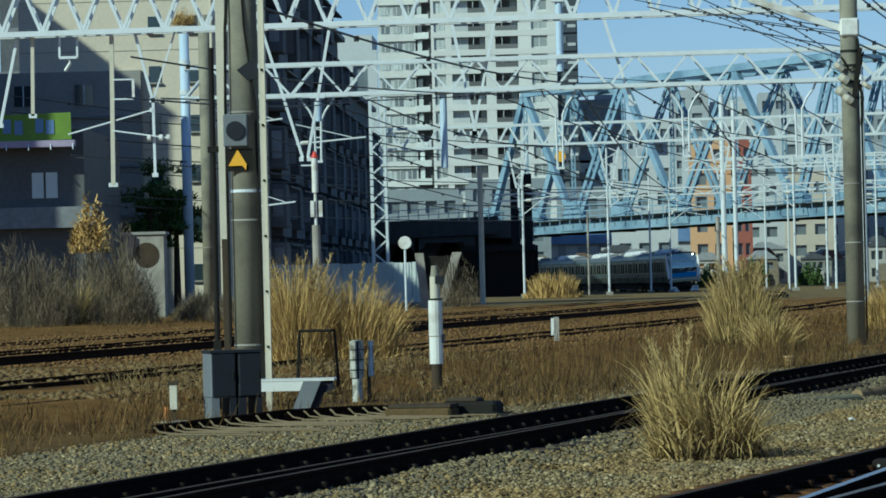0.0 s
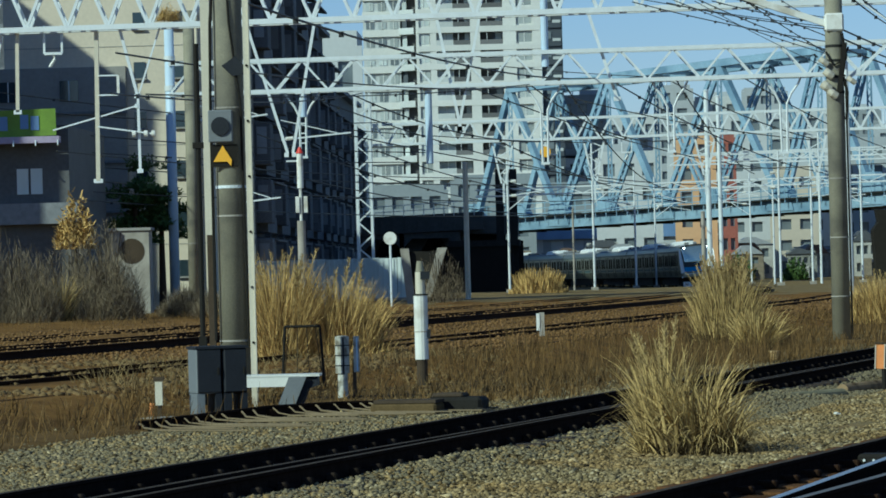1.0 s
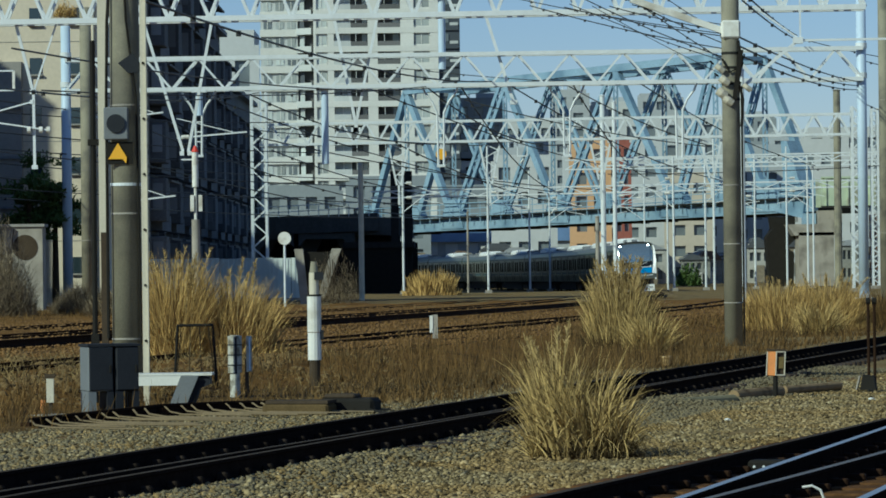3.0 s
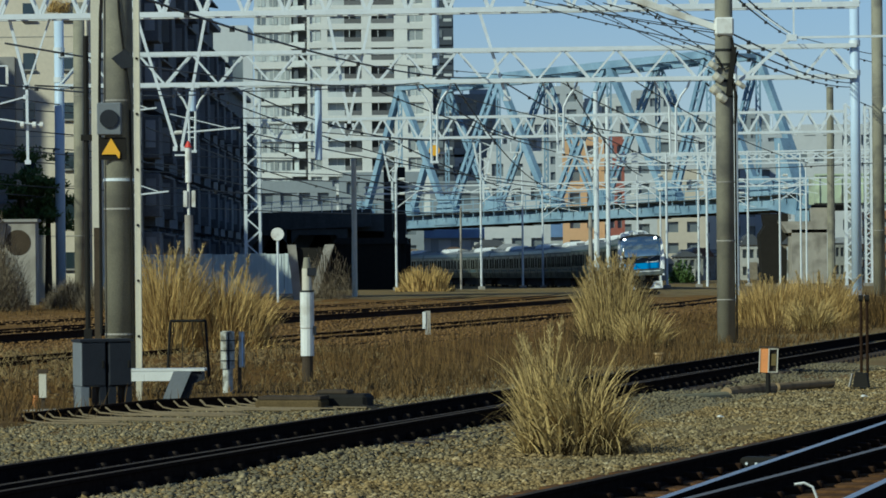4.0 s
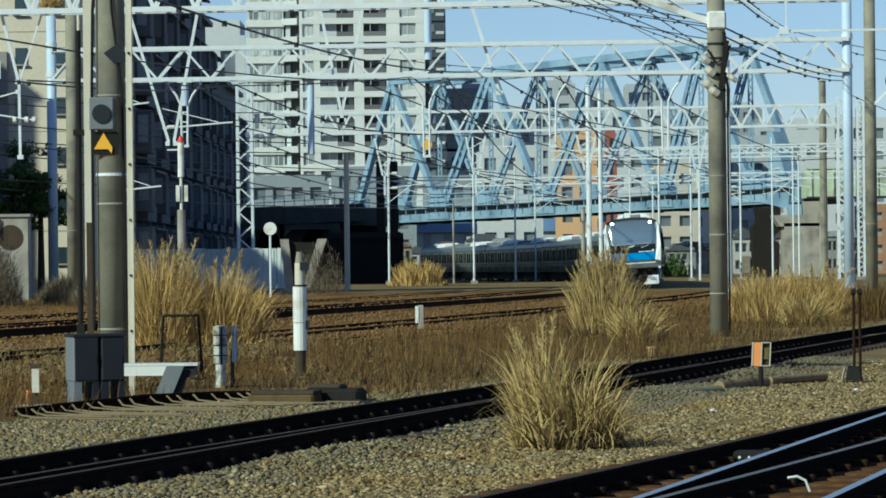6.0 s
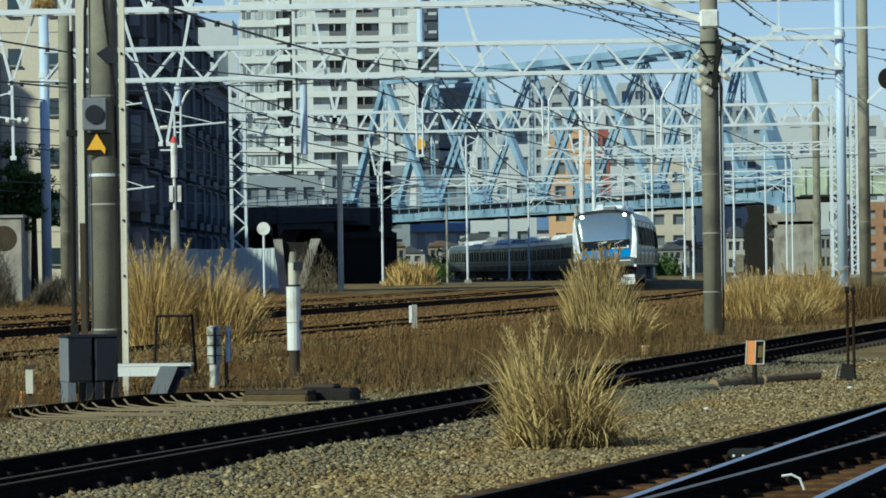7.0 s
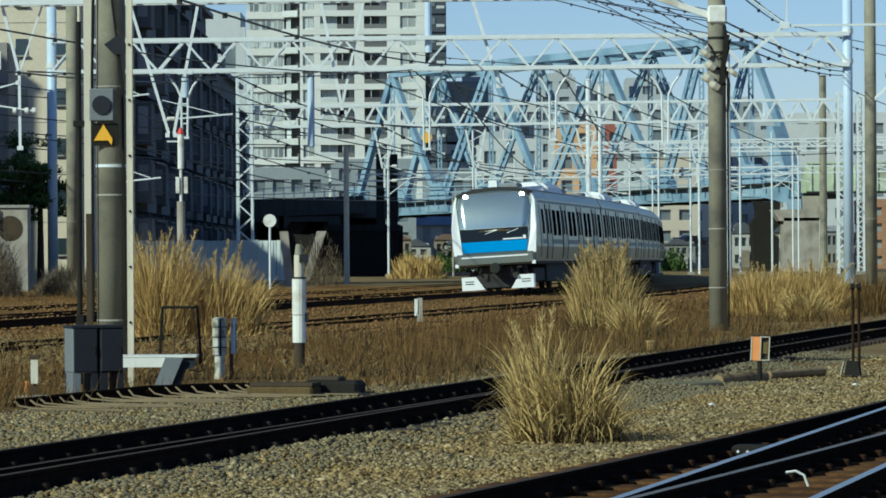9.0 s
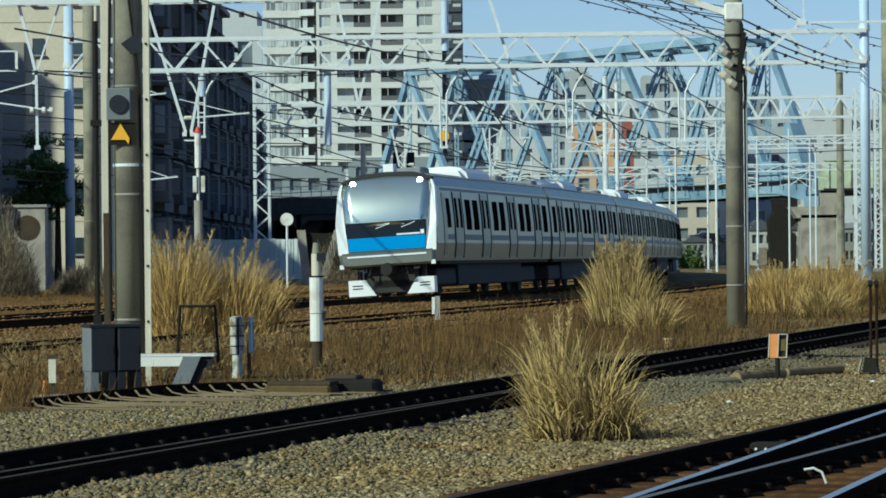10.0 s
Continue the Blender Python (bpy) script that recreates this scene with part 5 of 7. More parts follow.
def extra_frames():
    """Struts and brackets between the poles under the first gantry."""
    for x0, z0, x1, z1, y, w in ((-14.2, 14.0, -12.2, 7.2, 160, 0.13), (-10.7, 14.0, -12.0, 7.2, 160, 0.13), (-5.4, 13.6, -4.4, 8.4, 165, 0.14), (-3.4, 13.6, -4.5, 8.4, 165, 0.12), (1.7, 13.8, 3.0, 9.6, 165, 0.14)):
        t = hung("hanger_strut", "white slanted steel strut", gantry_1, (x0, y, z0))
        part("bar", made(beam, (0, 0, 0), (x1 - x0, 0, z1 - z0), w, w), M_GALV, t)
        part("foot", made(bx, (x1 - x0, 0, z1 - z0), (0.35, 0.2, 0.2)), M_GALV, t)
    for x0, z0, x1, z1, w in ((-14.6, 10.1, -14.05, 7.83, 0.10), (-13.22, 10.2, -14.03, 7.83, 0.06), (-14.04, 7.9, -14.02, 5.3, 0.09), (-18.62, 10.0, -19.25, 7.1, 0.10),
                              (-15.4, 10.05, -15.45, 5.0, 0.14), (-18.09, 10.1, -18.13, 7.4, 0.12), (-16.95, 6.75, -14.1, 7.5, 0.05)):
        t = hung("hanger_strut", "pale slanted steel strut under the high gantry", gantry_3, (x0, 118, z0))
        part("bar", made(beam, (0, 0, 0), (x1 - x0, 0, z1 - z0), w, w), M_CREAMP if w > 0.11 else M_GALV, t)
        part("foot", made(bx, (x1 - x0, 0, z1 - z0), (w * 2.2, 0.12, 0.14)), M_GALV, t)
    t = hung("hanger_frame", "white rectangular bracket on the pale post", gantry_3, (-15.0, 117.9, 8.55))
    for z in (0.0, -0.66):
        part("bar", made(beam, (-0.35, 0, z), (0.31, 0, z), 0.07, 0.05), M_GALV, t)
    part("upright", made(beam, (0.31, 0, 0), (0.31, 0, -0.66), 0.09, 0.05), M_WHITE, t)
    for q in (0.75, 1.15, 1.4):
        part("insulator", made(tube, (q, 0, -2.0), (q + 0.12, 0, -2.0), 0.11, n=10), M_WHITE, t)
    part("arm", made(beam, (-0.4, 0, -1.72), (1.4, 0, -2.0), 0.05, 0.05), M_GALV, t)
    for x, y, z, h in ((-5.9, 165, 10.4, 3.6), (-0.35, 165, 14.6, 3.4), (-11.75, 164, 10.3, 1.2)):
        t = hung("drop_tube", "pale blue steel drop tube", gantry_1, (x, y, z))
        part("tube", made(tube, (0, 0, 0), (0, 0, -h), 0.17, n=12), M_BLUEPOLE, t)
        part("flange", made(bx, (0, 0, -0.05), (0.7, 0.5, 0.14)), M_GALV, t)
    for x, y, z, w in ((-12.5, 160, 7.9, 3.2), (-14.9, 155, 8.6, 2.2), (-14.6, 155, 4.9, 2.4), (-17, 164, 9.0, 2.2)):
        t = hung("bracket_arm", "white cantilever bracket arm with insulators", gantry_1, (x, y, z))
        part("bar", made(beam, (0, 0, 0), (w, 0, 0.25), 0.07, 0.07), M_GALV, t)
        part("stay", made(beam, (0, 0, 0.9), (w * 0.8, 0, 0.25), 0.04, 0.04), M_GALV, t)
        part("insulator", made(tube, (0.2, 0, 0.03), (0.55, 0, 0.06), 0.09, n=8), M_WHITE, t)


extra_frames()


def signal_head():
    t = hung("signal_head", "black round signal head with a visor", right_pole, (20.75, 157.6, 9.6))
    part("plate", made(tube, (0, 0, 0), (0, 0.08, 0), 0.5, n=24), M_BLACK, t)
    part("visor", made(tube, (0, -0.35, 0.05), (0, 0, 0.05), 0.16, n=14), M_BLACK, t)
    part("arm", made(beam, (-1.15, 0.3, -1.2), (0, 0.1, -0.1), 0.12, 0.12), M_GALV, t)


signal_head()


# ---- old rail with cables ----
def spare_rail():
    pts = [(-4.85, 40.0, -0.08), (-4.3, 41.6, -0.07), (-3.6, 43.2, -0.05), (-2.8, 44.3, -0.06), (-2.05, 44.9, -0.08)]
    t = thing("spare_rail", "old dark rail lying beside the track", "rail", (-3.6, 43.2, -0.24))
    bm = B()
    sweep_rail(bm, pts, 0)
    bm.transform(Matrix.Translation((3.6, -43.2, 0.24)))
    part("rail", bm, M_RAILDK, t)
    for p in (pts[0], pts[2], pts[4]):
        part("fishplate", made(bx, (p[0] + 3.6, p[1] - 43.25, p[2] + 0.15), (0.12, 0.16, 0.09), -25), M_RUST, t)
    rnd = random.Random(3)
    m = mat("tan cable sheath", (0.20, 0.15, 0.08), 0.8, var=0.3)
    for i in range(18):
        f = min(3.98, i / 17 * 3.7 + rnd.uniform(-0.08, 0.08))
        k = min(3, int(f))
        a = Vector(pts[k]).lerp(Vector(pts[k + 1]), max(0, f - k))
        c = thing("cable", "tan bond cable lying over gravel to the track", "cable", a)
        w, ln, low = rnd.uniform(0.8, 1.25), rnd.uniform(0.75, 1.35), ground_z(a.x + 0.8, a.y - 0.9) + 0.045 - a.z
        bend = [Vector((0.02, -0.04, -0.03)), Vector((0.05, -0.16, low * 0.4)), Vector((0.12, -0.42 * w, low * 0.8)), Vector((0.34 * ln, -0.75 * w, low)), Vector((0.75 * ln, -1.0 * w, low)), Vector((1.35 * ln, -1.12 * w, low - 0.01))]
        part("strand", made(rope, bend, rnd.uniform(0.009, 0.013), 5), m, c)
    t = thing("cable_trough", "weathered concrete cable trough block beside the track", "trough", pose(-1.90, 43.2, -0.24, 0, 0, -15))
    part("body", made(bx, (0, 0, 0.09), (0.85, 0.4, 0.18), bevel=0.03), mat("brown stained concrete", (0.11, 0.078, 0.036), 0.95, var=0.4, scale=5, spec=0.05), t)
    part("lid", made(bx, (0.02, 0, 0.20), (0.8, 0.38, 0.04)), M_BLACKP, t)
    t = thing("point_motor", "low black point machine between gravel and track", "point machine", pose(-1.28, 43.5, -0.24, 0, 0, -15))
    part("body", made(bx, (0, 0, 0.12), (0.7, 0.4, 0.22), bevel=0.04), M_BLACK, t)
    part("lid", made(bx, (-0.1, 0, 0.25), (0.4, 0.3, 0.06), bevel=0.02), M_BLACKP, t)
    part("rod", made(tube, (0.3, -0.2, 0.08), (0.9, -1.0, 0.05), 0.025), M_BLACK, t)
    t = thing("concrete_slab", "pale concrete slab in the gravel", "slab", pose(-4.75, 43.3, -0.24, 0, 0, -18))
    part("slab", made(bx, (0, 0, 0.03), (0.9, 0.5, 0.08)), M_CONC_L, t)
    t = thing("wire_frame", "black wire mesh frame standing in the grass", "frame", (-3.75, 51.0, -0.24))
    for x in (-0.32, 0.32):
        part("post", made(tube, (x, 0, 0), (x * 0.8, 0, 1.05), 0.02), M_BLACK, t)
    part("top_bar", made(tube, (-0.26, 0, 1.05), (0.26, 0, 1.05), 0.02), M_BLACK, t)
    for i in range(4):
        part("wire", made(tube, (-0.3 + i * 0.2, 0, 0.1), (-0.2 + i * 0.13, 0, 1.05), 0.006), M_BLACK, t)


spare_rail()


# ---- the turnout in front ----
def turnout():
    tracks = (
        ("railway_track", "turnout track with a dark stock rail on rusty sleepers", ((0.63, 23.8), (0.335, 1)), 1.22, M_RAILTOP, M_RAILMID),
        ("railway_track", "crossing turnout track with polished bright rails", ((1.62, 23.8), (0.26, 1)), 1.24, M_RAILBRIGHT, M_RAILBRIGHT),
    )
    for name, label, ((x0, y0), (dx, dy)), gx, ta, tb in tracks:
        t = thing(name, label, "railway track", (x0, y0, -0.2))
        for g, top in ((0, ta), (gx, tb)):
            pts = []
            for k in range(-16, 40, 2):
                bend = 0.0011 * max(0, k) ** 2 * (1 if dx > 0.3 else 0)
                pts.append((dx * k + g - bend, dy * k, 0.20 - 0.004 * (g > 0)))
            bm = B()
            sweep_rail(bm, pts)
            part("rail", bm, [M_RAILDK, top], t)
        if dx > 0.3:
            rz = -math.degrees(math.atan2(dx, dy))
            sleepers(t, [(dx * k * 0.62 + 0.9, dy * k * 0.62, -0.02, rz) for k in range(-20, 50)], (3.4, 0.37, 0.14), mat("rust-red sleeper", (0.085, 0.044, 0.018), 0.95, var=0.5, scale=6, piece=0.3, spec=0.05))
        sp = mesh_of("rail_chair", made(bx, (0.02, 0, 0.03), (0.24, 0.10, 0.06), bevel=0.012), M_RUST)
        for k in range(-14, 40):
            for g in (0, gx):
                ob = new("rail_chair", sp)
                ob.parent = t
                ob.matrix_basis = pose(dx * k * 0.62 + g, dy * k * 0.62, 0.045, 0, 0, -17)
    bm = B()
    rows = [[bm.verts.new((0.335 * k + 0.63 + u, 23.8 + k, z)) for u, z in ((-0.7, -0.32), (-0.25, -0.245), (3.2, -0.245), (3.7, -0.32))] for k in range(-18, 42, 2)]
    for a, b in zip(rows[:-1], rows[1:]):
        for i in range(3):
            bm.faces.new((a[i], a[i + 1], b[i + 1], b[i]))
    tagged(part("ballast_bed", bm, bpy.data.materials["oily dark ballast"]), "dark oily ballast bed under the turnout", "ballast bed", kind="structure")
    t = thing("rod_cover", "black point rod cover with worn edges", "point machine", pose(2.60, 28.8, -0.21, 0, 0, -17))
    part("body", made(bx, (0, 0, 0.10), (0.34, 0.24, 0.12), bevel=0.02), M_BLACK, t)
    for q in (-0.11, -0.03, 0.05, 0.11):
        part("bolt", made(tube, (q, -0.12, 0.11), (q, -0.135, 0.11), 0.012, n=6), M_GALV, t)
    c = thing("cable_loop", "white loop of cable beside the bright rail", "cable", (2.56, 25.1, -0.17))
    part("strand", made(rope, [(-0.07, 0, 0.12), (0, 0, 0.13), (0.06, 0, 0.10), (0.09, 0, 0.02)], 0.010, 6), M_WHITE, c)


turnout()


def near_chairs():
    t = bpy.data.objects["railway_track"]
    sp = mesh_of("rail_clip", made(bx, (0, 0, 0.035), (0.09, 0.09, 0.075), bevel=0.015), M_CLIP)
    o = Vector(near(0, 0, -0.2))
    for k in range(0, 74):
        for u in (-0.53, 0.68):
            ob = new("rail_clip", sp)
            ob.parent = t
            ob.matrix_basis = Matrix.Translation(Vector(near(k * 0.62 - 16, u, -0.16)) - o) @ pose(0, 0, 0, 0, 0, -14.4)


near_chairs()


# ---- vegetation ----
def straw(name, c0, c1, rough=0.8):
    """Dry blades: two straw colours mixed from blade to blade."""
    m = bpy.data.materials.new(name)
    m.use_nodes = True
    n, l = m.node_tree.nodes, m.node_tree.links
    geo, ramp = n.new("ShaderNodeNewGeometry"), n.new("ShaderNodeValToRGB")
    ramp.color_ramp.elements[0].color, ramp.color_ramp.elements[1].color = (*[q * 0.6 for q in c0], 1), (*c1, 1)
    ramp.color_ramp.elements.new(0.55).color = (*[(p + q) * 0.52 for p, q in zip(c0, c1)], 1)
    l.new(geo.outputs["Random Per Island"], ramp.inputs[0])
    b = n["Principled BSDF"]
    b.inputs["Roughness"].default_value = rough
    b.inputs["Specular IOR Level"].default_value = 0.25
    l.new(ramp.outputs[0], b.inputs["Base Color"])
    return m


M_STRAW = straw("dry pampas blades", (0.085, 0.052, 0.014), (0.80, 0.58, 0.22))
M_STRAW_Y = straw("golden dry grass", (0.20, 0.115, 0.034), (0.80, 0.55, 0.19))
M_WEED = straw("brown weed stalks", (0.036, 0.022, 0.008), (0.215, 0.128, 0.04))
M_DEADBASE = straw("dead base blades", (0.035, 0.022, 0.008), (0.33, 0.235, 0.095))
M_TWIG = straw("grey-brown twigs", (0.085, 0.066, 0.042), (0.33, 0.26, 0.165))
# Dark blades paint the clumps' self-shadow; the rotten litter shares them.
M_ROT_SHADE = straw("rotten and self-shaded brown blades", (0.014, 0.009, 0.004), (0.17, 0.115, 0.045))
M_PLUME = straw("pale grass plumes", (0.32, 0.22, 0.08), (0.54, 0.40, 0.17))


def blades(seed, n, base, radius, height, lean, droop, width, segs=7, spread=None):
    """Arching blades from a round base: vertices and faces."""
    r = np.random.RandomState(seed)
    ang = r.rand(n) * 2 * np.pi
    rad = np.sqrt(r.rand(n)) * radius
    bxy = np.stack([np.cos(ang) * rad, np.sin(ang) * rad], 1)
    if spread is not None:
        bxy *= np.array(spread)
    out = ang + r.randn(n) * 0.7
    h = height * (0.35 + 0.65 * r.rand(n) ** 0.7) * (1 - 0.35 * (rad / max(radius, 1e-6)) ** 2)
    le = lean * (0.15 + r.rand(n)) * (0.3 + rad / max(radius, 1e-6))
    dr = droop * (0.20 + 1.25 * r.rand(n) ** 1.6)
    f = np.linspace(0, 1, segs + 1)[None, :]
    th = le[:, None] + dr[:, None] * 1.9 * f ** 1.3
    step = h[:, None] / segs
    mid = (th[:, 1:] + th[:, :-1]) / 2
    d = np.concatenate([np.zeros((n, 1)), np.cumsum(np.sin(mid) * step, 1)], 1)
    z = np.maximum(np.concatenate([np.zeros((n, 1)), np.cumsum(np.cos(mid) * step, 1)], 1), 0.01)
    cx = bxy[:, :1] + np.cos(out)[:, None] * d
    cy = bxy[:, 1:] + np.sin(out)[:, None] * d
    w = width * (0.6 + 0.8 * r.rand(n))[:, None] * (1 - 0.85 * f ** 1.5) * 0.5
    sa = r.rand(n)[:, None] * 0.9 - 0.45
    sx, sy = np.cos(sa) * w, np.sin(sa) * w
    left = np.stack([cx - sx, cy - sy, z], 2)
    right = np.stack([cx + sx, cy + sy, z], 2)
    v = np.stack([left, right], 2).reshape(-1, 3) + np.array(base)[None, :]
    k = 2 * (segs + 1)
    q = np.array([[2 * i, 2 * i + 1, 2 * i + 3, 2 * i + 2] for i in range(segs)])
    fc = (np.arange(n)[:, None, None] * k + q[None]).reshape(-1, 4)
    return v, fc


def plume_heads(seed, n, radius, height, lean, hair=0.13, width=0.006):
    """Feathery heads on thin stalks: each a bent stalk with short hairs round its upper part."""
    r = np.random.RandomState(seed)
    vs, fs = [], []

    def strip(p, q, w0, w1, a):
        k = len(vs) * 4
        sx, sy = np.cos(a), np.sin(a)
        vs.append([(p[0] - sx * w0, p[1] - sy * w0, p[2]), (p[0] + sx * w0, p[1] + sy * w0, p[2]), (q[0] + sx * w1, q[1] + sy * w1, q[2]), (q[0] - sx * w1, q[1] - sy * w1, q[2])])
        fs.append((k, k + 1, k + 2, k + 3))

    for i in range(n):
        a, rad = r.rand() * 6.283, radius * r.rand() ** 0.5
        h = height * (0.78 + 0.3 * r.rand())
        tilt = lean * (0.2 + r.rand()) * (0.3 + rad / radius)
        p = np.array([np.cos(a) * rad, np.sin(a) * rad, 0.0])
        pts = [p]
        for k in range(6):
            th = tilt * (0.4 + 0.2 * k) + (0.25 * r.rand() if k == 5 else 0)
            pts.append(pts[-1] + np.array([np.cos(a) * np.sin(th), np.sin(a) * np.sin(th), np.cos(th)]) * h / 6)
        for k in range(6):
            strip(pts[k], pts[k + 1], width * 0.5, width * 0.45, r.rand() - 0.5)
        for k in range(46):
            f = r.rand()
            c = pts[5] + (pts[6] - pts[5]) * (f * 1.7 - 0.7)
            b, up = r.rand() * 6.283, 0.5 + 0.5 * r.rand()
            ln = hair * (0.5 + 0.6 * r.rand()) * (1.1 - 0.6 * f)
            strip(c, c + np.array([np.cos(b) * (1 - up * 0.6), np.sin(b) * (1 - up * 0.6), up]) * ln, width * 0.55, width * 0.15, r.rand() - 0.5)
    return np.array(vs, float).reshape(-1, 3), np.array(fs)


def clump(x, y, radius, height, n, seed, label, material=None, lean=0.35, droop=0.5, width=0.012, spread=None, plumes=0):
    t = thing("grass_clump", label, "grass clump", (x, y, zat(x, y)))
    ob = new("foliage", np_mesh("foliage", [blades(seed, n, (0, 0, 0), radius, height, lean, droop, width, spread=spread)], material or M_STRAW))
    ob.parent = t
    ob = new("low_foliage", np_mesh("low_foliage", [blades(seed + 50, n // 2, (0, 0, 0), radius * 1.3, height * 0.40, lean * 2.0, droop * 1.6, width, spread=spread)], M_ROT_SHADE if material is None else material))
    ob.parent = t
    if plumes:
        ob = new("plume_tuft", np_mesh("plume_tuft", [plume_heads(seed + 9, plumes, radius * 0.9, height, lean * 1.3, 0.09 * height, width * 0.8)], M_PLUME))
        ob.parent = t
        tagged(ob, kind="stuff")
    return t


clump(0.98, 33.7, 0.17, 1.28, 420, 1, "large arching clump of dry pampas grass on gravel", lean=0.19, droop=0.42, width=0.014, spread=(1.1, 1.0), plumes=9)
clump(1.30, 33.5, 0.20, 1.22, 460, 22, "low weeping tangle of dry grass", lean=0.22, droop=1.05, width=0.013, spread=(1.15, 1.0))
# Dark tangle stands in for the shadow at the clump's lower right.
clump(1.36, 33.25, 0.24, 0.62, 520, 23, "short matted tangle of dead grass, darkened as the clump's shadow", M_ROT_SHADE, lean=0.5, droop=1.25, width=0.010, spread=(1.2, 0.8))
clump(1.18, 33.35, 0.30, 1.15, 130, 25, "coarse bent blades of dry grass", lean=0.35, droop=0.85, width=0.022)
clump(1.52, 33.3, 0.16, 0.95, 200, 27, "weeping side blades of dry grass", lean=0.4, droop=1.2, width=0.014)
clump(0.83, 33.5, 0.10, 0.85, 110, 24, "sparse side tuft of dry grass", lean=0.6, droop=0.7, width=0.010)
clump(3.45, 72.5, 0.40, 1.95, 1500, 2, "tall clump of dry pampas grass beside the track", lean=0.13, droop=0.28, width=0.020, spread=(1.5, 1.2), plumes=46)
clump(4.0, 71.5, 0.35, 1.25, 600, 32, "low arching clump of dry grass", lean=0.5, droop=0.6, width=0.02)
clump(-5.0, 62.5, 0.60, 2.0, 1700, 4, "broad golden clump of dry grass behind the pole", M_STRAW_Y, lean=0.28, droop=0.3, width=0.018, spread=(0.9, 0.8), plumes=12)
clump(-4.15, 63.2, 0.90, 1.68, 1500, 5, "golden dry grass clump sloping down", M_STRAW_Y, lean=0.35, droop=0.4, width=0.018, plumes=8)
clump(8.55, 92.0, 0.8, 1.5, 1900, 6, "wide golden thicket of dry grass beside the track", M_STRAW_Y, lean=0.25, droop=0.35, width=0.022, spread=(1.2, 1.0), plumes=10)
clump(9.85, 92.5, 0.8, 1.6, 1900, 7, "wide golden thicket of dry grass beside the pole", M_STRAW_Y, lean=0.25, droop=0.35, width=0.022, spread=(1.2, 1.0), plumes=10)
clump(9.2, 88.0, 0.45, 1.2, 700, 8, "arching clump of pale dry grass", lean=0.6, droop=0.7, width=0.02)
clump(-1.3, 228, 1.5, 2.0, 900, 11, "distant tan tuft of dry grass", M_STRAW_Y, lean=0.2, droop=0.3, width=0.06)
clump(11.9, 96, 0.8, 1.3, 700, 12, "brown dry weeds beside the poles", M_WEED, lean=0.25, droop=0.3, width=0.02)
def bush(x, y, rx, h, n, seed, label):
    t = thing("bare_bush", label, "bush", (x, y, zat(x, y)))
    rnd = random.Random(seed)
    for i in range(9):
        a, q = rnd.uniform(0, 6.28), rnd.uniform(0.2, 0.7) * rx
        bm = B()
        rope(bm, [(math.cos(a) * q * 0.3, math.sin(a) * q * 0.3, 0), (math.cos(a) * q * 0.6, math.sin(a) * q * 0.6, h * 0.45), (math.cos(a) * q, math.sin(a) * q, h * rnd.uniform(0.75, 1.0))], 0.022, 5)
        part("stem", bm, M_BLACKP, t)
    ob = new("crown", np_mesh("crown", [cloud(seed, n, rx, rx * 0.6, h, 0.42, 0.016, 1.1)], M_TWIG))
    ob.parent = t
    tagged(ob, kind="stuff")


for i, (x, y, r, h) in enumerate(((-16.6, 128, 1.4, 3.4), (-16.1, 125, 1.0, 2.3), (-18.2, 130, 1.5, 2.8), (-12.2, 126, 0.9, 0.8), (-13.9, 131, 1.0, 1.0), (-20.1, 126, 1.5, 3.0), (-18.9, 124, 1.2, 2.5))):
    bush(x, y, r, h, 6500, 60 + i, "leafless grey-brown bush beside the fence")
clump(-17.9, 125, 0.35, 2.2, 260, 70, "tan dry grass among the bushes", lean=0.3, droop=0.5, width=0.03)
nest = new("nest", np_mesh("nest", [cloud(77, 900, 0.55, 0.55, 0.75, 0.3, 0.03, 0.0)], M_STRAW_Y))
nest.parent, nest.location = NEST
tagged(nest, "tan round bird nest of twigs")
t_shrub = thing("dry_shrub", "tan shrub with dry leaves before the dark building", "shrub", (-20.3, 147, 3.0))
new("crown", np_mesh("crown", [cloud(71, 1500, 0.8, 0.6, 2.3, 0.3, 0.09, 0.6)], M_STRAW_Y)).parent = t_shrub
part("trunk", made(tube, (0, 0, -2.9), (0, 0, 1.2), 0.06), M_BLACKP, t_shrub)
bush(-5.6, 166, 1.2, 2.4, 1600, 72, "thin dark weeds by the retaining wing")


def evergreen(x, y, z, r, h, seed):
    t = thing("evergreen_tree", "dark green bushy evergreen tree", "tree", (x, y, 0))
    part("trunk", made(tube, (0, 0, 0), (0, 0, z + h * 0.6), 0.2, 0.1), M_BLACKP, t)
    rs = np.random.RandomState(seed)
    ch = []
    for i in range(34):
        p = rs.randn(3) * np.array([r, r, h]) * 0.40
        v, f = cloud(seed + i, 130, 0.5, 0.5, 0.55, 0.2, 0.13, 0.3)
        ch.append((v + np.array([p[0], p[1], z + h / 2 + p[2]]), f))
    new("crown", np_mesh("crown", ch, M_LEAF)).parent = t


evergreen(-19.9, 165, 4.0, 1.5, 2.2, 200)
evergreen(-18.9, 167, 3.8, 1.1, 1.8, 300)
shed = thing("yard_shed", "small weathered beige shed beside the bushes", "shed", (-18.5, 151, 0))
part("wall", made(bx, (0, 0.6, 1.9), (1.7, 1.2, 3.8)), M_CONC_L, shed)
part("arch", made(tube, (0.1, -0.02, 2.9), (0.1, 0.02, 2.9), 0.55, n=20), M_BLACKP, shed)
part("roof", made(bx, (0, 0.6, 3.85), (1.9, 1.4, 0.12)), M_GRBLD, shed)


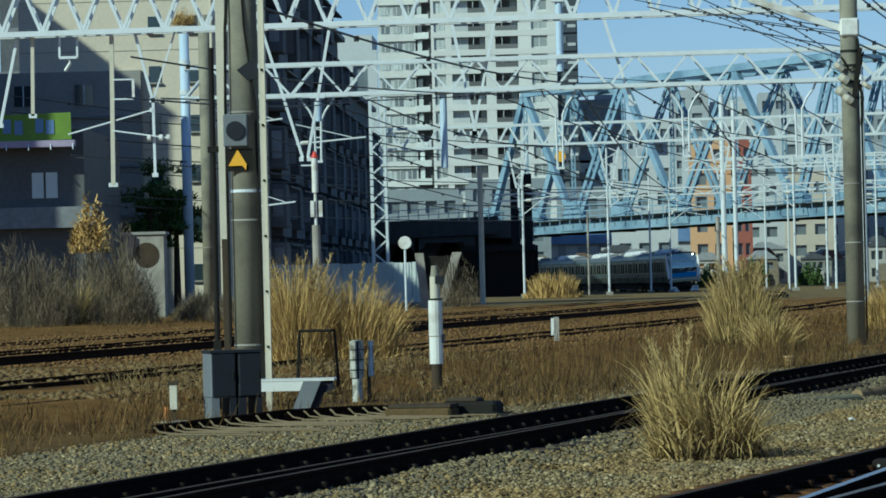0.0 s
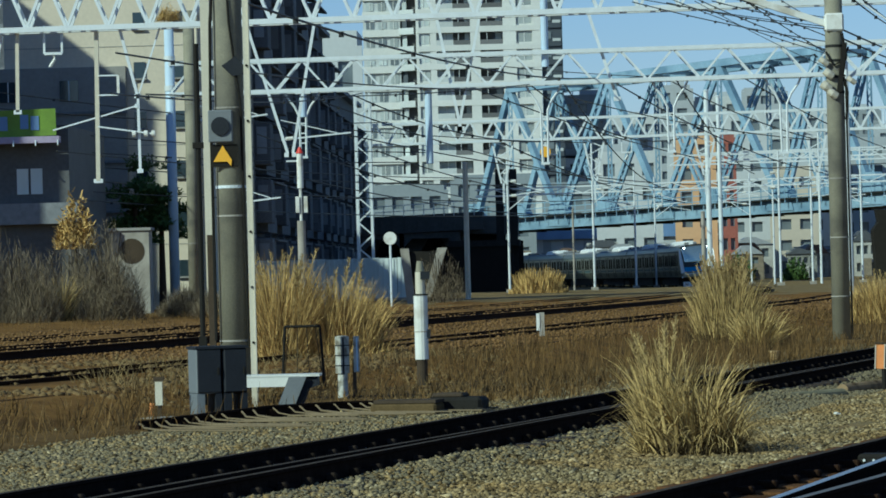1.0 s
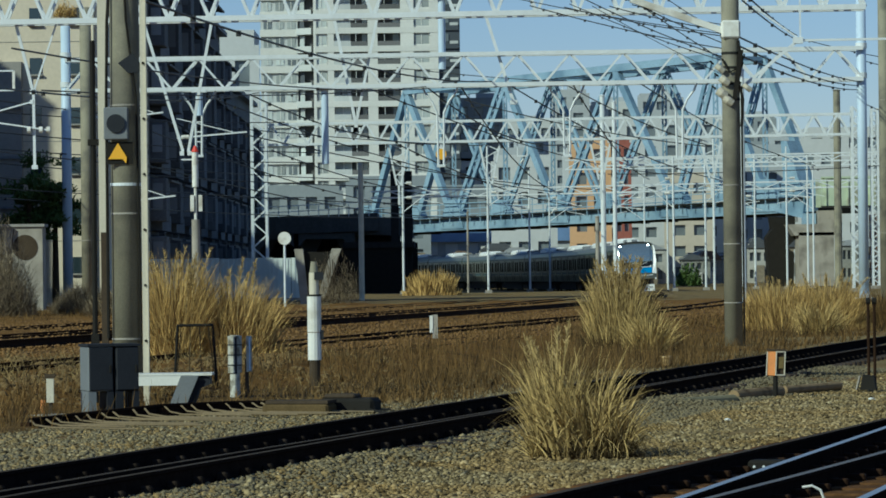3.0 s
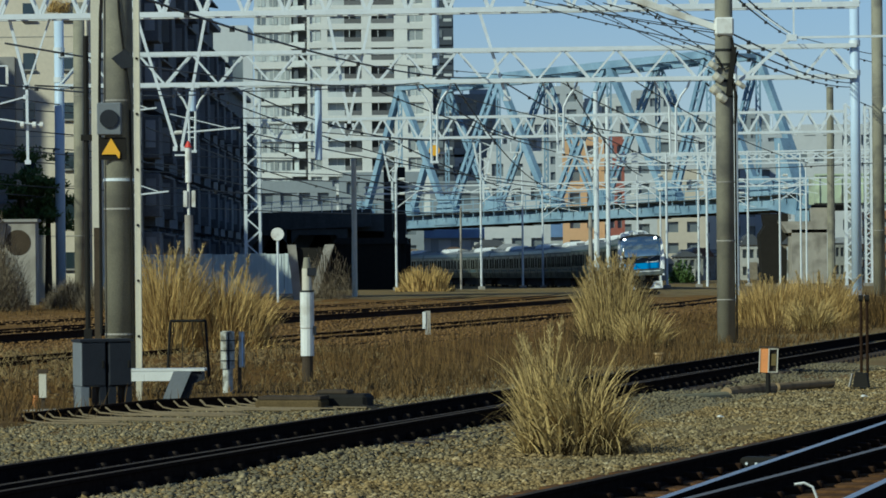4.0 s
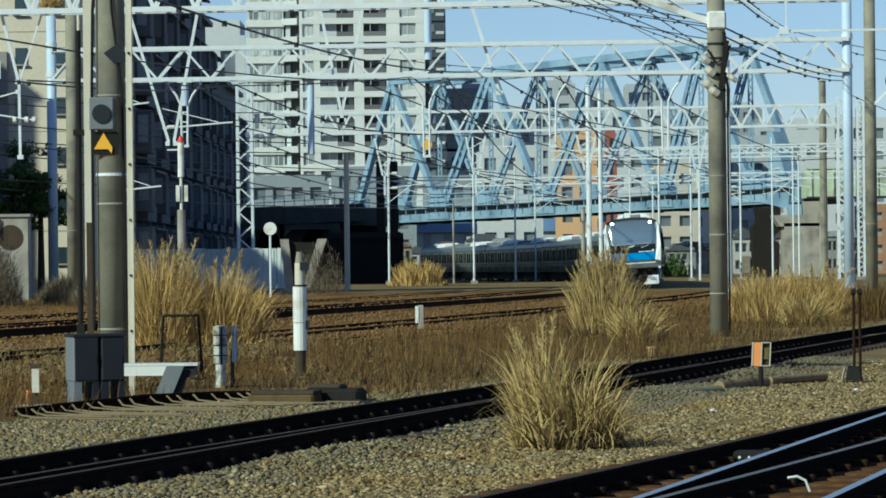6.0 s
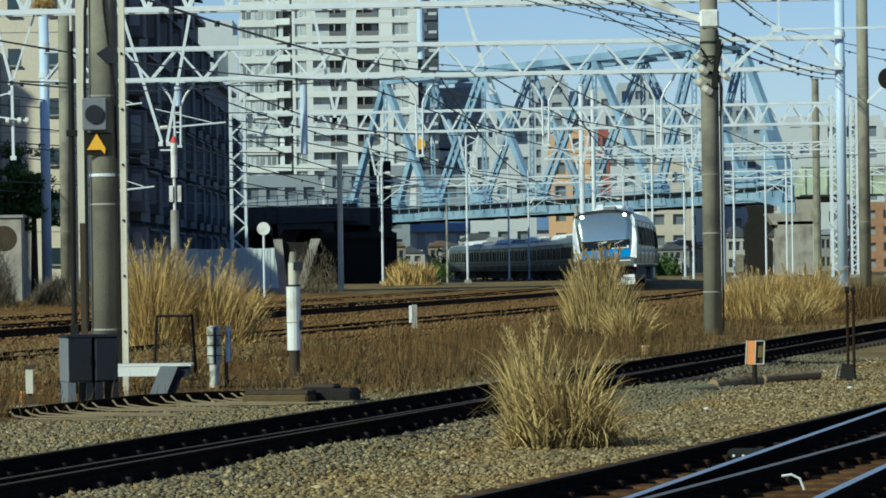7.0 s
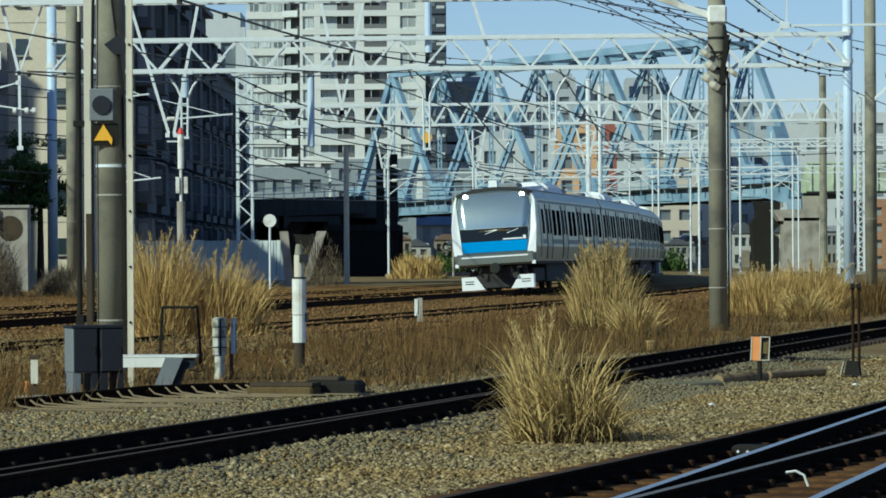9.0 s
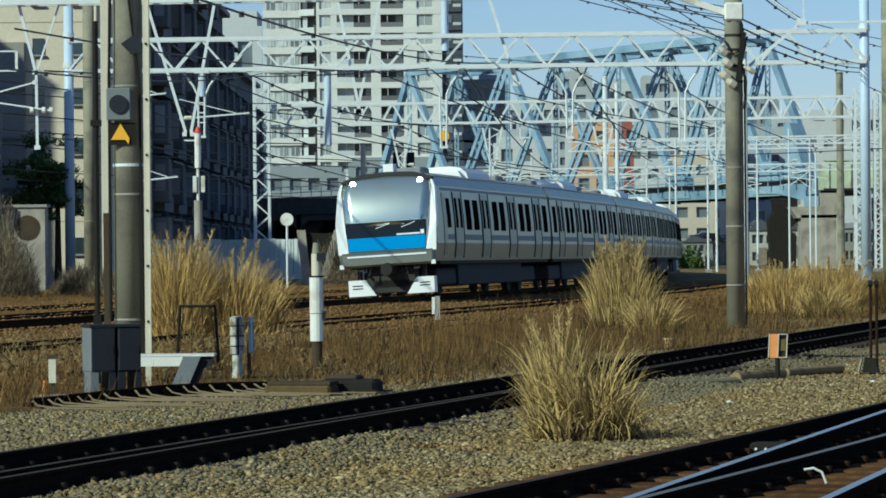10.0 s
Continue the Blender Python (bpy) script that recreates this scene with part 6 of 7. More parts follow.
def weeds():
    """Low brown stalks over the ground between the nearest line and the curved ones."""
    r = np.random.RandomState(12)
    ch = []
    for i in range(22000):
        y = 34 + 112 * r.rand() ** 1.35
        x = (-0.175 + 0.33 * r.rand()) * y
        u = (x - N_O.x) * N_S.x + (y - N_O.y) * N_S.y
        if u > -1.75 - 0.5 * r.rand() or (y < 47 and u > -4.6 - 0.8 * r.rand()):
            continue
        o = curve_off(x, y)
        if min(abs(o - q - g) for q in (0, -4.2, -8.6, 5.3, 8.0) for g in (-0.57, 0.57)) < 0.45 and r.rand() < 0.93:
            continue
        if noise.noise((x * 0.35, y * 0.16, 5)) + 0.5 * noise.noise((x * 1.3, y * 0.4, 8)) < -0.42 + 0.3 * r.rand():
            continue
        on_bed = -13.3 < o < 9.0
        if (on_bed and r.rand() < 0.7) or (y < 62 and x < -0.045 * y and r.rand() < 0.45):
            continue
        low = 0.28 if on_bed else 1.0
        ch.append(blades(1000 + i, 8, (x, y, surf_z(x, y)), 0.4, low * 0.5 * (0.25 + 0.85 * r.rand() ** 1.6), 0.35, 0.4, 0.013 if y < 75 else 0.02, segs=2))
    for i in range(420):
        y = 56 + 26 * r.rand()
        x = (-0.055 + 0.125 * r.rand()) * y
        u = (x - N_O.x) * N_S.x + (y - N_O.y) * N_S.y
        if u > -2.0 or -13.3 < curve_off(x, y) < 8.6:
            continue
        ch.append(blades(30000 + i, 9, (x, y, zat(x, y)), 0.35, 0.75 * (0.5 + 0.6 * r.rand()), 0.12, 0.2, 0.012, segs=2))
    ob = new("dry_weeds", np_mesh("dry_weeds", ch, M_WEED))
    tagged(ob, "brown dry weeds over the yard ground", "weeds", kind="stuff")
    ch = []
    for i in range(600):
        y = 47 + 16 * r.rand()
        x = (-0.135 + 0.115 * r.rand()) * y
        u = (x - N_O.x) * N_S.x + (y - N_O.y) * N_S.y
        if u > -2.1:
            continue
        ch.append(blades(9000 + i, 8, (x, y, zat(x, y)), 0.4, 0.28 * (0.4 + 0.9 * r.rand()), 0.9, 0.9, 0.012, segs=3))
    ob = new("dry_grass", np_mesh("dry_grass", ch, M_DEADBASE))
    tagged(ob, "matted pale dry grass round the posts", "grass", kind="stuff")
    ch = []
    for i in range(1500):
        d, u = -2 + 34 * r.rand(), -1.75 - 0.75 * r.rand()
        x, y, _ = near(d, u, 0)
        if y < 43 or noise.noise((d * 0.35, u * 0.8, 4)) < -0.25:
            continue
        ch.append(blades(50000 + i, 9, (x, y, zat(x, y)), 0.3, 0.13 * (0.4 + 0.9 * r.rand()), 1.0, 0.9, 0.016, segs=2))
    ob = new("leaf_litter", np_mesh("leaf_litter", ch, M_ROT_SHADE))
    tagged(ob, "dark rotten litter along the edge of the weeds", "litter", kind="stuff")


weeds()


# ---- ballast stones ----
def s_near(x, y):
    """Metres along the nearest running line."""
    return (x - N_O.x) * N_D.x + (y - N_O.y) * N_D.y


def stones():
    base = np.array([[1, 0, 0], [-1, 0, 0], [0, 1, 0], [0, -1, 0], [0, 0, 1], [0, 0, -1]], float)
    tri = np.array([[0, 2, 4], [2, 1, 4], [1, 3, 4], [3, 0, 4], [2, 0, 5], [1, 2, 5], [3, 1, 5], [0, 3, 5]])
    r = np.random.RandomState(5)
    m = bpy.data.materials.new("loose ballast stone")
    m.use_nodes = True
    n, l = m.node_tree.nodes, m.node_tree.links
    geo, ramp = n.new("ShaderNodeNewGeometry"), n.new("ShaderNodeValToRGB")
    e = ramp.color_ramp.elements
    e[0].color, e[1].color = (0.055, 0.042, 0.022, 1), (0.50, 0.42, 0.255, 1)
    for at, c in ((0.2, (0.16, 0.122, 0.059)), (0.5, (0.25, 0.193, 0.094)), (0.82, (0.33, 0.258, 0.132)), (0.96, (0.41, 0.33, 0.18))):
        e.new(at).color = (*c, 1)
    l.new(geo.outputs["Random Per Island"], ramp.inputs[0])
    tc, patch, mr, mix = n.new("ShaderNodeTexCoord"), n.new("ShaderNodeTexNoise"), n.new("ShaderNodeMapRange"), n.new("ShaderNodeMix")
    patch.inputs["Scale"].default_value, patch.inputs["Detail"].default_value = 0.55, 5
    mr.inputs[1].default_value, mr.inputs[2].default_value, mr.inputs[4].default_value = 0.44, 0.60, 0.9
    l.new(tc.outputs["Object"], patch.inputs["Vector"])
    l.new(patch.outputs[0], mr.inputs[0])
    l.new(mr.outputs[0], mix.inputs[0])
    mix.data_type, mix.blend_type = "RGBA", "MULTIPLY"
    l.new(ramp.outputs[0], mix.inputs[6])
    mix.inputs[7].default_value = (1.03, 0.92, 0.75, 1)           # rust-stained patches
    b = n["Principled BSDF"]
    b.inputs["Roughness"].default_value, b.inputs["Specular IOR Level"].default_value = 0.95, 0.1
    l.new(mix.outputs[2], b.inputs["Base Color"])
    vs, pale = [], []
    for i in range(330000):
        y = 20 + 42 * r.rand() ** 1.4
        x = (-0.175 + 0.335 * r.rand()) * y
        u = (x - N_O.x) * N_S.x + (y - N_O.y) * N_S.y
        if -1.0 < u < 0.70 or u < -5.2 - 4 * (y < 46):
            continue
        if x > 0.335 * (y - 23.8) + 0.45 - 0.001 * max(0, y - 23.8) ** 2 and y < 60:
            continue
        if noise.noise((x * 0.8, y * 0.4, 9)) + 0.4 * noise.noise((x * 2.6, y * 1.3, 2)) < -0.75 + 0.5 * r.rand():
            continue
        s = 0.007 + 0.021 * r.rand() ** 2 + (0.020 * r.rand() if r.rand() < 0.10 else 0)
        v = base * (np.array([1.3, 1.05, 0.62]) * s) * (0.55 + 0.9 * r.rand(6, 1)) + s * 0.4 * (r.rand(6, 3) - 0.5)
        a, q = r.rand() * 6.28, r.randn() * 0.3
        rot = np.array([[np.cos(a), -np.sin(a), 0], [np.sin(a), np.cos(a), 0], [0, 0, 1]]) @ np.array([[np.cos(q), 0, np.sin(q)], [0, 1, 0], [-np.sin(q), 0, np.cos(q)]])
        c = np.array([x, y, ground_z(x, y) + 0.05 * noise.noise((x * 0.4, y * 0.25, 0)) + s * 0.22 + (0.05 * ease(1.7 - u, 0, 0.8) if u > 0 else 0)])
        grey = (0.7 < u < 1.9 and s_near(x, y) > -1.5 + noise.noise((x, y * 0.5, 7))) or (0.7 < u < 1.5 + 0.5 * noise.noise((x, y * 0.5, 3)) and r.rand() < 0.55) or (u < -1.0 and r.rand() < 0.5)
        (pale if grey or r.rand() < 0.004 else vs).append(v @ rot.T + c)
    grey_m = mat("fresh grey ballast stone", (0.195, 0.163, 0.098), 0.95, var=0.45, scale=20, bump=0, fine=60, spec=0.1)
    for chunk, me, label in ((vs, m, "loose tan ballast stones between the tracks"), (pale, grey_m, "fresh pale grey ballast stones beside the rails")):
        f = (np.arange(len(chunk))[:, None, None] * 6 + tri[None]).reshape(-1, 3)
        tagged(new("ballast_stones", np_mesh("ballast_stones", [(np.concatenate(chunk), f)], me)), label, "gravel", kind="stuff")


stones()


def clods():
    """Coarse rusty stones over the curved tracks' bed."""
    bm = B()
    bmesh.ops.create_icosphere(bm, subdivisions=1, radius=1)
    base = np.array([v.co[:] for v in bm.verts])
    tri = np.array([[v.index for v in f.verts] for f in bm.faces])
    bm.free()
    r = np.random.RandomState(15)
    vs = []
    for i in range(26000):
        y = 62 + 90 * r.rand() ** 1.3
        x = (-0.175 + 0.33 * r.rand()) * y
        o = curve_off(x, y)
        if not -13 < o < 9 or min(abs(o - q - g) for q in (0, -4.2, -8.6, 5.3, 8.0) for g in (-0.57, 0.57)) < 0.1:
            continue
        s = 0.02 + 0.035 * r.rand() ** 2
        v = base * (np.array([1, 1, 0.7]) * s) * (0.75 + 0.5 * r.rand(12, 1)) + np.array([x, y, rail_z(y) - 0.125 + s * 0.3])
        vs.append(v)
    earth = []
    for i in range(5200):
        y = 45 + 17 * r.rand()
        x = (-0.175 + 0.19 * r.rand()) * y
        if (x - N_O.x) * N_S.x + (y - N_O.y) * N_S.y > -2.6 or noise.noise((x * 0.5, y * 0.3, 6)) < -0.2 + 0.2 * r.rand():
            continue
        s = 0.025 + 0.06 * r.rand() ** 2
        earth.append(base * (np.array([1, 1, 0.7]) * s) * (0.7 + 0.6 * r.rand(12, 1)) + np.array([x, y, zat(x, y) + s * 0.25]))
    f = (np.arange(len(earth))[:, None, None] * 12 + tri[None]).reshape(-1, 3)
    m = mat("dry earth clod", (0.175, 0.118, 0.052), 0.95, var=0.4, scale=6, bump=0.2, spec=0.1)
    tagged(new("earth_clods", np_mesh("earth_clods", [(np.concatenate(earth), f)], m)), "dry brown clods of earth among the weeds", "earth", kind="stuff")
    f = (np.arange(len(vs))[:, None, None] * 12 + tri[None]).reshape(-1, 3)
    m = mat("rusty bed stone", (0.19, 0.105, 0.032), 0.95, var=0.4, scale=6, bump=0.2)
    tagged(new("bed_stones", np_mesh("bed_stones", [(np.concatenate(vs), f)], m)), "rusty brown stones on the curved track bed", "gravel", kind="stuff")


clods()

for lx, ly, lr in ((-6.6, 50.5, 0.07), (3.2, 41.0, 0.03), (5.6, 47.0, 0.035)):
    lt = thing("litter", "small white scrap of litter on the ground", "litter", (lx, ly, ground_z(lx, ly)))
    part("scrap", made(ball, (0, 0, lr * 0.6), lr, 1, (1.3, 1, 0.6)), M_WHITE, lt)
    part("flap", made(bx, (lr, 0, lr * 0.4), (lr * 1.2, lr, 0.01), 20, 10), M_WHITE, lt)


# ---- the train ----
M_STEEL = mat("brushed stainless steel", (0.25, 0.26, 0.215), 0.36, 0.8, var=0.08, scale=1.0, bump=0.05)
M_DOOR = mat("stainless steel door leaf", (0.22, 0.23, 0.19), 0.42, 0.8, var=0.08, scale=1.0, bump=0.05)
M_SKY = mat("sky blue livery film", (0.015, 0.26, 0.66), 0.4, var=0.05, bump=0)
# The same livery blue, greyed because the car sides lie in shade.
M_SIDEBAND = mat("shaded blue side film", (0.06, 0.115, 0.14), 0.5, var=0.1, bump=0)
M_TRWHITE = mat("white cab moulding", (0.82, 0.83, 0.83), 0.35, var=0.04, bump=0)
M_SCREEN = mat("dark windscreen glass", (0.010, 0.012, 0.014), 0.15, 0.0, var=0.05, bump=0, spec=0.35)
M_FRONTGL = mat("tinted reflective windscreen", (0.66, 0.71, 0.59), 0.18, 0.9, var=0.05, bump=0)
M_SIDEGL = mat("dull side window glass", (0.008, 0.009, 0.009), 0.6, 0.0, var=0.1, bump=0, spec=0.0)
M_ROOF = mat("grey roof paint", (0.22, 0.23, 0.24), 0.7, var=0.15, bump=0)
M_ACWHITE = mat("white air conditioner shell", (0.80, 0.81, 0.80), 0.5, var=0.05, bump=0)
M_UNDER = mat("dusty black underframe", (0.03, 0.028, 0.026), 0.8, var=0.3)
M_SEAM = mat("black rubber seam", (0.01, 0.01, 0.01), 0.7)
M_LAMP = shine("lit headlamp", (1.0, 0.96, 0.85), 9)


def car_section(y_in=0.0):
    k = 1 - y_in
    return [(-1.40 * k, 1.0), (1.40 * k, 1.0), (1.475 * k, 1.5), (1.475 * k, 2.2), (1.42 * k, 3.15), (1.28 * k, 3.42), (0.75 * k, 3.58), (0, 3.62), (-0.75 * k, 3.58), (-1.28 * k, 3.42), (-1.42 * k, 3.15), (-1.475 * k, 2.2), (-1.475 * k, 1.5)]


def side_x(z):
    return 1.475 - max(0, z - 2.2) * 0.058 - max(0, 1.5 - z) * 0.15


def front_y(z):
    """The raked cab front."""
    return 10.0 - 0.17 * max(0, z - 1.7) ** 2


def cab_shape(bm):
    sec = car_section()
    a = [bm.verts.new((x, 9.0, z)) for x, z in sec]
    b = [bm.verts.new((x * 0.985, front_y(z) - 0.02, z)) for x, z in sec]
    k = len(a)
    for i in range(k):
        bm.faces.new((a[i], a[(i + 1) % k], b[(i + 1) % k], b[i]))
    bm.faces.new(b)
    bm.faces.new(a[::-1])
    bmesh.ops.recalc_face_normals(bm, faces=bm.faces[:])


def front_panel(bm, outline, d0, d1):
    """A panel that follows the raked front, between two depths off it."""
    a = [bm.verts.new((x, front_y(z) + d0, z)) for x, z in outline]
    b = [bm.verts.new((x, front_y(z) + d1, z)) for x, z in outline]
    k = len(a)
    bm.faces.new(a)
    bm.faces.new(b[::-1])
    for i in range(k):
        bm.faces.new((a[i], a[(i + 1) % k], b[(i + 1) % k], b[i]))
    bmesh.ops.recalc_face_normals(bm, faces=bm.faces[:])


def screen_shape(bm):
    """The windscreen, bowed from side to side and raked more towards its top."""
    rows = []
    for i in range(11):
        z = 2.10 + 1.44 * i / 10
        hw = 1.17 + 0.13 * (z - 2.1) if z < 3.1 else 1.30 - 0.75 * (z - 3.1) ** 1.6
        rows.append([bm.verts.new((hw * u, front_y(z) + 0.03 - 0.02 * u * u, z)) for u in (-1, -0.8, -0.55, -0.28, 0, 0.28, 0.55, 0.8, 1)])
    for a, b in zip(rows[:-1], rows[1:]):
        for k in range(8):
            bm.faces.new((a[k], b[k], b[k + 1], a[k + 1]))
    r = bmesh.ops.extrude_face_region(bm, geom=bm.faces[:])
    for e in r["geom"]:
        if isinstance(e, bmesh.types.BMVert):
            e.co.y -= 0.05
    bmesh.ops.recalc_face_normals(bm, faces=bm.faces[:])


def side_panel(bm, sd, y0, y1, z0, z1, out):
    """A panel on the car's side that follows its tumblehome."""
    zs = [z0] + [z for z in (1.5, 2.2) if z0 < z < z1] + [z1]
    rows = [[bm.verts.new((sd * (side_x(z) + o), y, z)) for o, y in ((out - 0.03, y0), (out, y0), (out, y1), (out - 0.03, y1))] for z in zs]
    for a, b in zip(rows[:-1], rows[1:]):
        for k in range(4):
            bm.faces.new((a[k], a[(k + 1) % 4], b[(k + 1) % 4], b[k]))
    bm.faces.new(rows[0][::-1])
    bm.faces.new(rows[-1])
    bmesh.ops.recalc_face_normals(bm, faces=bm.faces[:])


def car(cab):
    lab = "stainless steel commuter train cab car with a sky blue front band" if cab else "stainless steel commuter train car with sky blue bands"
    t = thing("train_car", lab, "train car", group="cars of the commuter train")
    y1 = 9.0 if cab else 9.78
    part("body", made(prism, car_section(), -9.78, y1), M_STEEL, t)
    part("roof", made(prism, [(-1.24, 3.45), (1.24, 3.45), (0.74, 3.605), (0, 3.645), (-0.74, 3.605)], -9.75, y1 - 0.1), M_ROOF, t)
    part("air_conditioner", made(prism, [(-0.95, 3.52), (0.95, 3.52), (0.9, 3.72), (0.72, 3.88), (0.4, 3.94), (-0.4, 3.94), (-0.72, 3.88), (-0.9, 3.72)], -1.9, 1.9), M_ACWHITE, t)
    for sd in (-1, 1):
        part("air_conditioner_end", made(prism, [(-0.85, 3.52), (0.85, 3.52), (0.7, 3.78), (-0.7, 3.78)], sd * 1.9, sd * 2.25), M_ACWHITE, t)
    for y in (-6.5, 6.0):
        part("roof_vent", made(bx, (0, y, 3.72), (0.9, 1.2, 0.2), bevel=0.05), M_ROOF, t)
    doors = (-7.3, -2.45, 2.45, 7.3) if not cab else (-7.3, -2.5, 2.2, 6.6)
    for sd in (-1, 1):
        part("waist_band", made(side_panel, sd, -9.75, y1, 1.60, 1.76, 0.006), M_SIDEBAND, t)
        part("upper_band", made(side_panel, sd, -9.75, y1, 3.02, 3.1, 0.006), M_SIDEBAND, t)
        for y in doors:
            d = part("door", made(side_panel, sd, y - 0.65, y + 0.65, 1.12, 2.98, 0.012), M_DOOR, t)
            for q in (-0.33, 0.33):
                part("pane", made(side_panel, sd, y + q - 0.17, y + q + 0.17, 1.95, 2.82, 0.018), M_SIDEGL, d)
            for q in (-0.67, 0.67):
                part("seal", made(side_panel, sd, y + q - 0.05, y + q + 0.05, 1.08, 3.0, 0.02), M_SEAM, d)
        for a, b in zip(doors[:-1], doors[1:]):
            m = (a + b) / 2
            for q in (-0.62, 0.62):
                part("window", made(side_panel, sd, m + q - 0.40, m + q + 0.40, 1.9, 2.8, 0.012), M_SIDEGL, t)
        part("window", made(side_panel, sd, -9.3, -8.5, 1.9, 2.8, 0.012), M_SIDEGL, t)
        part("window", made(side_panel, sd, 7.85, 8.35, 1.95, 2.8, 0.012) if cab else made(side_panel, sd, 8.5, 9.3, 1.9, 2.8, 0.012), M_SIDEGL, t)
        if cab:
            part("cab_door", made(side_panel, sd, 8.5, 8.95, 1.15, 2.95, 0.014), M_DOOR, t)
    part("gangway", made(bx, (0, -9.85, 2.1), (1.3, 0.25, 2.1)), M_SEAM, t)
    part("underframe", made(bx, (0, 0, 0.64), (2.3, 11.0, 0.72), bevel=0.03), M_UNDER, t)
    part("solebar", made(bx, (0, -0.2, 0.99), (2.7, 18.8, 0.16)), M_UNDER, t)
    wm = mesh_of("wheel", made(tube, (-0.07, 0, 0), (0.07, 0, 0), 0.43, n=20), M_UNDER)
    for y in (-6.9, 6.9):
        b = part("bogie", made(bx, (0, y, 0.55), (2.15, 3.1, 0.5), bevel=0.05), M_UNDER, t)
        for dy in (-1.05, 1.05):
            for x in (-0.56, 0.56):
                w = new("wheel", wm)
                w.parent = b
                w.matrix_basis = Matrix.Translation((x, y + dy, 0.43))
    if not cab:
        return t
    part("cab", made(cab_shape), M_STEEL, t, "raked stainless steel cab end")
    part("windscreen", made(screen_shape), M_FRONTGL, t, "large dark glossy windscreen", smooth=True)
    part("dashboard", made(front_panel, [(-1.14, 1.78), (1.14, 1.78), (1.175, 2.2), (-1.175, 2.2)], -0.02, 0.03), M_SCREEN, t)
    part("front_band", made(front_panel, [(-1.10, 1.40), (1.10, 1.40), (1.135, 1.77), (-1.135, 1.77)], -0.03, 0.025), M_SKY, t, "sky blue front band")
    part("bumper", made(bx, (0, 9.96, 1.15), (2.72, 0.3, 0.42), bevel=0.06), M_STEEL, t)
    part("bumper_strip", made(bx, (0, 10.12, 1.24), (2.3, 0.03, 0.05)), M_TRWHITE, t)
    for sd in (-1, 1):
        part("cab_pillar", made(front_panel, [(sd * 1.12, 1.32), (sd * 1.42, 1.32), (sd * 1.468, 2.2), (sd * 1.415, 3.12), (sd * 1.33, 3.34), (sd * 1.285, 3.34), (sd * 1.315, 3.1), (sd * 1.19, 2.1)], -0.25, 0.03), M_TRWHITE, t, "white cab corner moulding")
        part("headlamp", made(tube, (sd * 0.98, front_y(3.36), 3.33), (sd * 0.98, front_y(3.36) + 0.06, 3.33), 0.085, n=14), M_LAMP, t, "lit round headlamp")
        part("marker_lamp", made(bx, (sd * 1.33, 10.08, 0.98), (0.12, 0.06, 0.12)), M_TRWHITE, t)
        part("skirt", made(prism, [(sd * 0.45, 0.12), (sd * 1.25, 0.12), (sd * 1.25, 0.58), (sd * 0.75, 0.58)], 9.35, 9.75), M_TRWHITE, t, "white obstacle skirt plate")
        for q in (0.34, 0.42):
            part("skirt_slot", made(bx, (sd * 0.98, 9.755, q), (0.3, 0.012, 0.03)), M_SEAM, t)
        part("skirt_bracket", made(bx, (sd * 0.95, 9.5, 0.78), (0.1, 0.2, 0.5)), M_UNDER, t)
    part("coupler", made(bx, (0, 9.9, 0.84), (0.36, 0.7, 0.3), bevel=0.05), M_UNDER, t)
    part("coupler_box", made(bx, (0, 9.45, 0.6), (1.4, 0.5, 0.55)), M_UNDER, t)
    part("coupler_head", made(tube, (0, 10.15, 0.84), (0, 10.32, 0.84), 0.19, 0.17, 16), M_DARK, t)
    part("apron", made(bx, (0, 9.62, 0.36), (1.1, 0.16, 0.4), bevel=0.03), M_UNDER, t)
    for sd in (-1, 1):
        part("hose", made(rope, [(sd * 0.5, 9.95, 0.98), (sd * 0.56, 10.05, 0.7), (sd * 0.48, 9.85, 0.55)], 0.035, 6), M_SEAM, t)
        part("step", made(bx, (sd * 0.8, 9.85, 0.92), (0.16, 0.2, 0.2)), M_UNDER, t)
    for sd in (-1, 1):
        part("roof_seal", made(front_panel, [(0, 3.52), (sd * 0.75, 3.475), (sd * 1.29, 3.34), (sd * 1.33, 3.37), (sd * 1.27, 3.44), (sd * 0.75, 3.595), (0, 3.635)], -0.3, 0.045), M_SEAM, t, "black curved roof edge")
    part("script_bar", made(front_panel, [(-0.98, 1.80), (-0.30, 1.80), (-0.30, 1.845), (-0.98, 1.845)], 0.028, 0.036), M_TRWHITE, t, "white line of small script")
    part("badge", made(front_panel, [(-1.10, 1.80), (-1.00, 1.80), (-1.00, 1.92), (-1.10, 1.92)], 0.028, 0.036), M_TRWHITE, t)
    part("wiper_arm", made(beam, (-0.45, front_y(2.02) + 0.05, 2.02), (-0.85, front_y(2.2) + 0.05, 2.16), 0.025, 0.02), M_TRWHITE, t)
    part("driver_wiper", made(beam, (-0.95, front_y(2.1) + 0.05, 2.05), (-1.08, front_y(2.3) + 0.05, 2.34), 0.03, 0.02), M_SEAM, t)
    part("wiper", made(beam, (0.30, front_y(2.02) + 0.05, 2.02), (-0.10, front_y(2.2) + 0.05, 2.14), 0.025, 0.02), M_TRWHITE, t)
    part("antenna", made(bx, (0.2, 8.0, 3.75), (0.3, 0.5, 0.3)), M_ACWHITE, t)
    return t


front_car = car(True)
middle_car = car(False)
cars = [front_car, middle_car] + [copy_thing(middle_car, Matrix()) for i in range(7)] + [copy_thing(front_car, Matrix())]


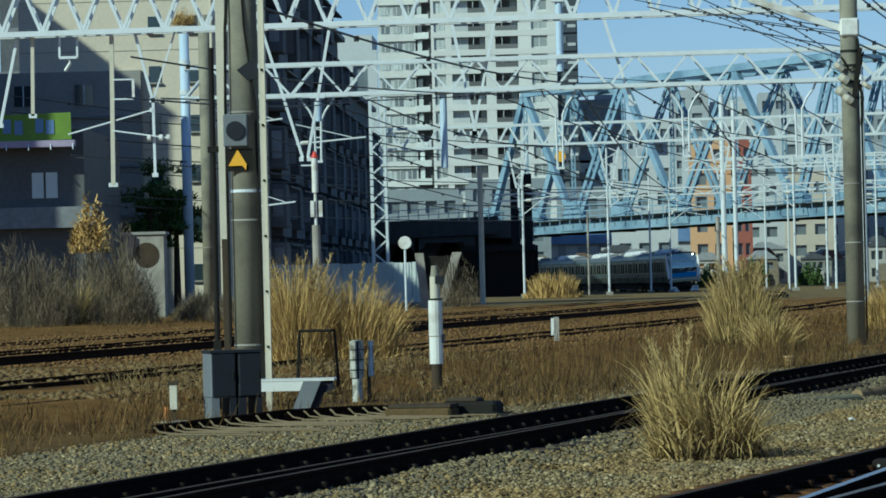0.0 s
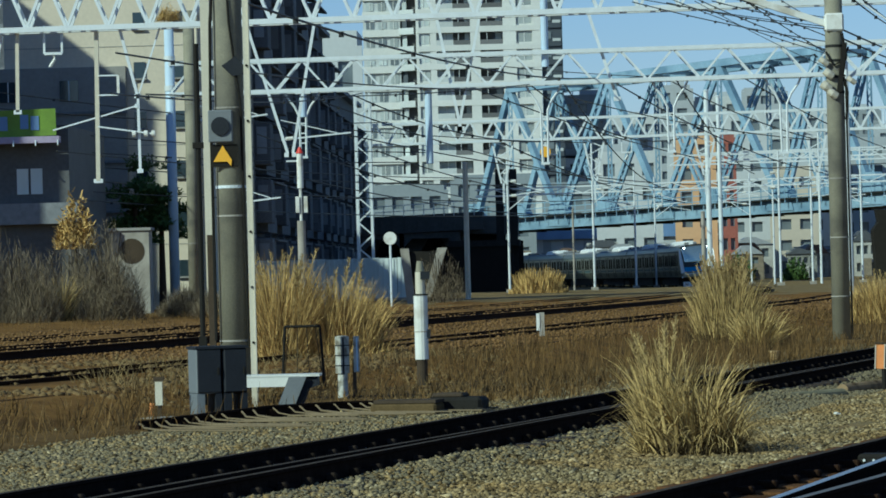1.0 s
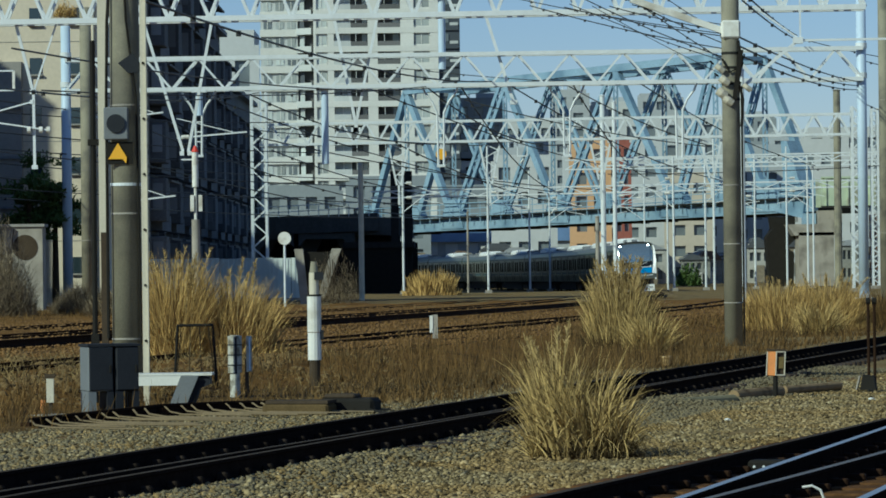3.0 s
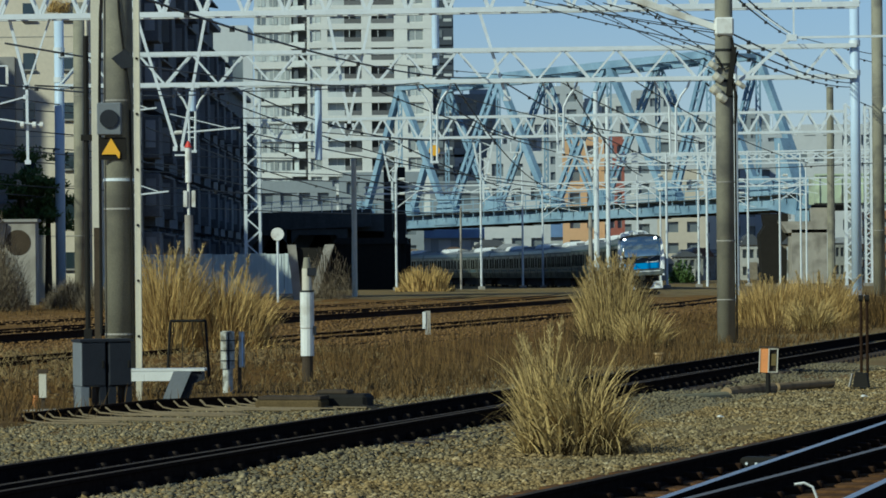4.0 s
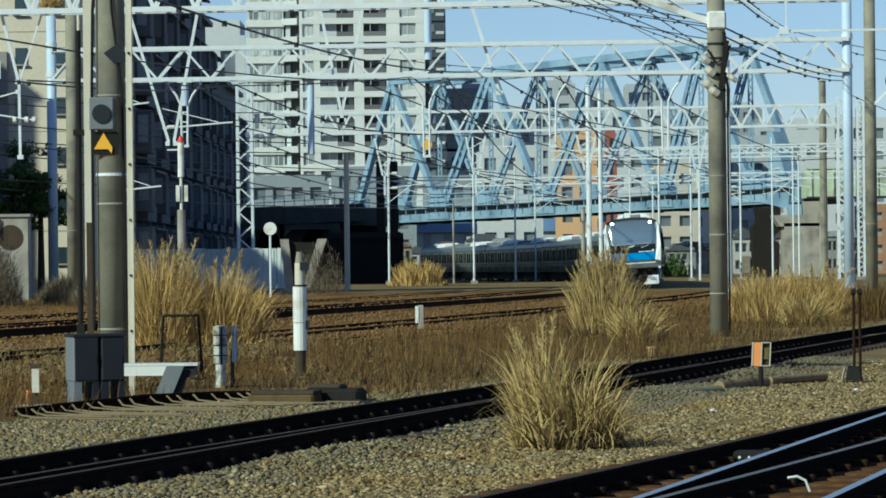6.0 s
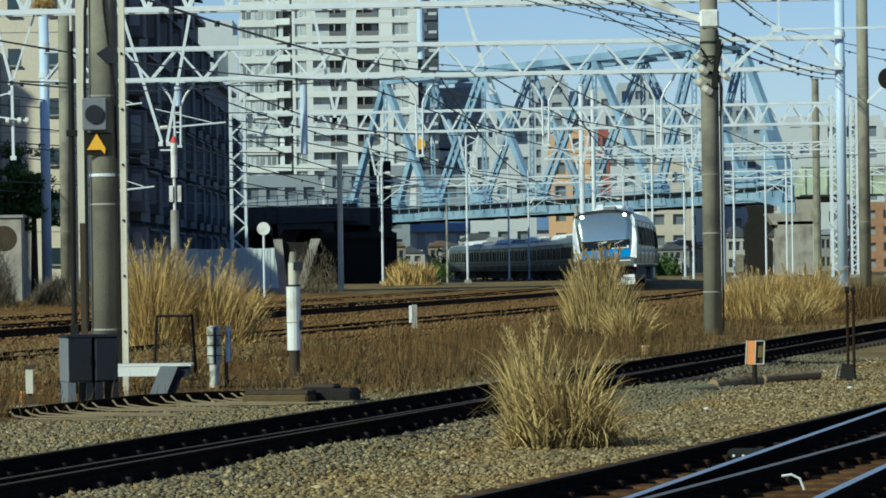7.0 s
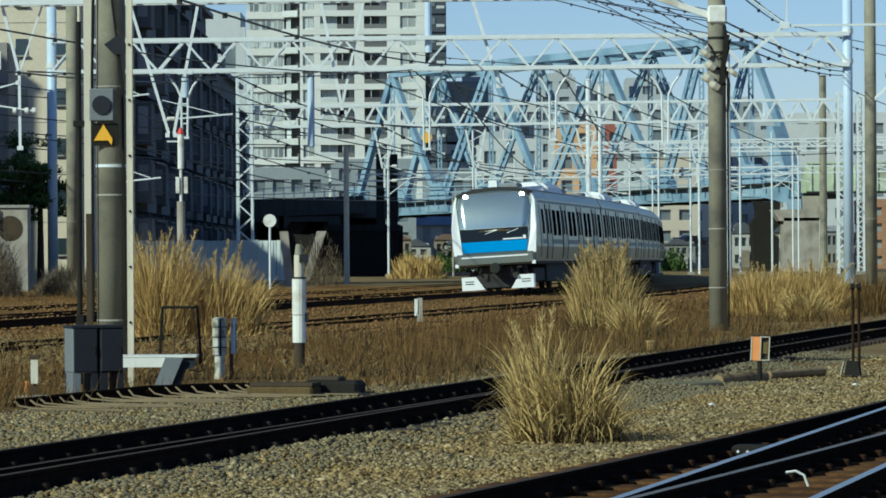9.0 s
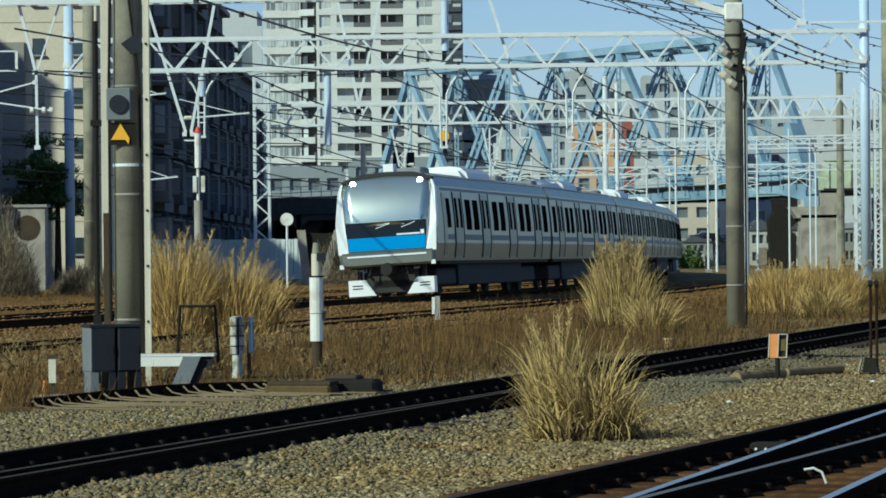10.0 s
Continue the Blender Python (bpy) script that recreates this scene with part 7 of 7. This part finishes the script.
def car_pose(t, i):
    s = CURVE_R * math.asin((CURVE_Y - (309.3 - 21.805 * t + 0.0831 * t * t)) / CURVE_R) - 10 - 20 * i
    x, y, a = main_line(s)
    m = pose(x, y, rail_z(y) - 0.01, 0, 0, 180 - math.degrees(a)) @ pose(0, 0, 0, 0, 3.2, 0)
    return m @ pose(0, 0, 0, 0, 0, 180) if i == 9 else m


def motions():
    for i, c in enumerate(cars):
        walk(c, [(k * 0.5, car_pose(k * 0.5, i)) for k in range(21)])


motions()
